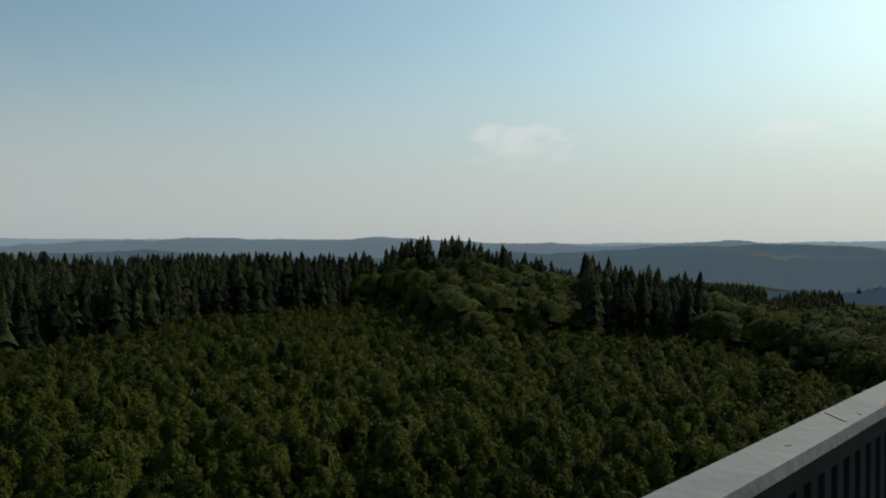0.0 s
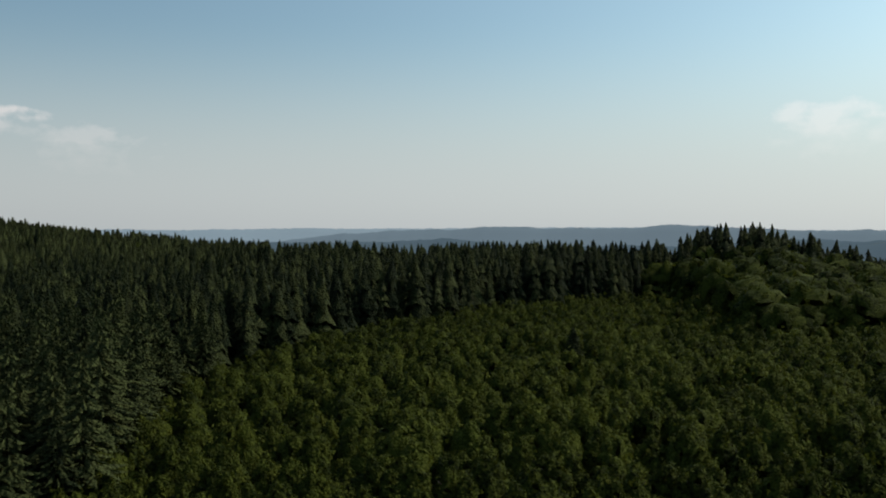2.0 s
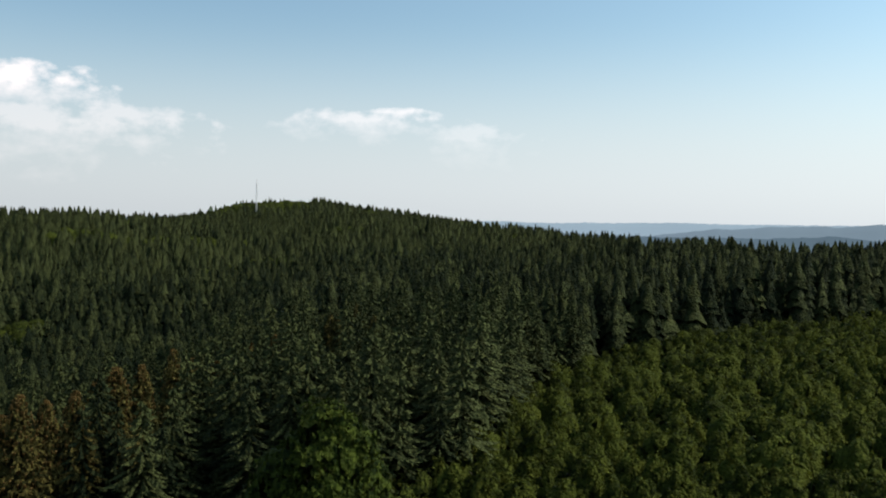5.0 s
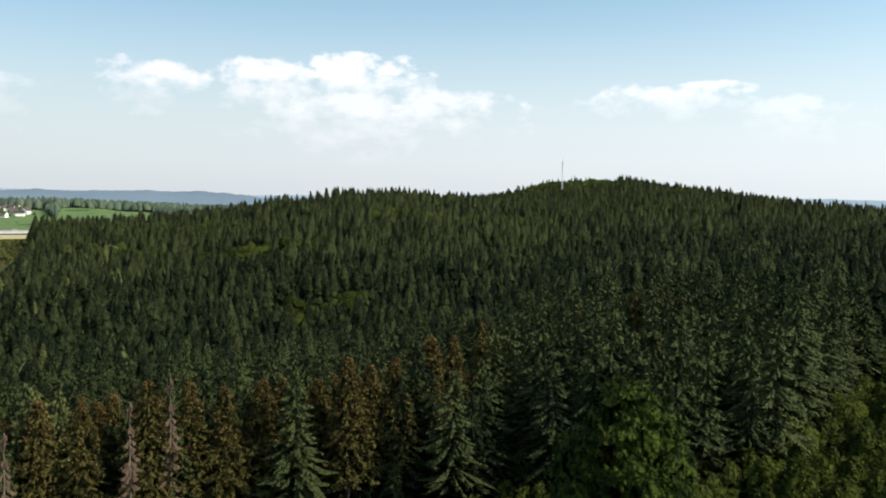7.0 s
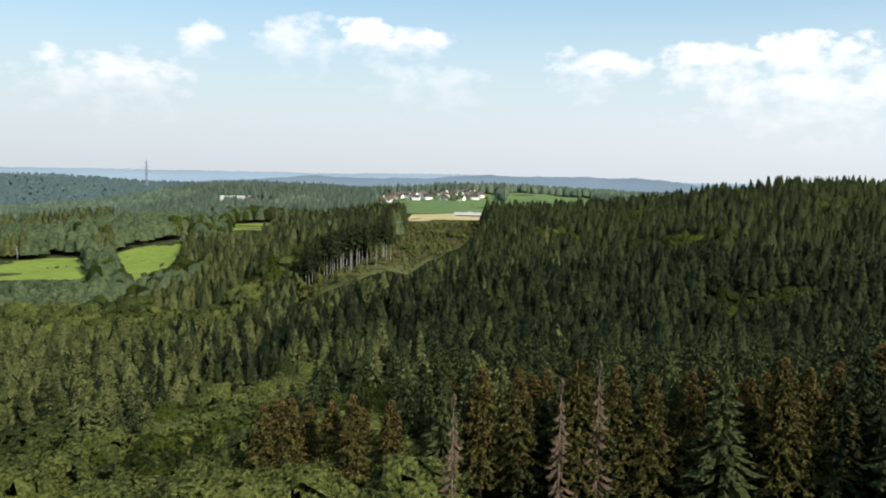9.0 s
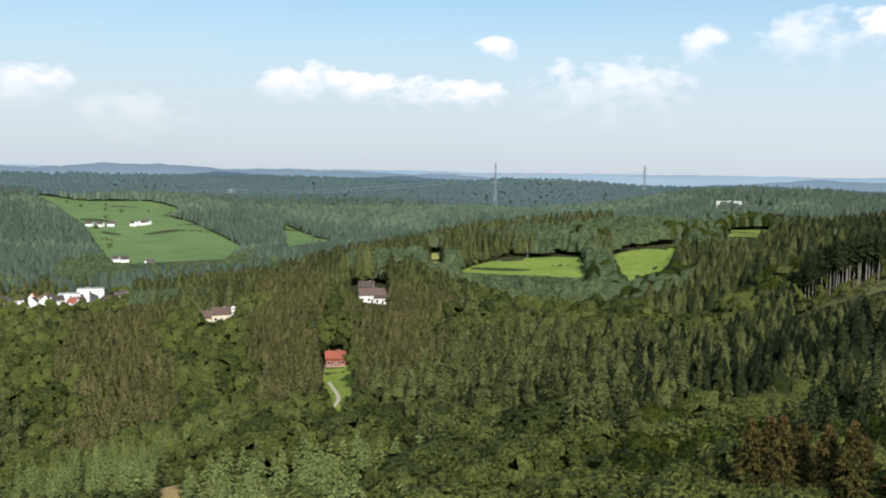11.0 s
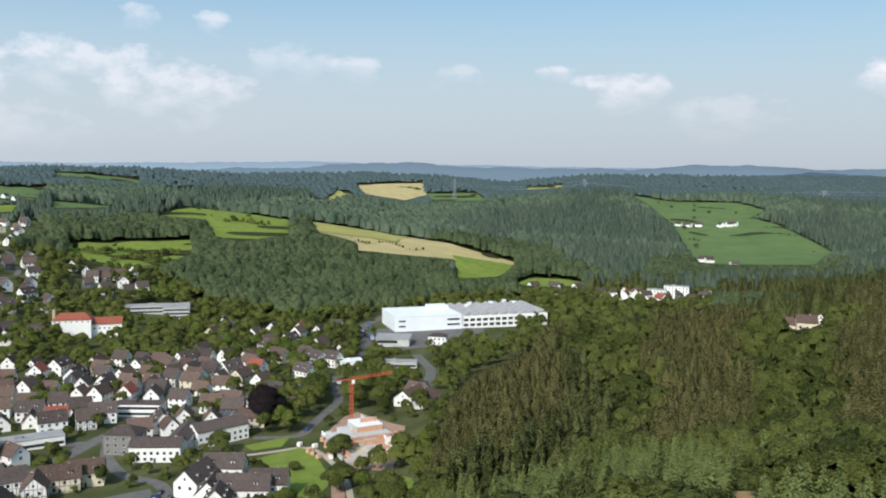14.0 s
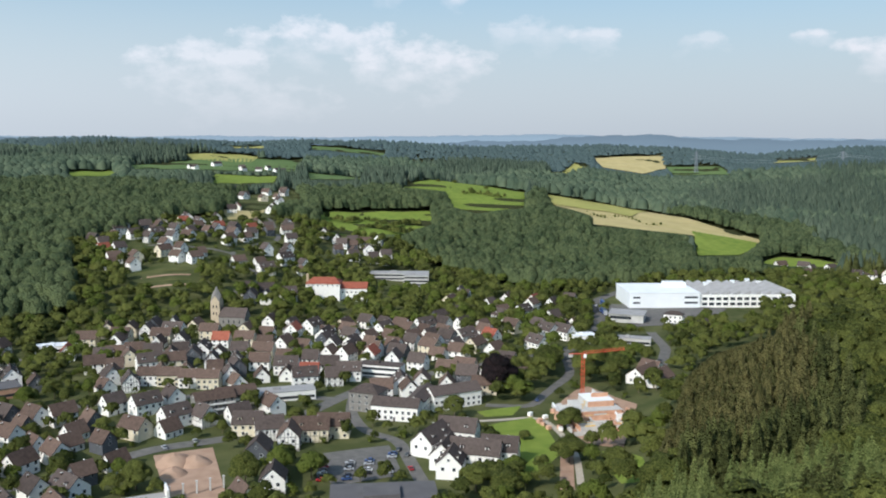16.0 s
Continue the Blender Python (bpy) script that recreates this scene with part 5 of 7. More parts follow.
yard("pavement", [(164.6, 395), (163.8, 398), (163.6, 340), (164.6, 335)], "soil", "worn sandy path through the lawn", 0.3)

# ---- landmarks ----
KEEP_OUT = []


def claim(az, r, radius):
    x, y = at(az, r)
    KEEP_OUT.append((float(x), float(y), radius))


def church(az, r):
    m = stand_at(az, r, -24)
    c = thing("church", "old rubble stone church with a pointed tower and slate nave", "church", m)
    part("tower", Shape().box(-3.4, -3.4, -3, 3.4, 3.4, 17).mesh("tower", "sandstone"), c, "warm rubble stone tower")
    s = Shape()
    for k in range(4):          # four gables
        a = Matrix.Rotation(k * math.pi / 2, 4, "Z")
        s.face([a @ Vector(p) for p in ((-3.4, -3.4, 17), (3.4, -3.4, 17), (0, -3.4, 21.5))])
    part("gable", s.mesh("gable", "sandstone"), c)
    s = Shape()
    for k in range(4):
        a = Matrix.Rotation(k * math.pi / 2, 4, "Z")
        tip = Vector((0, 0, 28))
        s.face([a @ Vector((-3.5, -3.5, 16.9)), a @ Vector((0, -3.6, 21.6)), tip]).face([a @ Vector((0, -3.6, 21.6)), a @ Vector((3.5, -3.5, 16.9)), tip])
    part("spire", s.mesh("spire", "grey_stone"), c, "grey slate rhombic spire")
    arch = Shape().box(-.45, -.06, 0, .45, .1, 1.9, 0)
    arch.box(-.28, -.06, 1.9, .28, .1, 2.3, 0)
    am = arch.mesh("belfry_window", "glass_dark")
    for z in (12.5, 7.5):
        for x in (-1.2, 1.2):
            part("belfry_window", am, c, place=pose(x, -3.42, z))
            part("belfry_window", am, c, place=pose(-3.42, x, z, 0, 0, -90))
            part("belfry_window", am, c, place=pose(3.42, x, z, 0, 0, 90))
    nave = part("nave", Shape().prism([(-5.5, -3), (5.5, -3), (5.5, 7), (0, 12.4), (-5.5, 7)], 3.4, 23, "x").mesh("nave", "grey_stone"), c, "grey stone nave")
    s = Shape()
    for k in (1, -1):
        s.prism([(k * 6, 6.6), (k * 6, 6.9), (0, 12.9), (0, 12.6)][::k], 3.4, 23.4, "x")
    part("nave_roof", s.mesh("nave_roof", "slate_roof"), c, "dark slate roof")
    for x in (7, 11, 15, 19):
        part("window", am, nave, place=pose(x, -5.52, 2.5))
    claim(az, r, 15)
    claim(az - 1.2, r, 15)


church(187.0, 648)


def big_hall():
    m = stand_at(180.2, 738, -8)
    h = thing("white_hall", "large white hall with orange tiled hipped roof", "building", m)
    part("wall", Shape().box(-14, -9, -3, 14, 9, 12.5).mesh("wall", "white_plaster"), h)
    s = Shape()
    a = [(-14.6, -9.6, 12.5), (14.6, -9.6, 12.5), (14.6, 9.6, 12.5), (-14.6, 9.6, 12.5)]
    p, q = (-9, 0, 17), (9, 0, 17)
    s.face([a[0], a[1], q, p]).face([a[1], a[2], q]).face([a[2], a[3], p, q]).face([a[3], a[0], p]).face(a[::-1])
    part("roof", s.mesh("roof", "red_roof"), h, "weathered orange tiled roof")
    part("chimney", Shape().box(-14.4, -3, -3, -12.6, -1, 20).mesh("chimney", "sandstone"), h, "tall pale chimney shaft")
    w = part("wing", Shape().box(14.02, -4, -3, 36, 9, 8).mesh("wing", "white_plaster"), h)
    s = Shape()
    for k in (1, -1):
        s.prism([(2.5 + k * 7.2, 7.8), (2.5 + k * 7.2, 8.1), (2.5, 12.6), (2.5, 12.3)][::k], 14.02, 36.5, "x")
    part("wing_roof", s.mesh("wing_roof", "red_roof"), w, "bright orange tiled roof")
    for x in np.linspace(-12, 12, 7):
        part("window", SMALL_WINDOW, h, place=pose(x, -9, 10.6))
    for x in np.linspace(16, 34, 6):
        part("window", WINDOW, w, place=pose(x, -4, 4))
    claim(180.2, 738, 18)
    claim(178.6, 745, 16)


big_hall()

block(stand_at(175.3, 815, -4), 54, 14, 2, "concrete", "flat_roof", "long flat-roofed concrete school on the slope", "school", "school_building", bands=True)
block(stand_at(174.2, 795, -4), 22, 12, 3, "concrete", "flat_roof", "stepped flat-roofed concrete school wing", "school", "school_building", bands=True)
claim(175.3, 812, 30)

# town hall: two white wings under dark roofs
gabled(stand_at(175.5, 432, -16), 24, 11, 7.4, 3.2, "white_plaster", "slate_roof", "white plastered school wing with dark shallow roof", "school", bays=8, name="school_building", chimney=False)
gabled(stand_at(171.8, 452, 28), 28, 12, 8.2, 3.4, "white_plaster", "slate_roof", "white plastered school wing with dark roof and yellow panels", "school", bays=9, name="school_building", chimney=False)
gabled(stand_at(173.9, 445, 74), 26, 10, 8.0, 2.6, "white_plaster", "slate_roof", "white linking school wing under a dark roof", "school", bays=7, name="school_building", chimney=False)
claim(175.5, 432, 15), claim(171.8, 452, 17), claim(173.9, 447, 14)
block(stand_at(177.4, 448, -25), 16, 13, 3, "grey_stone", "slate_roof", "grey stone villa with mansard roof and green ivy", "villa", "villa", bays=4, hip=3.5)
claim(177.4, 448, 13)
# courtyard of gabled houses beside the lawn
for k, (az, r, turn, length) in enumerate(((173.2, 385, 62, 20), (172.2, 368, 75, 17), (170.2, 367, -12, 22), (168.6, 371, -8, 16), (171.4, 396, -15, 18), (171.9, 356, 80, 12))):
    gabled(stand_at(az, r, turn), length, 10.5, 6.6, 5.2, "white_plaster", "slate_roof", "white gabled residential home with steep dark roof", "house", "residential home by the lawn", dormers=2, bays=4, name="residential_home")
    claim(az, r, 12)
# long white row
for k, az in enumerate((191.2, 190.0, 188.7, 187.6)):
    gabled(stand_at(az, 512 - 5 * k, -14), 12.2, 10, 6.2 + 0.5 * (k % 2), 3.6, "cream_plaster" if k % 2 else "white_plaster", "brown_roof", "terraced cream house with brown tiled roof", "house", "terraced row", bays=4, name="terraced_house")
    claim(az, 512 - 5 * k, 8)
# flats with balconies
for az, r in ((187.4, 452), (186.0, 458)):
    h = gabled(stand_at(az, r, 14), 20, 12, 8.2, 3.2, "grey_stone", "brown_roof", "brown apartment house with long white balconies", "apartments", bays=5, floors=3, name="apartment_house", chimney=False)
    for z in (2.7, 5.5):
        part("balcony", Shape().box(-9.5, -7.2, z, 9.5, -6.0, z + .15).box(-9.5, -7.3, z + .15, 9.5, -7.2, z + 1.05).mesh("balcony", "white_plaster"), h, "long white balcony")
    claim(az, r, 13)
# inn and houses between the car park and the main street
for az, r, turn, length, wall, roof, timber in ((183.9, 408, 6, 13, "white_plaster", "slate_roof", True), (182.6, 396, 84, 13, "white_plaster", "brown_roof", True), (181.2, 404, -4, 17, "cream_plaster", "brown_roof", True), (179.7, 408, -6, 15, "cream_plaster", "brown_roof", False), (183.7, 346, 84, 11, "white_plaster", "slate_roof", False), (185.2, 416, -12, 14, "cream_plaster", "slate_roof", False), (184.6, 380, 78, 12, "slate_cladding", "slate_roof", False)):
    gabled(stand_at(az, r, turn), length, 10, 6.2, 4.8, wall, roof, "half-timbered inn with a steep dark roof" if timber else "tall plastered house with a steep dark roof", "house", "houses by the car park", timber=timber, dormers=2 if length > 13 else 0, bays=4, name="house")
    claim(az, r, 8.5)
h = thing("ruined_wall", "long pale wall left standing beside the cleared plot", "wall", stand_at(193.0, 338, 4))
part("wall", Shape().box(-21, -.4, -2, 15, .4, 3.6).box(-21, -.4, 3.6, -8, .4, 5.0).box(15, -.4, -2, 16, 9, 6.5).mesh("wall", "white_plaster"), h)
part("low_roof", Shape().box(-21, .42, 3.0, 14.9, 7, 3.4).mesh("low_roof", "flat_roof"), h, "pale flat roof behind the wall")
claim(193.0, 340, 12)
# dark flat roof close below
h = thing("supermarket", "low supermarket with a wide dark flat roof", "shop", stand_at(176.4, 322, 2))
part("wall", Shape().box(-20, -12, -3, 20, 12, 5.2).mesh("wall", "concrete"), h)
part("roof", Shape().box(-20.5, -12.5, 5.2, 20.5, 12.5, 5.7).box(-8, -4, 5.7, 6, 6, 7.4).mesh("roof", "dark_flat_roof"), h, "dark grey felt roof")
claim(176.4, 322, 24)
# shops
block(stand_at(183.0, 470, 6), 34, 11, 1, "white_plaster", "flat_roof", "low white shop row with flat roof", "shop", "shop_row", bands=True, storey=4.5)
claim(183.0, 470, 19)
block(stand_at(176.5, 512, -20), 26, 10, 2, "white_plaster", "slate_roof", "white corner shop building with large windows", "shop", "shop_building", bands=True)
claim(176.5, 512, 14)
block(stand_at(200.5, 520, 8), 34, 16, 1, "brick_orange", "dark_flat_roof", "low red-walled hall with dark roof", "hall", "market_hall", bands=True, storey=5)
claim(200.5, 520, 20)
block(stand_at(196.5, 610, -6), 24, 10, 1, "white_plaster", "hall_white", "low white flat-roofed hall among trees", "hall", "low_hall", bands=True, storey=4)
claim(196.5, 610, 14)


# ---- factory in the valley ----
def factory():
    f = thing("factory", "large white factory with saw-tooth roofs", "factory", stand_at(158.2, 764, 16))
    hall = part("hall", Shape().box(-34, -16, -1, 25, 34, 12.6).mesh("hall", "hall_white"), f, "windowless white clad hall")
    part("roof_edge", Shape().box(-34.3, -16.3, 12.6, 25.3, 34.3, 13.1).mesh("roof_edge", "hall_white"), hall)
    for z in (4, 8.4):
        part("window_band", Shape().box(25.0, -14, z, 25.1, 8, z + 1.6).mesh("window_band", "glass_dark"), hall)
        part("window_band", Shape().box(12, -16.1, z, 23, -16.02, z + 1.6).mesh("window_band", "glass_dark"), hall)
        part("window_band", Shape().box(-31, -16.1, z, -25, -16.02, z + 1.4).mesh("window_band", "glass_dark"), hall)
    annex = part("annex", Shape().box(25.4, -14, -1, 106, 46, 11).mesh("annex", "white_plaster"), f, "lower white production hall")
    for k in range(9):
        x = 27 + k * 8.7
        part("saw_tooth", Shape().prism([(0, 0), (6.5, 0), (6.5, 3.0)], -13, 45, "x", 0).mesh("saw_tooth", "flat_roof"), annex, "grey saw-tooth roof bay", pose(x, 0, 11.02) @ Matrix.Rotation(0, 4, "Z") @ Matrix(((0, 1, 0, 0), (1, 0, 0, 0), (0, 0, 1, 0), (0, 0, 0, 1))))
    for fl in range(2):
        for k in range(13):
            part("window_band", Shape().box(27.5 + k * 5.9, -14.1, 2 + fl * 4.4, 31.7 + k * 5.9, -14.02, 4.4 + fl * 4.4).mesh("window_band", "glass_dark"), annex)
    top = part("roof_house", Shape().box(4, 14, 13.1, 22, 26, 16.6).mesh("roof_house", "hall_white"), f, "white rooftop plant room")
    for k, (x, y, z) in enumerate(((40, 20, 15), (48, 34, 14.5), (70, 38, 14), (84, 40, 15), (92, 34, 14))):
        part("vent", Shape().box(x, y, 11, x + 3, y + 3, z).box(x - .4, y - .4, z, x + 3.4, y + 3.4, z + .6).mesh("vent", "hall_white"), f, "white roof ventilator")


factory()
h = thing("warehouse", "low warehouse with pale flat roof and open front", "warehouse", stand_at(160.5, 690, -6))
part("wall", Shape().box(-13, -10, -1, 13, 10, 6).mesh("wall", "concrete"), h)
part("roof", Shape().box(-13.8, -10.8, 6, 13.8, 10.8, 6.8).mesh("roof", "flat_roof"), h)
# no opening cut: a dark sheet paints the gate's shaded inside
part("gate_opening", Shape().box(-12, -10.1, 2.8, 4, -10.02, 5).mesh("gate_opening", "glass_dark"), h)
block(stand_at(157.6, 690, -10), 14, 9, 2, "white_plaster", "slate_roof", "white factory office with dark roof", "office", "office", bays=4, hip=2.5)
block(stand_at(160.2, 610, -4), 26, 9, 1, "concrete", "flat_roof", "low workshop with pale flat roof", "workshop", "workshop", bands=True, storey=4)
block(stand_at(163.3, 608, 15), 16, 12, 1, "white_plaster", "hall_white", "small white hall beside the road", "hall", "low_hall", bands=True, storey=5)
# brown-roofed group at the foot of the wood
for az, r, turn, length in ((159.3, 512, 62, 22), (158.5, 500, 60, 18), (158.9, 524, -30, 12)):
    gabled(stand_at(az, r, turn), length, 12, 4.2, 4.6, "white_plaster", "brown_roof", "low house with a large brown roof below the wood", "house", bays=4, floors=1, name="house")
gabled(stand_at(155.9, 655, 60), 13, 9, 6, 4.5, "white_plaster", "slate_roof", "white gabled house beside the factory", "house", name="house")
# valley flats
block(stand_at(142.4, 985, -4), 26, 12, 4, "white_plaster", "flat_roof", "white flat-roofed apartment block in the valley", "apartments", "apartment_block", bays=7)
block(stand_at(143.6, 975, -4), 20, 12, 3, "white_plaster", "flat_roof", "white flat-roofed apartment block in the valley", "apartments", "apartment_block", bays=6)


# ---- building site with crane ----
def site():
    s = thing("building_shell", "unfinished building shell of concrete slabs and orange brick", "building site", stand_at(162.0, 436, 22))
    part("slab", Shape().box(-18, -20, 0.3, 16, 24, 0.9).mesh("slab", "concrete"), s)
    part("slab", Shape().box(-10, 2, 3.6, 12, 22, 4.0).mesh("slab", "concrete"), s)
    part("slab", Shape().box(-4, 8, 6.8, 10, 22, 7.2).mesh("slab", "hall_white"), s)
    rng = np.random.RandomState(4)
    for k, (x0, y0, x1, y1, z0, z1) in enumerate((
            (-18, -20, 16, -19.6, .9, 3.4), (-18, -19.6, -17.6, 2, .9, 3.2), (15.6, -19.6, 16, 6, .9, 3.6), (-8, -19.6, -7.6, -4, .9, 3.0), (2, -19.6, 2.4, -6, .9, 3.2), (9, -19.6, 9.4, -8, .9, 3.0),
            (-17.6, -12, 15.6, -11.6, .9, 2.6), (-17.6, -4, 15.6, -3.6, .9, 3.4), (-10, 2, 12, 2.4, .9, 3.6), (-10, 2.4, -9.6, 22, .9, 3.6), (11.6, 2.4, 12, 22, .9, 3.6), (-4, 8, 10, 8.4, 4, 6.8), (-4, 8.4, -3.6, 22, 4, 6.8), (9.6, 8.4, 10, 22, 4, 6.8), (0, 14, 9, 14.4, 7.2, 9.4), (3, 14.4, 3.4, 21, 7.2, 9.6))):
        part("masonry", Shape().box(x0, y0, z0, x1, y1, z1).mesh("masonry", "brick_orange" if k % 3 else "concrete"), s)
    for k in range(26):
        x, y, lng = rng.uniform(-24, 14), rng.uniform(-24, 24), rng.uniform(3, 9)
        across = rng.rand() < .5
        z0 = 0.9 if -18 < x < 8 and -20 < y < 1 else 0.3
        part("masonry", Shape().box(x, y, z0, x + (lng if across else .35), y + (.35 if across else lng), z0 + rng.uniform(.8, 3.0)).mesh("masonry", ("brick_orange", "concrete", "hall_white")[k % 3]), s)
    for k in range(12):
        x, y = rng.uniform(-8, 8), rng.uniform(4, 20)
        part("prop", Shape().box(x, y, 4.0, x + .25, y + .25, 6.8).box(x - 1, y, 6.4, x + 1.2, y + .2, 6.6).mesh("prop", "formwork"), s, "yellow shoring prop")
    for k in range(16):
        x, y = rng.uniform(-18, 12), rng.uniform(-19, 0)
        part("formwork", Shape().box(x, y, .92, x + 4, y + 1.6, 1.5 + rng.rand()).mesh("formwork", "formwork"), s, "yellow timber formwork")
    for k in range(14):
        x, y = rng.uniform(-34, -20), rng.uniform(-14, 16)
        b = thing("brick_pallet", "shrink-wrapped pallet of orange bricks", "pallet", stand_at(162.0, 436, 22) @ pose(x, y, 0.3, 0, 0, rng.uniform(0, 90)), "brick pallets")
        part("load", Shape().box(-1.2, -.9, .15, 1.2, .9, 1.3 + rng.rand()).mesh("load", "brick_orange" if k % 3 else "white_plaster"), b)
        part("base", Shape().box(-1.3, -1, 0, 1.3, 1, .15).mesh("base", "formwork"), b)

    c = thing("tower_crane", "red tower crane over the building site", "crane", stand_at(163.25, 470, 0))
    s = Shape()
    H, w = 25.0, 0.85
    for x, y in ((-w, -w), (w, -w), (w, w), (-w, w)):
        s.bar((x, y, 0), (x, y, H), 0.28)
    for k in range(11):
        z = k * H / 11
        z2 = z + H / 11
        for (a, b) in (((-w, -w), (w, -w)), ((w, -w), (w, w)), ((w, w), (-w, w)), ((-w, w), (-w, -w))):
            s.bar((*a, z), (*b, z2), 0.16)
            s.bar((*a, z2), (*b, z2), 0.16)
    part("mast", s.mesh("mast", "crane_red"), c)
    part("base", Shape().box(-2.2, -2.2, 0, 2.2, 2.2, .8).mesh("base", "concrete"), c, "concrete ballast base")
    s = Shape()
    for k in range(10):
        x, x2 = 1 + k * 2.4, 3.4 + k * 2.4
        s.bar((x, -.6, H), (x2, -.6, H), .2).bar((x, .6, H), (x2, .6, H), .2).bar((x, 0, H + 1.2), (x2, 0, H + 1.2), .2)
        s.bar((x, -.6, H), (x2, 0, H + 1.2), .12).bar((x, .6, H), (x2, 0, H + 1.2), .12)
    j = part("jib", s.mesh("jib", "crane_red"), c, "", pose(0, 0, 0, 0, -3, 20))
    part("counter_jib", Shape().box(-8, -.6, H, -1, .6, H + .3).mesh("counter_jib", "crane_red"), c, "", pose(0, 0, 0, 0, 0, 20))
    part("counterweight", Shape().box(-8, -.7, H - 1.6, -6, .7, H).mesh("counterweight", "concrete"), c, "", pose(0, 0, 0, 0, 0, 20))
    part("cab", Shape().box(.2, -1.9, H - 1.8, 1.8, -.7, H).mesh("cab", "hall_white"), c, "white crane cab")


site()
claim(162.2, 438, 34)


# spoil heaps on the cleared plot
def heap(az, r, rad, tall, seed):
    rng = np.random.RandomState(seed)
    n, m = 14, 6
    v = [(0, 0, tall)]
    for k in range(1, m + 1):
        q = k / m
        for s in range(n):
            a = s * 6.2832 / n
            v.append((rad * q * math.cos(a) * rng.uniform(.9, 1.1), rad * q * math.sin(a) * rng.uniform(.85, 1.1), max(-0.4, tall * (1 - q ** 1.4) * rng.uniform(.85, 1.1)) if k < m else -0.4))
    f = [(0, 1 + s, 1 + (s + 1) % n) for s in range(n)]
    for k in range(m - 1):
        for s in range(n):
            a, b = 1 + k * n + s, 1 + k * n + (s + 1) % n
            f += [(a, a + n, b + n), (a, b + n, b)]
    ob = new("spoil_heap", raw_mesh("spoil_heap", v, f, ["soil"], True))
    ob.matrix_basis = stand_at(az, r, lift=0.15)
    tagged(ob, "heap of reddish-brown excavated soil", "heap", "spoil heaps")


heap(189.9, 385, 8.5, 4.6, 1), heap(188.6, 382, 7, 3.8, 2), heap(190.0, 372, 6, 3.2, 3)
claim(189, 370, 26)
for k in range(5):
    b = thing("concrete_pillar", "pale freestanding concrete pillar on the cleared plot", "pillar", stand_at(190.3 - k * 0.85, 346 + k * 1.5), "pillars of the cleared plot")
    part("shaft", Shape().box(-.35, -.35, 0, .35, .35, 5.0).box(-.5, -.5, 5.0, .5, .5, 5.4).mesh("shaft", "concrete"), b)

# ---- houses of the town ----
PROTOS = []


def proto(weight, *args, **kw):
    PROTOS.append((weight, args, kw, []))


#            length depth eaves rise
proto(3, 11, 9, 5.6, 4.8, "white_plaster", "slate_roof", "white plastered house with dark slate gable roof")
proto(3, 12, 9, 5.8, 4.6, "white_plaster", "brown_roof", "white plastered house with brown tiled gable roof")
proto(2, 10, 9, 5.6, 5.0, "white_plaster", "slate_roof", "white half-timbered house with slate roof", timber=True)
proto(0.8, 12, 9.5, 5.6, 5.0, "slate_cladding", "slate_roof", "slate-clad old house with dark roof")
proto(2, 14, 10, 6.2, 4.6, "white_plaster", "slate_roof", "broad white house with dormers in its dark roof", dormers=2, bays=4)
proto(1.5, 13, 9.5, 5.8, 4.4, "cream_plaster", "brown_roof", "cream plastered house with brown tiled roof")
proto(0.7, 11, 9, 5.4, 4.6, "white_plaster", "red_roof", "white house with bright red tiled roof")
proto(2, 10, 8.5, 3.4, 4.8, "white_plaster", "brown_roof", "small white house with steep brown roof", floors=1, bays=3)
proto(0.6, 9, 8, 5.4, 4.4, "slate_cladding", "brown_roof", "narrow dark-clad house with brown roof", bays=2)


def settle(seed, gap, az0, az1, r0, r1, count, group, region=None, turn=None):
    rng = np.random.RandomState(seed)
    aa = np.arange(az0, az1 + .6, 0.5)
    bx, by = at(np.concatenate([aa, aa]), np.concatenate([np.full(aa.shape, float(r0)), np.full(aa.shape, float(r1))]))
    spots = [(x, y) for x in np.arange(bx.min(), bx.max(), gap) for y in np.arange(by.min(), by.max(), gap)]
    rng.shuffle(spots)
    weights = np.array([p[0] for p in PROTOS])
    made = 0
    for x, y in spots:
        x, y = x + rng.uniform(-.22, .22) * gap, y + rng.uniform(-.22, .22) * gap
        az, r = (float(v) for v in polar(x, y))
        if made >= count or not (az0 < az < az1 and r0 < r < r1) or (region and not inside(region, np.array([az]), np.array([r]))[0]):
            continue
        if any(math.hypot(x - a, y - b) < q + 5 for a, b, q in KEEP_OUT) or any(inside(n, np.array([az]), np.array([r]), 6)[0] for n in YARDS):
            continue
        if any(np.hypot(rx - x, ry - y).min() < w / 2 + 6.0 for rx, ry, w in ROADS):
            continue
        k = rng.choice(len(PROTOS), p=weights / weights.sum())
        w, args, kw, done = PROTOS[k]
        a = (math.degrees(math.sin(x / 90) * 0.5 + math.sin(y / 70 + 1) * 0.5) if turn is None else turn) + rng.choice((0, 90)) + rng.normal(0, 6)
        m = pose(x, y, float(height(x, y)), 0, 0, 175 + a)
        if done:
            ob = tagged(copy_thing(done[0], m), group=group)
        else:
            ob = gabled(m, *args, group=group, **kw)
            done.append(ob)
        KEEP_OUT.append((x, y, 6.5))
        made += 1


settle(1, 13.5, 169, 194, 455, 640, 135, "houses of the old town")
settle(2, 14, 183, 203, 330, 470, 54, "houses of the lower town")
settle(3, 17, 193, 203, 470, 630, 16, "houses of the lower town")
settle(4, 18, 181.5, 194.6, 770, 960, 62, "houses of the upper quarter")
settle(5, 15, 175.6, 180.2, 862, 940, 14, "houses below the orchard")
settle(6, 16, 182.5, 185.5, 690, 730, 5, "houses by the churchyard")
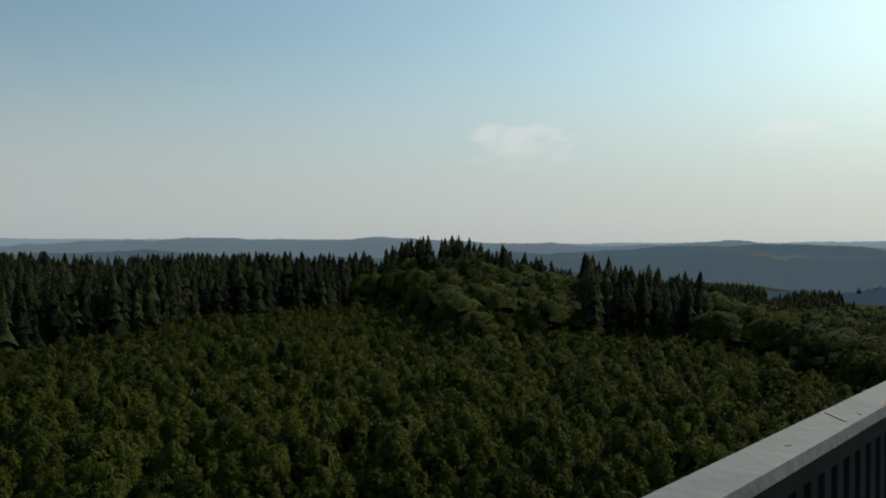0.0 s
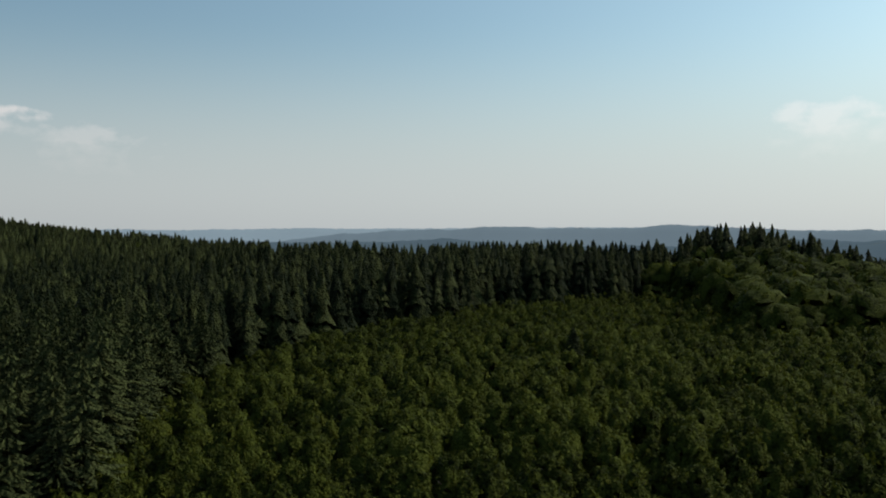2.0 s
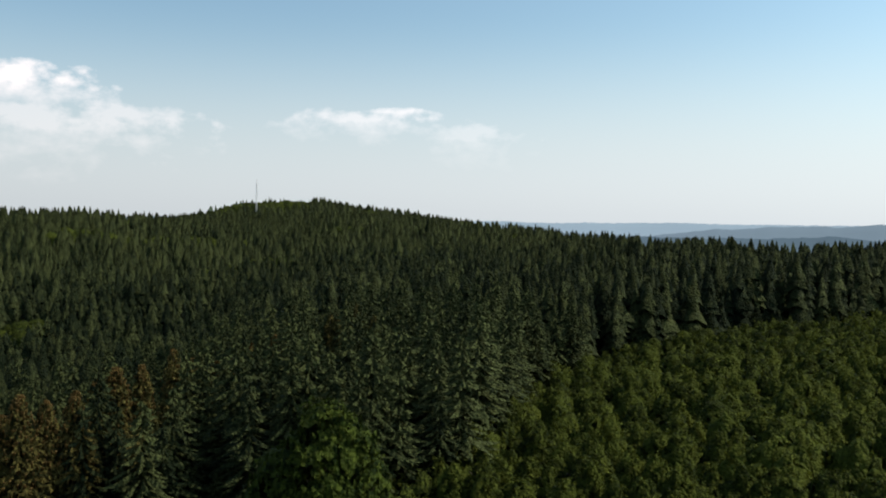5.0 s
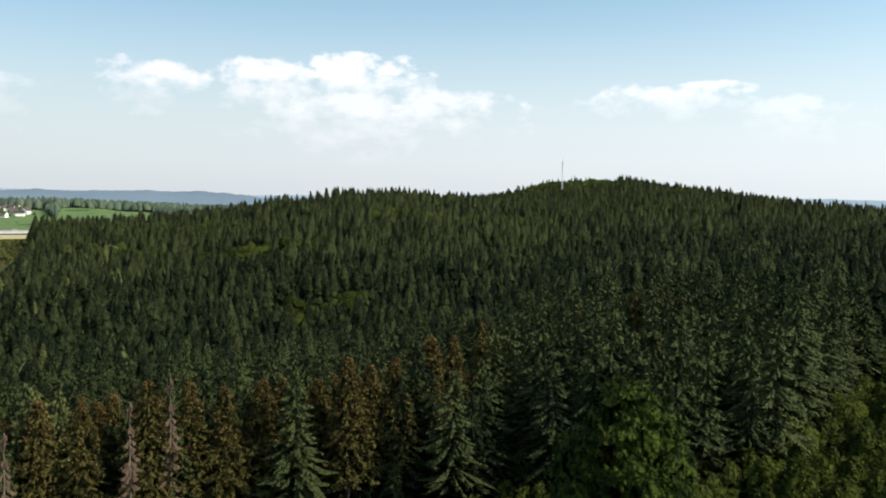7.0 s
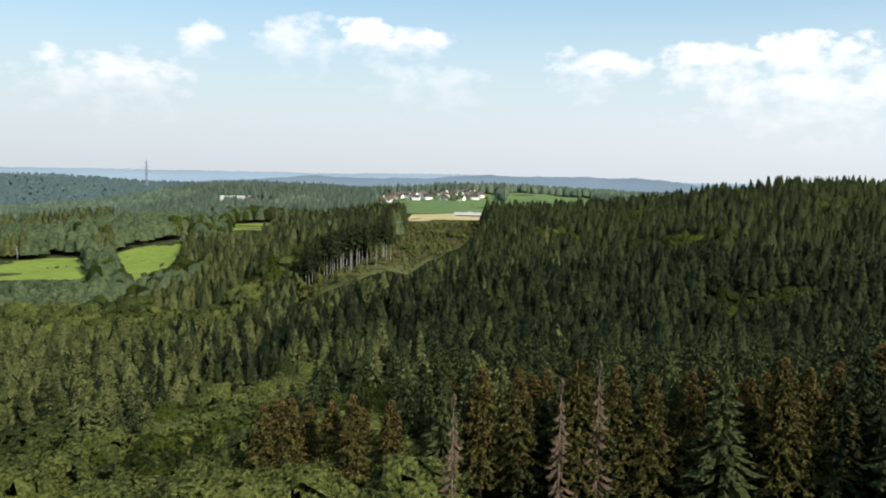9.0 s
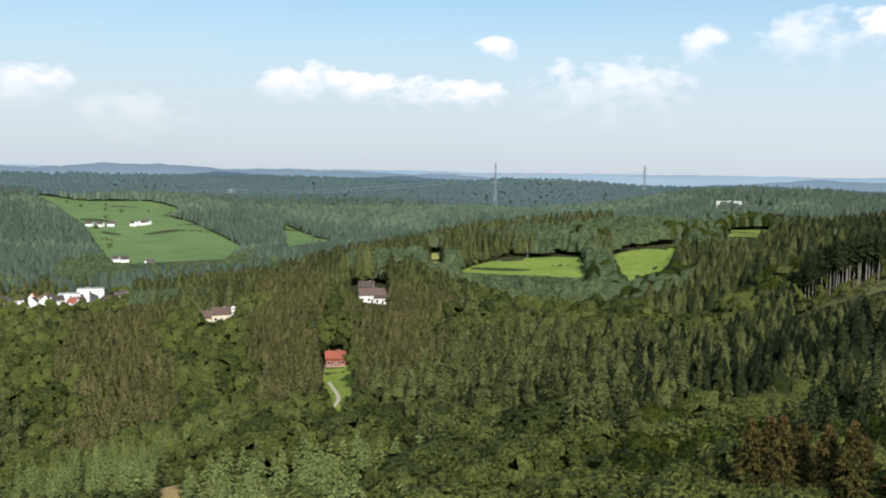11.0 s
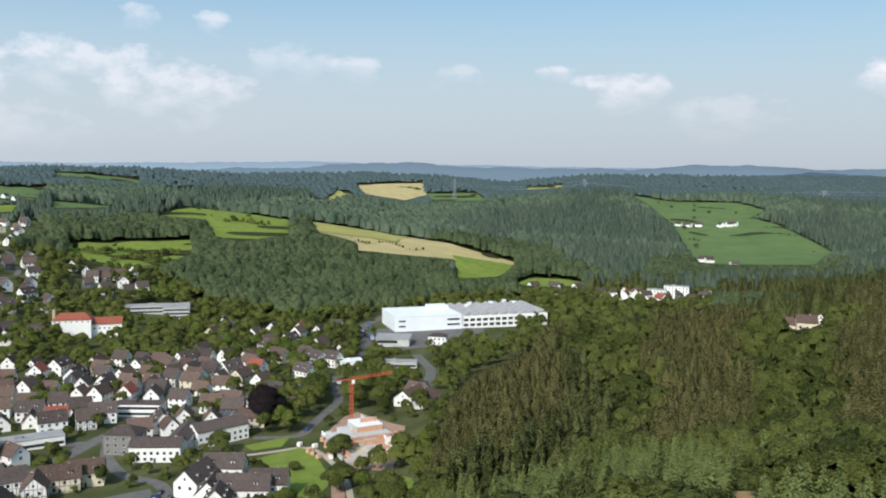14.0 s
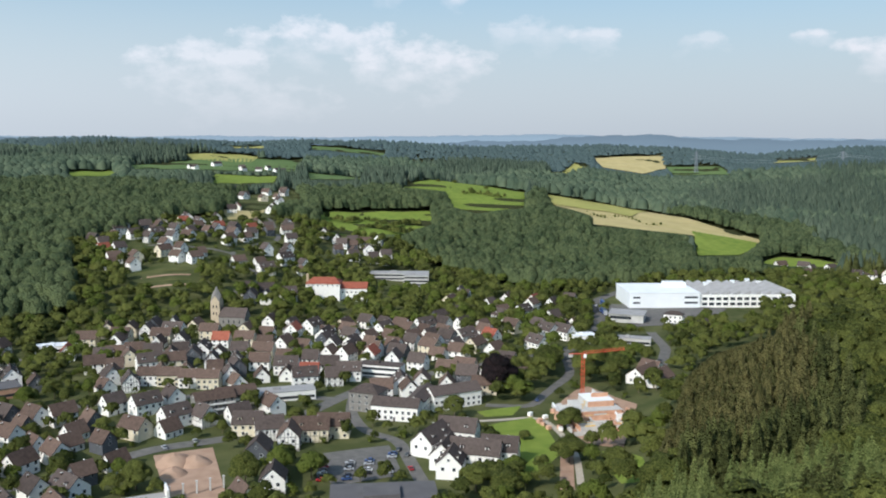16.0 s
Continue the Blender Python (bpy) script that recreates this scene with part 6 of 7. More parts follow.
settle(7, 17, 163.5, 173, 560, 770, 22, "houses along the valley road")
settle(8, 20, 140.5, 152, 940, 1010, 12, "houses in the valley")
settle(9, 22, 182.2, 186.5, 1060, 1330, 14, "houses of the hamlet")
settle(10, 18, 167.5, 172, 470, 560, 8, "houses of the old town")


# ---- lookout tower under the camera ----
def tower():
    head = 39.4
    base = pose(0, 0, 0, 0, 0, -head)          # local y runs along the seen railing, local -x looks out over it
    t = thing("lookout_tower", "open timber and steel lookout tower with plank deck", "tower", base)
    deck, top = 138.4, 139.5
    x0, x1, y0, y1 = -0.80, 4.4, -0.62, 5.4
    gz = float(height(0, 0))
    for x in (x0 + .2, x1 - .2):
        for y in (y0 + .2, y1 - .2):
            part("leg", Shape().box(x - .15, y - .15, gz - 1.5, x + .15, y + .15, deck - .3).mesh("leg", "timber"), t)
    s = Shape()
    n = 6
    for k in range(n):
        za, zb = gz + (deck - gz - .5) * k / n, gz + (deck - gz - .5) * (k + 1) / n
        for a, b in (((x0 + .2, y0 + .2), (x1 - .2, y0 + .2)), ((x1 - .2, y0 + .2), (x1 - .2, y1 - .2)), ((x1 - .2, y1 - .2), (x0 + .2, y1 - .2)), ((x0 + .2, y1 - .2), (x0 + .2, y0 + .2))):
            s.bar((*a, za), (*b, zb), .12).bar((*b, za), (*a, zb), .12).bar((*a, zb), (*b, zb), .16)
    part("bracing", s.mesh("bracing", "steel"), t)
    part("deck_frame", Shape().box(x0, y0, deck - .3, x1, y1, deck - .05).mesh("deck_frame", "timber"), t)
    d = part("deck", Shape().box(x0 + .02, y0 + .02, deck - .05, x1 - .02, y1 - .02, deck - .03).mesh("deck", "timber"), t)
    plank = Shape().box(0, y0, 0, .135, y1, .03).mesh("plank", "deck_plank")
    for k in range(int((x1 - x0) / .145)):
        part("plank", plank, d, place=pose(x0 + k * .145, 0, deck - .03))
    # railing: flat metal handrail, dark under-rail, dark balusters
    for side in range(4):
        along = "y" if side in (0, 2) else "x"
        c = (x0 + .0625, y0 + .06, x1 - .06, y1 - .06)[side]
        lo, hi = (y0, y1) if along == "y" else (x0 + .13, x1 - .13)

        def bar3(a0, a1, w, z0, z1):
            return (c - w, a0, z0, c + w, a1, z1) if along == "y" else (a0, c - w, z0, a1, c + w, z1)

        hand = Shape().box(*bar3(lo, hi, .0615, top - .035, top)).mesh("handrail", "rail_metal")
        rail = part("handrail", hand, t, "pale weathered metal handrail")
        part("under_rail", Shape().box(*bar3(lo, hi, .04, top - .10, top - .036)).mesh("under_rail", "rail_dark"), rail)
        part("bottom_rail", Shape().box(*bar3(lo, hi, .03, deck + .1, deck + .16)).mesh("bottom_rail", "rail_dark"), rail)
        m = Shape().box(-.012, -.03, deck + .16, .012, .03, top - .10).mesh("baluster", "rail_dark")
        k = lo + .06
        while k < hi and side < 2:
            part("baluster", m, rail, place=pose(c, k, 0) if along == "y" else pose(k, c, 0, 0, 0, 90))
            k += .12
        post = Shape().box(-.04, -.04, deck - .1, .04, .04, top - .13).mesh("post", "rail_dark")
        for k in np.linspace(lo + .1, hi - .1, 4):
            part("post", post, rail, place=pose(c, k, 0) if along == "y" else pose(k, c, 0))
        if side == 0:
            for (ya, xa), (yb, xb) in (((2.738, -.785), (2.633, -.70)), ((2.80, -.708), (2.77, -.695)), ((3.05, -.695), (2.95, -.685)), ((2.222, -.73), (2.236, -.722))):
                part("painted_mark", Shape().bar((xa, ya, top), (xb, yb, top), .006).mesh("painted_mark", "rail_mark"), rail, "faded red paint mark")


tower()


# ---- single trees ----
def trunk_mesh(name, material, top=0.8, girth=0.02, limbs=6, seed=0, spread=0.2, lean=0.0):
    """Unit tapered trunk with limbs."""
    rng = np.random.RandomState(seed)
    s = Shape()
    n, rings = 7, 5

    def tube(a, b, ra, rb):
        a, b = Vector(a), Vector(b)
        d = (b - a).normalized()
        u = d.orthogonal().normalized()
        w = d.cross(u)
        for k in range(n):
            c0, s0, c1, s1 = (math.cos(k * 6.2832 / n), math.sin(k * 6.2832 / n), math.cos((k + 1) * 6.2832 / n), math.sin((k + 1) * 6.2832 / n))
            s.face([a + (u * c0 + w * s0) * ra, a + (u * c1 + w * s1) * ra, b + (u * c1 + w * s1) * rb, b + (u * c0 + w * s0) * rb])

    for k in range(rings):
        z0, z1 = -0.03 + (top + .03) * k / rings, -0.03 + (top + .03) * (k + 1) / rings
        tube((lean * z0, 0, z0), (lean * z1, 0, z1), girth * (1 - .8 * k / rings), girth * (1 - .8 * (k + 1) / rings))
    for k in range(limbs):
        z, a = rng.uniform(.25, .7) * top / .8, rng.rand() * 6.3
        q = spread * rng.uniform(.6, 1.1)
        tube((0, 0, z), (q * math.cos(a), q * math.sin(a), z + q * rng.uniform(.5, 1.0)), girth * .45, girth * .12)
    return s.mesh(name, material)


BROAD_TRUNKS = [trunk_mesh("trunk", "bark", 0.75, 0.022, 7, k) for k in range(3)]
SPRUCE_TRUNK = trunk_mesh("trunk", "bark", 0.95, 0.014, 0)


def tree_at(name, label, place, tall, wide, trunk, crown, group, turn=0.0, category="tree"):
    x, y, z = place
    t = thing(name, label, category, pose(x, y, z, 0, 0, turn) @ Matrix.Diagonal((wide, wide, tall, 1)), group)
    part("trunk", trunk, t)
    part("crown", crown, t)
    return t


def mesh_of(shape, material):
    shape = turned_out(shape)
    return raw_mesh("crown", shape[0], shape[1], [material], normals=crown_normals(*shape, 0.25 if "needle" in material or "spruce" in material else 0.36))


rt = np.random.RandomState(77)
# the big sunlit beech at the edge of the plantation
gx, gy = (float(v) for v in at(49.7, 75))
big = lobed_shape(60, 0, 7500, rt, 0.42, 0.06, 0.02, cone=0.4, rough=0.25)
tree_at("beech_tree", "large sunlit beech with bright green layered foliage", (gx, gy, float(height(gx, gy))), 24.0, 14.0, trunk_mesh("trunk", "bark", .8, .03, 12, 5, .3), mesh_of(big, "beech_leaf"), "")

fine_spruces = [mesh_of(bough_shape(30, 10, rt, 0.155, 6, 0.44, 0.16, (0.03, 0.06), 0.6), m) for m in ("spruce_needle", "spruce_needle", "cone_spruce", "cone_spruce", "cone_spruce")]


def cone_clusters(n, rng, slim):
    """Hanging bunches of cones round the upper boughs of a unit spruce."""
    v, f = [], []
    for k in range(n):
        z = 1 - 0.4 * rng.rand() ** 1.3
        q = slim * ((1 - z) ** 0.62) * rng.uniform(0.55, 1.05) + 0.006
        a, w, drop = rng.rand() * 6.3, rng.uniform(.004, .009), rng.uniform(.012, .03)
        c, s = math.cos(a), math.sin(a)
        p = np.array((q * c, q * s, z - 0.02))
        i = len(v)
        v += [p + np.array((-s * w, c * w, 0)), p - np.array((-s * w, c * w, 0)), p + np.array((c * w, s * w, 0)), p - np.array((0, 0, drop))]
        f += [(i, i + 2, i + 3), (i + 2, i + 1, i + 3), (i + 1, i, i + 3)]
    return raw_mesh("cones", np.array(v), np.array(f), ["cone_brown"])


CONES = [cone_clusters(n, rt, 0.2) for n in (170, 260)]
count = 0
for row, shift in ((0, 0.0), (1, 0.6)):
    az = 45.5 + shift
    while az < 101:
        near = float(np.interp(az, (45, 52, 58, 64, 88, 101), (178, 165, 142, 112, 108, 104))) + row * 9 + rt.uniform(-5, 5)
        el = float(np.interp(az, (44, 48, 52.5, 55.5, 60, 65.5, 69, 72, 78, 82, 86, 89, 94, 101), (-5.7, -5.0, -5.8, -7.6, -7.6, -9.4, -10, -10.9, -10.9, -11.2, -10.5, -12.2, -12.8, -12.8)))
        x, y = (float(v) for v in at(az, near))
        z = float(height(x, y))
        tall = max(12.0, EYE + near * math.tan(radians(el)) - z - rt.uniform(0, 3.0) - row * 1.5)
        k = rt.choice(5, p=(.07, .07, .33, .33, .2)) if az > 55 else rt.randint(3)
        if not (48 < az < 51.4 and near < 100):
            ob = tree_at("spruce_tree", ("mature spruce with green drooping boughs", "mature spruce with green drooping boughs", "mature spruce hung with brown cones", "mature spruce hung with brown cones", "mature spruce with thin brownish boughs")[k], (x, y, z), tall, tall * rt.uniform(.85, 1.15), SPRUCE_TRUNK, fine_spruces[k], "spruces before the tower", rt.uniform(0, 360))
            if az > 52 and k > 1:
                tagged(part("cone_cluster", CONES[rt.randint(2)], ob), "bunches of orange-brown cones", kind="stuff")
        az += rt.uniform(1.2, 2.4) * 115 / near
# unseen low spruces, kept below the view, added to shade the front row
(pl, room), g = scatter(33, 5.2, 40, 100, 52, 108, lambda az, r, x, y: ~is_young(az, r) & (np.hypot(x - gx, y - gy) > 8), 12)
room = np.minimum(room, EYE - np.hypot(pl[:, 0], pl[:, 1]) * math.tan(radians(20.5)) - pl[:, 2])
ok = room > 3.5
wood("spruce_wood", (pl[ok], np.minimum(room[ok], 17.0)), g, spruce_mid, 19, "spruce_needle", "lower spruces crowding before the mature ones", 0.15, (1.1, 1.4))
p, g = scatter(34, 4.6, 36, 62, 84, 178, lambda az, r, x, y: ~is_young(az, r) & (np.hypot(x - gx, y - gy) > 10), 9)
wood("undergrowth", p, g, young_mid, 8.0, "young_leaf", "low broadleaf undergrowth below the spruces", 0.25, (1.0, 1.4))
dead_crown = mesh_of(bough_shape(34, 6, rt, 0.075, 0, 0.3, 0.6, (0.02, 0.045)), "dead_twig")
dead_trunk = trunk_mesh("trunk", "bark", 0.97, 0.008, 0, 3)
for az, r, el in ((81.4, 100, -12.2), (79.0, 104, -10.9), (88.4, 96, -13.4)):
    x, y = (float(v) for v in at(az, r))
    z = float(height(x, y))
    tall = EYE + r * math.tan(radians(el)) - z
    tree_at("dead_spruce", "dead grey spruce with bare twigs", (x, y, z), tall, tall, dead_trunk, dead_crown, "dead spruces")
for az, r, tall in ((10.3, 195, 13.5), (22.7, 262, 14), (21.5, 268, 12)):
    x, y = (float(v) for v in at(az, r))
    tree_at("spruce_tree", "single dark spruce among young broadleaf trees", (x, y, float(height(x, y))), tall, tall * 1.25, SPRUCE_TRUNK, fine_spruces[0], "spruces in the plantation")

# nearest young trees and slope trees, one by one
young_crowns = [mesh_of(lobed_shape(14, 0, 260, rt, 0.25, 0.02, 0.04, cone=0.85, rough=0.25), "young_leaf") for k in range(6)]
(pl, room), g = scatter(31, 3.9, -31, 44, 90, 112, lambda az, r, x, y: is_young(az, r), 8.5)
for x, y, z in pl:
    tall = g.uniform(6.5, 10.0)
    tree_at("young_tree", "young birch-like tree with light green leaves", (float(x), float(y), float(z)), tall, tall * g.uniform(.85, 1.15), BROAD_TRUNKS[g.randint(3)], young_crowns[g.randint(6)], "young trees of the plantation", g.uniform(0, 360))
slope_crowns = [mesh_of(lobed_shape(26, 0, 1100, rt, 0.38, 0.1, 0.03, rough=0.2), "broad_leaf") for k in range(6)]
(pl, room), g = scatter(32, 7.0, 90, 160, 86, 124, lambda az, r, x, y: ~open_land(az, r), 17)
for x, y, z in pl:
    tall = g.uniform(13, 19)
    tree_at("broadleaf_tree", "dense green broadleaf tree on the steep slope", (float(x), float(y), float(z)), tall, tall * g.uniform(.85, 1.15), BROAD_TRUNKS[g.randint(3)], slope_crowns[g.randint(6)], "trees on the slope below the tower", g.uniform(0, 360))

# ---- trees of the town ----
HX = np.array(KEEP_OUT)
RX, RY = np.concatenate([r[0] for r in ROADS]), np.concatenate([r[1] for r in ROADS])


def free_of_houses(az, r, x, y, extra=1.5):
    ok = np.ones(x.shape, bool)
    for a, b, q in KEEP_OUT:
        ok &= np.hypot(x - a, y - b) > q + extra
    ok &= np.min(np.hypot(x[:, None] - RX[None], y[:, None] - RY[None]), axis=1) > 5.0
    for name in YARDS:
        ok &= ~inside(name, az, r, 1.5)
    for a, b, q in ((178.9, 880, 26), (176.9, 880, 26), (141.8, 962, 30), (143.6, 957, 30), (145.4, 952, 30), (158.9, 770, 48), (157.0, 775, 40), (155.0, 790, 40), (153.2, 815, 38), (160.5, 690, 17), (160.2, 610, 14), (159.0, 510, 20), (142.9, 980, 22), (158.5, 735, 46), (155.5, 730, 40), (160.4, 655, 22), (159.5, 590, 18), (179.5, 715, 20), (175.0, 790, 30), (184.5, 660, 10)):
        cx, cy = at(a, b)
        ok &= np.hypot(x - cx, y - cy) > q
    return ok & inside("town", az, r, 5) & ~inside("cemetery", az, r)


outline("cemetery", (192.6, 778), (188.0, 780), (188.2, 712), (192.2, 712))


def greens(az, r):
    """The leafy quarters."""
    return ((az > 182) & (r > 635) & (r < 765)) | ((az > 192.5) & (r > 560)) | ((az > 165) & (az < 182) & (r > 625)) | ((az < 161.5) & (r < 450)) | ((az > 159.5) & (az < 167) & (r > 495) & (r < 740)) | ((az < 157) & (r > 540)) | ((az > 157) & (r > 800) & (az < 166)) | ((az > 166.2) & (az < 169.5) & (r > 455) & (r < 560)) | (r < 318)


p, g = scatter(41, 6.0, 139, 206, 278, 1010, lambda az, r, x, y: inside("town", az, r, 5), 60)
q, room = p
qa, qr = polar(q[:, 0], q[:, 1])
ok = free_of_houses(qa, qr, q[:, 0], q[:, 1], 0.3) & (g.rand(len(q)) < np.where(greens(qa, qr), 0.5, 0.45))
q, qa, qr = q[ok], qa[ok], qr[ok]
lush = greens(qa, qr)
free = np.full(len(q), 1e3)
pick = g.rand(len(q))
wood("garden_trees", (q[lush & (pick < .8)], free[lush & (pick < .8)]), g, broad_mid, 10.5, "broad_leaf", "leafy green trees between the houses", 0.28, (0.9, 1.3))
wood("garden_trees", (q[lush & (pick >= .8)], free[lush & (pick >= .8)]), g, broad_mid, 11, "light_leaf", "light green trees in the town", 0.28, (0.9, 1.3))
low = ~lush & (pick < 0.66)
mid_ones = low & (pick > 0.3)
low &= pick <= 0.3
wood("garden_trees", (q[mid_ones], free[mid_ones]), g, broad_mid, 8.0, "broad_leaf", "leafy green garden trees between roofs", 0.28, (1.0, 1.4))
wood("garden_shrubs", (q[low], free[low]), g, [clump_shape(40, rng0, 0.45, 0.0, 0.2, lumps=4) for k in range(5)], 4.2, "light_leaf", "green garden shrubs and hedges", 0.4, (1.0, 1.7))
tall_ones = np.where(~lush & (pick >= 0.66))[0]
town_crowns = [mesh_of(lobed_shape(10, 0, 150, rt, 0.4, 0.08, 0.05), m) for m in ("broad_leaf", "broad_leaf", "light_leaf", "broad_leaf")]
g.shuffle(tall_ones)
for i in tall_ones[:130]:
    tall = g.uniform(7, 13)
    tree_at("garden_tree", "rounded green garden tree beside houses", tuple(float(v) for v in q[i]), tall, tall * g.uniform(.9, 1.25), BROAD_TRUNKS[g.randint(3)], town_crowns[g.randint(4)], "garden trees of the town", g.uniform(0, 360))
for name, label, az, r, tall, wide, crown in (
        ("copper_beech", "tall dark copper beech in the park", 168.8, 478, 22, 24, "copper_leaf"), ("park_tree", "rounded green tree on the edge of the lawn", 163.95, 420, 11, 15, "broad_leaf"),
        ("park_tree", "broad green tree beside the sandy path", 164.0, 372, 12, 17, "broad_leaf"), ("park_tree", "rounded green tree by the small lawn", 160.9, 352, 11, 15, "broad_leaf"),
        ("park_tree", "low green tree on the lawn", 167.0, 400, 4.5, 7, "broad_leaf"), ("park_tree", "slender green tree by the building site", 160.0, 405, 13, 11, "broad_leaf"),
        ("park_tree", "green tree beside the residential home", 167.6, 357, 8, 11, "light_leaf"), ("park_tree", "green tree behind the supermarket", 170.2, 338, 12, 16, "broad_leaf"), ("park_tree", "green tree behind the supermarket", 168.2, 334, 11, 15, "broad_leaf"),
        ("park_tree", "tall dark green tree behind the crane", 165.6, 520, 18, 18, "broad_leaf"), ("park_tree", "tall green tree behind the crane", 162.6, 535, 15, 17, "broad_leaf"), ("park_tree", "tall green tree behind the site", 161.0, 520, 15, 17, "broad_leaf"),
        ("park_tree", "tall green tree by the clearing plot", 185.5, 352, 15, 14, "broad_leaf"), ("park_tree", "tall green tree by the cleared plot", 192.3, 360, 13, 14, "broad_leaf"), ("park_tree", "tall green tree beside the car park", 183.3, 360, 14, 13, "light_leaf")):
    x, y = (float(v) for v in at(az, r))
    tree_at(name, label, (x, y, float(height(x, y))), tall, wide * 1.15, BROAD_TRUNKS[0], mesh_of(lobed_shape(16, 1, 420, rt, 0.4, 0.05, 0.035, cone=0.35), crown), "park trees", rt.uniform(0, 360))
p, g = scatter(42, 60, 139, 175, 1320, 2150, lambda az, r, x, y: inside("hill_pasture_a", az, r, -20) | inside("hill_pasture_b", az, r, -20) | inside("knoll_pasture", az, r, -20), 8)
for x, y, z in p[0]:
    tall = g.uniform(6, 10)
    tree_at("field_tree", "single dark tree in the hillside pasture", (float(x), float(y), float(z)), tall, tall * 1.2, BROAD_TRUNKS[0], town_crowns[0], "field trees")
# hedges on the pastures below the knoll
for k, (a0, a1, r) in enumerate(((180, 174, 1045), (178, 173.5, 1000), (171.3, 168.5, 1300), (163.2, 158.6, 1196))):
    az = np.arange(min(a0, a1), max(a0, a1), 0.22)
    x, y = at(az, r + 12 * np.sin(az * 2.1 + k))
    wood("hedge", (np.stack([x, y, height(x, y)], -1), np.full(len(x), 1e3)), np.random.RandomState(k), broad_far, 7.5 if k < 3 else 3.6, "broad_leaf", "dark field hedge across the pasture", 0.35, (1.0, 1.6))
# churchyard terraces
for k, r in enumerate((716, 728, 740, 752, 764)):
    ribbon("terrace_path", [(188.4 + k * .05, r), (190.4, r + 3), (192.3, r)], 3.2, "soil" if k % 2 else "rough_grass", "brown terrace path of the hillside cemetery", 0.3, "path")

# ---- houses in the woods ----
gabled(stand_at(127.5, 388, 4), 8.6, 7, 3.8, 2.4, "red_wood", "red_roof", "red wooden cabin with red tiled roof above a meadow", "cabin", name="cabin", bays=3, floors=1, skirt=1.0)
b = thing("cabin_balcony", "pale railed timber balcony before the red cabin", "balcony", stand_at(127.5, 383.4, 4))
part("platform", Shape().box(-4.4, -.8, 1.0, 4.4, .8, 1.2).mesh("platform", "sandstone"), b)
for k in range(6):
    part("post", Shape().box(-.08, -.08, -1.5, .08, .08, 2.1).mesh("post", "sandstone"), b, place=pose(-4.3 + k * 1.72, -.7, 0))
part("rail", Shape().box(-4.4, -.76, 2.1, 4.4, -.64, 2.22).mesh("rail", "sandstone"), b)
r0 = thing("rock_outcrop", "bare reddish bank above the cabin", "bank", stand_at(127.6, 404, 0))
part("bank", Shape().prism([(-4, -3), (4, -3), (3, 4.5), (-2, 2.5)], -8, 8, "x").mesh("bank", "soil"), r0)
gabled(stand_at(125.2, 486, 6), 14, 9, 4.2, 3.0, "white_plaster", "brown_roof", "white country house with pale brown roof in the wood", "house", name="country_house", bays=4)
gabled(stand_at(124.5, 484, 6), 9, 7, 3.4, 2.2, "white_plaster", "brown_roof", "white side wing of the country house", "house", name="country_house", bays=3, floors=1)
gabled(stand_at(125.5, 522, -10), 9, 7, 4.2, 3.0, "timber", "slate_roof", "dark timbered house behind the country house", "house", name="country_house", bays=3)
for az, r, turn, wall in ((134.75, 492, 10, "cream_plaster"), (133.8, 500, 75, "white_plaster"), (135.6, 496, -10, "cream_plaster"), (131.6, 505, 30, "white_plaster")):
    gabled(stand_at(az, r, turn, lift=2.0), 10, 8, 4.2, 3.2, wall, "brown_roof", "pale villa with brown roof among hilltop trees", "villa", name="villa", bays=3, floors=1)
c = thing("chapel", "small white chapel with dark roof in far woods", "chapel", stand_at(156.3, 1900, 20))
part("wall", Shape().prism([(-6, -3), (6, -3), (6, 9), (0, 15), (-6, 9)], -10, 10, "x").mesh("wall", "white_plaster"), c)
part("roof", Shape().prism([(-7, 8), (0, 15.2), (7, 8), (7, 8.5), (0, 15.8), (-7, 8.5)], -10.5, 10.5, "x").mesh("roof", "slate_roof"), c)
part("turret", Shape().box(-12, -3, -3, -7, 3, 18).mesh("turret", "white_plaster"), c)

FAR_WALL = Shape().prism([(-4.5, -3), (4.5, -3), (4.5, 5.4), (0, 9.4), (-4.5, 5.4)], -6, 6, "x").mesh("wall", "white_plaster")
fr = Shape()
for k in (1, -1):
    fr.prism([(k * 5, 5.0), (k * 5, 5.3), (0, 9.8), (0, 9.5)][::k], -6.4, 6.4, "x")
FAR_ROOFS = [fr.mesh("roof", m) for m in ("slate_roof", "brown_roof", "red_roof")]


def far_house(az, r, turn, group, label="white village house with gabled roof", kind=0):
    h = thing("village_house", label, "house", stand_at(az, r, turn), group)
    part("wall", FAR_WALL, h)
    part("roof", FAR_ROOFS[kind], h)
    if r < 1500:
        for x in (-3.5, 0, 3.5):
            part("window", WINDOW, h, place=pose(x, -4.5, 3.2))


rv = np.random.RandomState(5)
for k in range(46):
    far_house(rv.uniform(87.0, 93.6), 1470 + rv.uniform(0, 175), rv.uniform(-60, 60), "houses of the plateau village", kind=rv.choice((0, 0, 1)))
p, g = scatter(15, 15.0, 86.6, 94.0, 1450, 1655, lambda az, r, x, y: stand(x, y, 0.35) > 0.1, 9)
wood("garden_trees", (p[0], np.full(len(p[0]), 1e3)), g, broad_far, 9, "hill_leaf_haze", "green garden trees of the plateau village", 0.3, (1.0, 1.5))
for k in range(16):
    far_house(rv.uniform(100.6, 103.4), 1760 + rv.uniform(0, 90), rv.uniform(-60, 60), "houses of the ridge village", "pale house of a far ridge village", kind=rv.choice((0, 1, 2)))
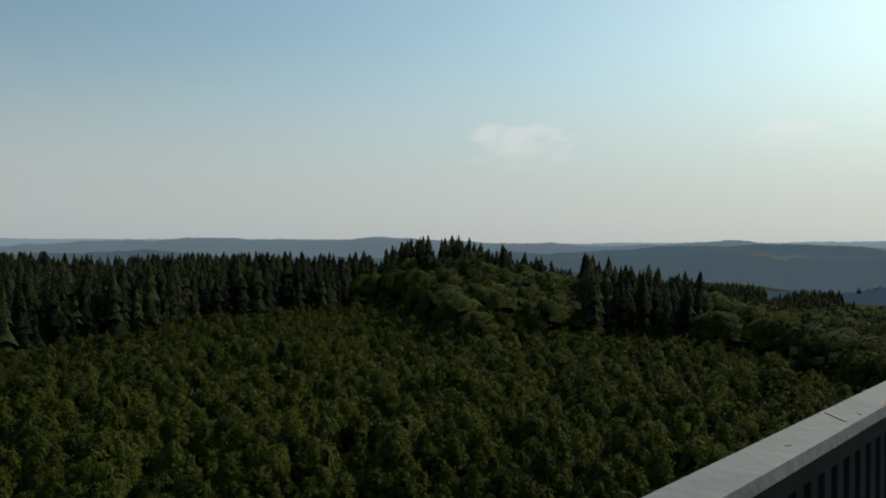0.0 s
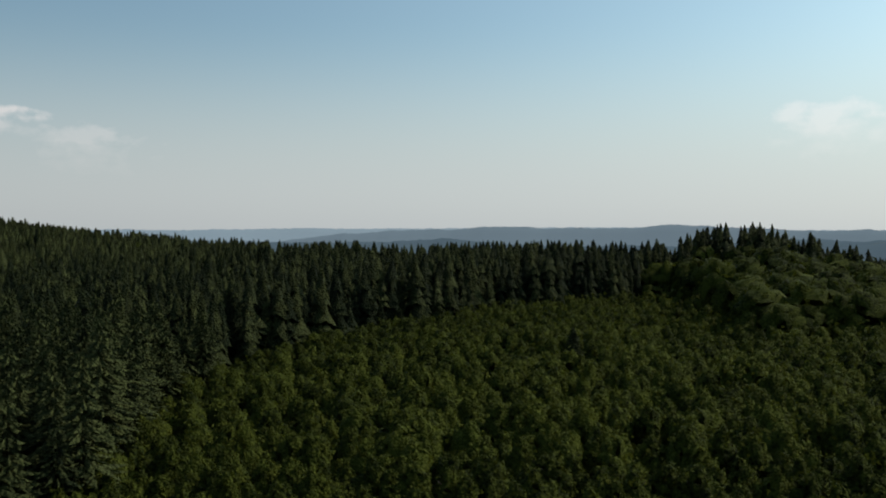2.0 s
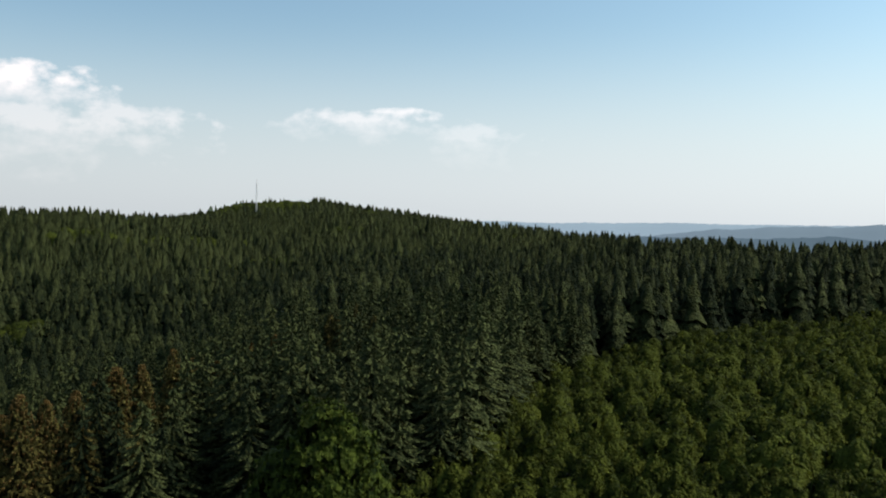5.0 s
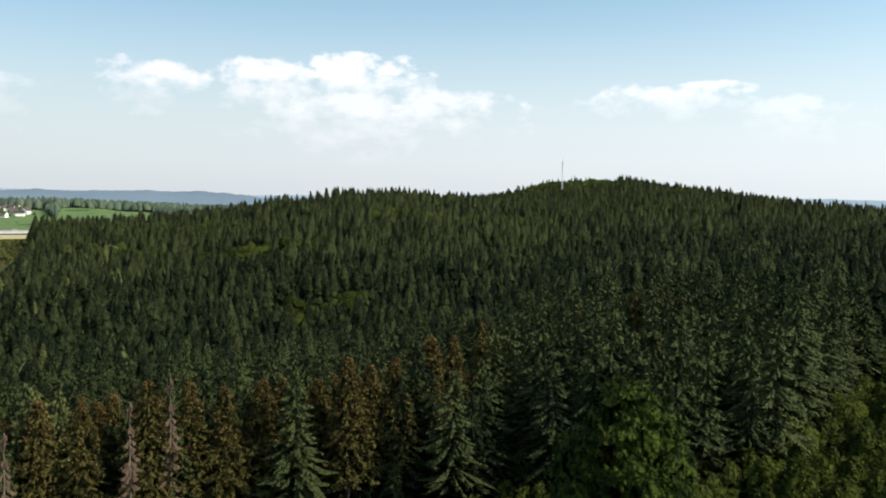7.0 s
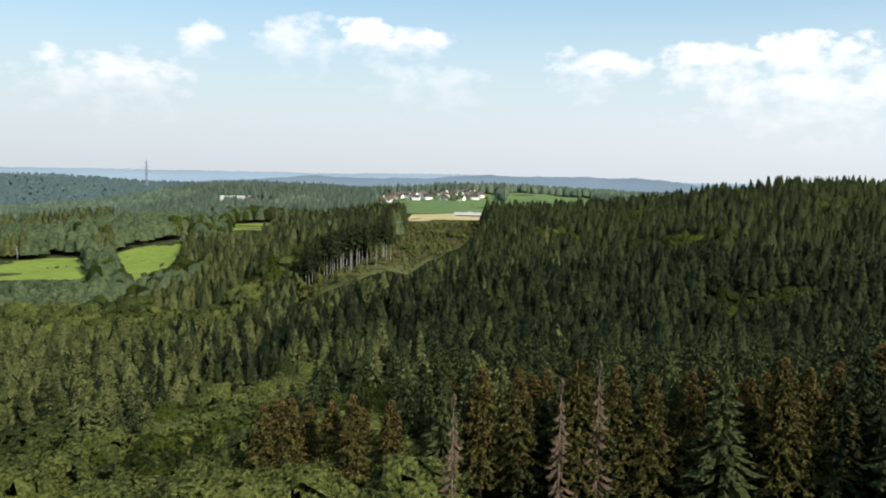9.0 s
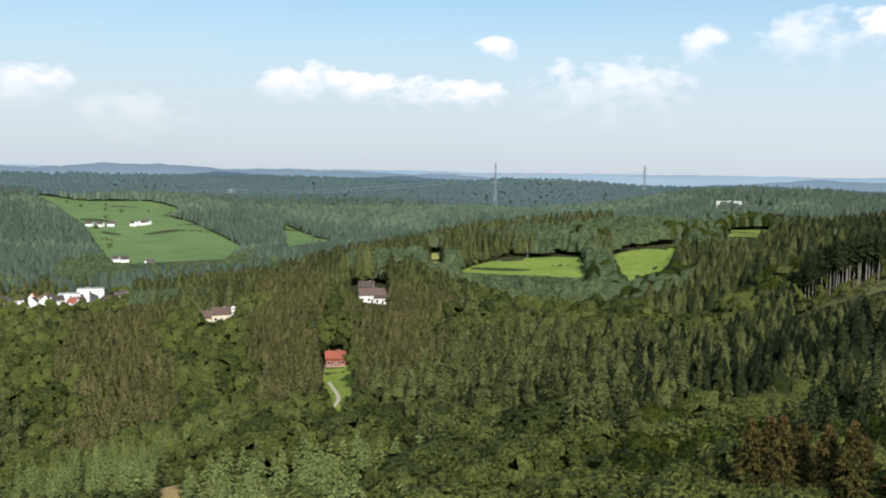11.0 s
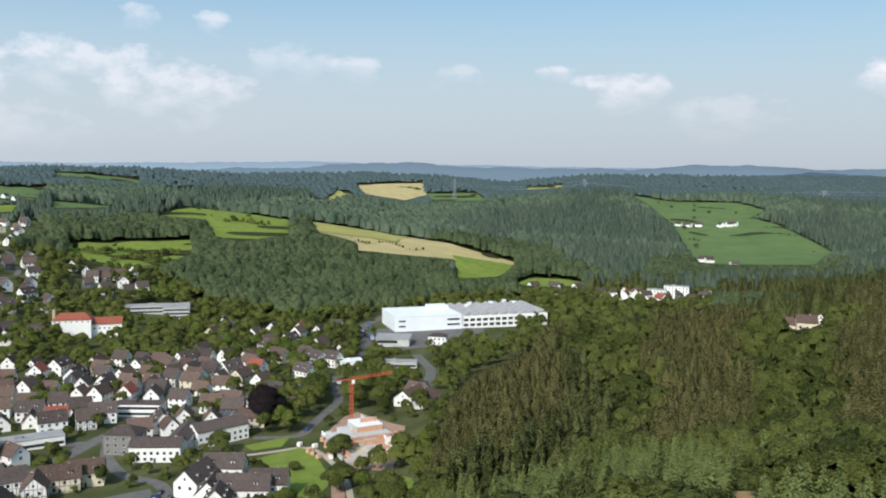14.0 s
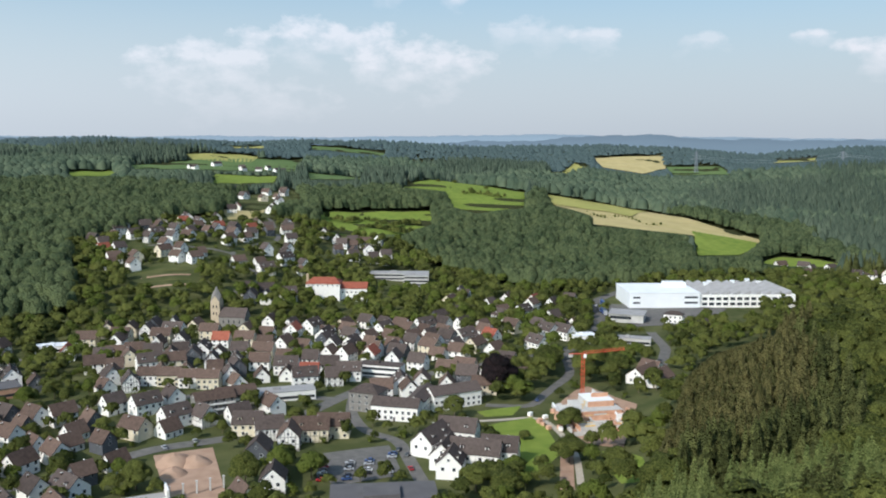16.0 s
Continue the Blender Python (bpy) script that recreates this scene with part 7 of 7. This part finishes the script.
for az, r in ((142.4, 1722), (141.8, 1716), (141.2, 1720), (139.9, 1712), (139.4, 1716), (139.1, 1722), (140.5, 1345), (140.9, 1350), (139.0, 1300), (128.0, 1740), (127.6, 1738)):
    far_house(az, r, rv.uniform(-50, 50), "hillside farms", "white farmhouse on the green hillside")
for k in range(10):
    far_house(rv.uniform(182, 190.5), rv.uniform(1640, 1900), rv.uniform(-60, 60), "farms up the valley", "white farmhouse up the valley")
for az, r, turn, kind in ((140.7, 975, 10, 0), (141.4, 950, 60, 1), (143.2, 948, -20, 0), (144.3, 965, 30, 0), (144.9, 985, -40, 1), (145.6, 962, 80, 0), (146.5, 980, 15, 0), (147.3, 1000, -30, 1), (148.6, 1010, 50, 0), (150.1, 1015, -15, 0), (151.4, 1010, 35, 1)):
    far_house(az, r, turn, "houses in the valley", "white gabled house on the valley floor", kind)
block(stand_at(175.6, 1266, 4), 44, 10, 1, "concrete", "flat_roof", "long low grey farm building", "barn", "barn", bands=True, storey=4.5)
block(stand_at(87.4, 1080, 0), 48, 12, 1, "concrete", "flat_roof", "long grey barn beside the stubble field", "barn", "barn", bands=True, storey=5)
block(stand_at(102.6, 1880, 0), 60, 20, 1, "concrete", "hall_white", "large pale hall beside the ridge village", "hall", "market_hall", bands=True, storey=10)
far_house(100.0, 1010, 20, "houses of the plateau village", "white cottage beside the plateau field")


# ---- masts and pylons ----
def radio_mast(az, r, top):
    x, y = (float(v) for v in at(az, r))
    z = float(height(x, y))
    m = thing("radio_mast", "slim pale lattice radio mast on the hilltop", "mast", pose(x, y, z - 1))
    H, w = top - z + 1, 1.2
    s = Shape()
    for k in range(3):
        a = k * 2.094
        s.bar((w * math.cos(a), w * math.sin(a), 0), (w * .6 * math.cos(a), w * .6 * math.sin(a), H), .35)
    n = 24
    for k in range(n):
        for j in range(3):
            a, b = j * 2.094, (j + 1) * 2.094
            s.bar((w * math.cos(a), w * math.sin(a), H * k / n), (w * .9 * math.cos(b), w * .9 * math.sin(b), H * (k + 1) / n), .14)
    part("lattice", s.mesh("lattice", "frame_paint"), m)
    part("antenna", Shape().bar((0, 0, H), (0, 0, H + 5), .3).mesh("antenna", "concrete"), m)


radio_mast(54.2, 1120, EYE + 1120 * math.tan(radians(2.35)))


def pylon(az, r, top_el, label="grey steel power pylon on a far ridge"):
    x, y = (float(v) for v in at(az, r))
    z = float(height(x, y))
    top = EYE + r * math.tan(radians(top_el))
    H = top - z
    p = thing("power_pylon", label, "pylon", pose(x, y, z, 0, 0, az + 20), "power line")
    s = Shape()
    w = 4.0
    for sx, sy in ((-1, -1), (1, -1), (1, 1), (-1, 1)):
        s.bar((sx * w, sy * w, -2), (sx * .6, sy * .6, H), .7)
    for k in range(8):
        t0, t1 = k / 8, (k + 1) / 8
        w0, w1 = w * (1 - t0) + .6 * t0, w * (1 - t1) + .6 * t1
        for sy in (-1, 1):
            s.bar((-w0, sy * w0, H * t0), (w1, sy * w1, H * t1), .4).bar((w0, sy * w0, H * t0), (-w1, sy * w1, H * t1), .4)
    part("lattice", s.mesh("lattice", "pylon_steel"), p)
    for k, f in enumerate((0.62, 0.77, 0.9)):
        span_w = (13, 10, 7)[k]
        part("cross_arm", Shape().bar((-span_w, 0, H * f), (span_w, 0, H * f), .8).bar((-span_w, 0, H * f), (0, 0, H * f + 2.5), .4).bar((span_w, 0, H * f), (0, 0, H * f + 2.5), .4).mesh("cross_arm", "pylon_steel"), p)
    return Vector((x, y, z + H * 0.77))


heads = [pylon(*a) for a in ((156.6, 2280, -0.72), (148.3, 2300, -0.67), (134.1, 2200, -1.2), (117.3, 2150, 0.72), (107.9, 2400, 0.72))]
for a, b in zip(heads, heads[1:]):
    for off in (-8, 8):
        s = Shape()
        pts = []
        for k in range(17):
            t = k / 16
            q = a.lerp(b, t)
            q.z += off * .4 - 60 * (t - t * t)
            q.x += off
            pts.append(q)
        for c, d in zip(pts, pts[1:]):
            s.bar(c, d, .35)
        tagged(new("power_cable", s.mesh("power_cable", "pylon_steel")), "thin slack cable between power pylons", "cable", "power cables")
x, y = (float(v) for v in at(115.1, 806))
m = thing("meadow_pole", "small white lattice pole standing in the meadow", "pole", pose(x, y, float(height(x, y))))
part("shaft", Shape().bar((0, 0, -1), (0, 0, 11), .9).mesh("shaft", "concrete"), m)
part("arm", Shape().bar((-2.5, 0, 8.5), (2.5, 0, 8.5), .6).mesh("arm", "concrete"), m)

# tall stand with bare trunks on its felled edge
edge_trunk = trunk_mesh("trunk", "pale_bark", 0.8, 0.011, 0, 8)
edge_crown = mesh_of(bough_shape(15, 7, rt, 0.16, 1, 0.5, 0.15), "spruce_needle")
for k in range(34):
    t = k / 33
    az, r = 98.4 - 5.6 * t + rt.uniform(-.1, .1), 470 + 22 * t + rt.uniform(-6, 10)
    x, y = (float(v) for v in at(az, r))
    tall = rt.uniform(24, 29)
    tree_at("edge_spruce", "tall spruce with a bare pale trunk at the felled edge", (x, y, float(height(x, y))), tall, tall, edge_trunk, edge_crown, "spruces of the felled edge", rt.uniform(0, 360))


# ---- cars ----
def car_mesh_parts(paint):
    body = Shape().prism([(-2.1, .3), (2.1, .3), (2.15, .75), (1.2, .92), (-2.0, .95), (-2.15, .6)], -.85, .85, "x").mesh("body", paint)
    cabin = Shape().prism([(-1.7, .93), (1.0, .93), (.35, 1.42), (-1.2, 1.45)], -.74, .74, "x").mesh("cabin", "glass_dark")
    roof = Shape().box(-.7, -1.15, 1.45, .7, .32, 1.5).mesh("car_roof", paint)
    return body, cabin, roof


wheel = Shape().prism([(.32 * math.cos(k * .785), .32 * math.sin(k * .785)) for k in range(8)], -.1, .1, "x").mesh("wheel", "tyre")
CARS = {p: car_mesh_parts("car_" + p) for p in ("silver", "white", "black", "blue", "red")}


def car(place, paint, group):
    c = thing("car", paint + " parked passenger car on asphalt", "car", place, group)
    for name, me in zip(("body", "cabin", "car_roof"), CARS[paint]):
        part(name, me, c)
    for sx in (-.78, .78):
        for sy in (-1.3, 1.35):
            part("wheel", wheel, c, place=pose(sx, sy, .32))


rc = np.random.RandomState(9)
paints = ["silver", "black", "white", "silver", "black", "blue", "red"]
for k, (az, r0, n) in enumerate(((180.6, 352, 5), (178.9, 352, 6), (177.6, 354, 6), (176.1, 358, 7))):
    for j in range(n):
        if rc.rand() < .8:
            car(stand_at(az - j * .05, r0 + j * 3.6, 90 + rc.uniform(-4, 4), lift=.3), paints[rc.randint(7)], "cars in the car park")
for az, r in ((163.1, 600), (162.5, 640), (162.0, 660), (162.4, 730), (162.5, 745), (165.2, 572), (188.6, 409), (190.5, 404), (181.9, 405), (175.4, 385), (174.6, 362), (174.8, 378), (166.2, 462)):
    car(stand_at(az, r, rc.uniform(-20, 20), lift=.2), paints[rc.randint(7)], "cars along the streets")
for k in range(9):
    t = thing("lorry", "blue lorry trailer parked by the factory", "lorry", stand_at(161.9 + .12 * (k % 3), 705 + k * 6, 6, lift=.2), "lorries by the factory")
    part("trailer", Shape().box(-1.3, -3.5, 1.0, 1.3, 3.5, 3.8).mesh("trailer", "car_blue" if k % 3 else "car_silver"), t)
    part("chassis", Shape().box(-1.1, -3.4, .5, 1.1, 4.8, 1.0).mesh("chassis", "tyre"), t)
    part("driver_cab", Shape().box(-1.2, 3.7, 1.0, 1.2, 5.4, 3.2).mesh("driver_cab", "car_white"), t)
    for sx in (-1.05, 1.05):
        for sy in (-2.4, -1.2, 4.4):
            part("wheel", wheel, t, place=pose(sx, sy, .33))
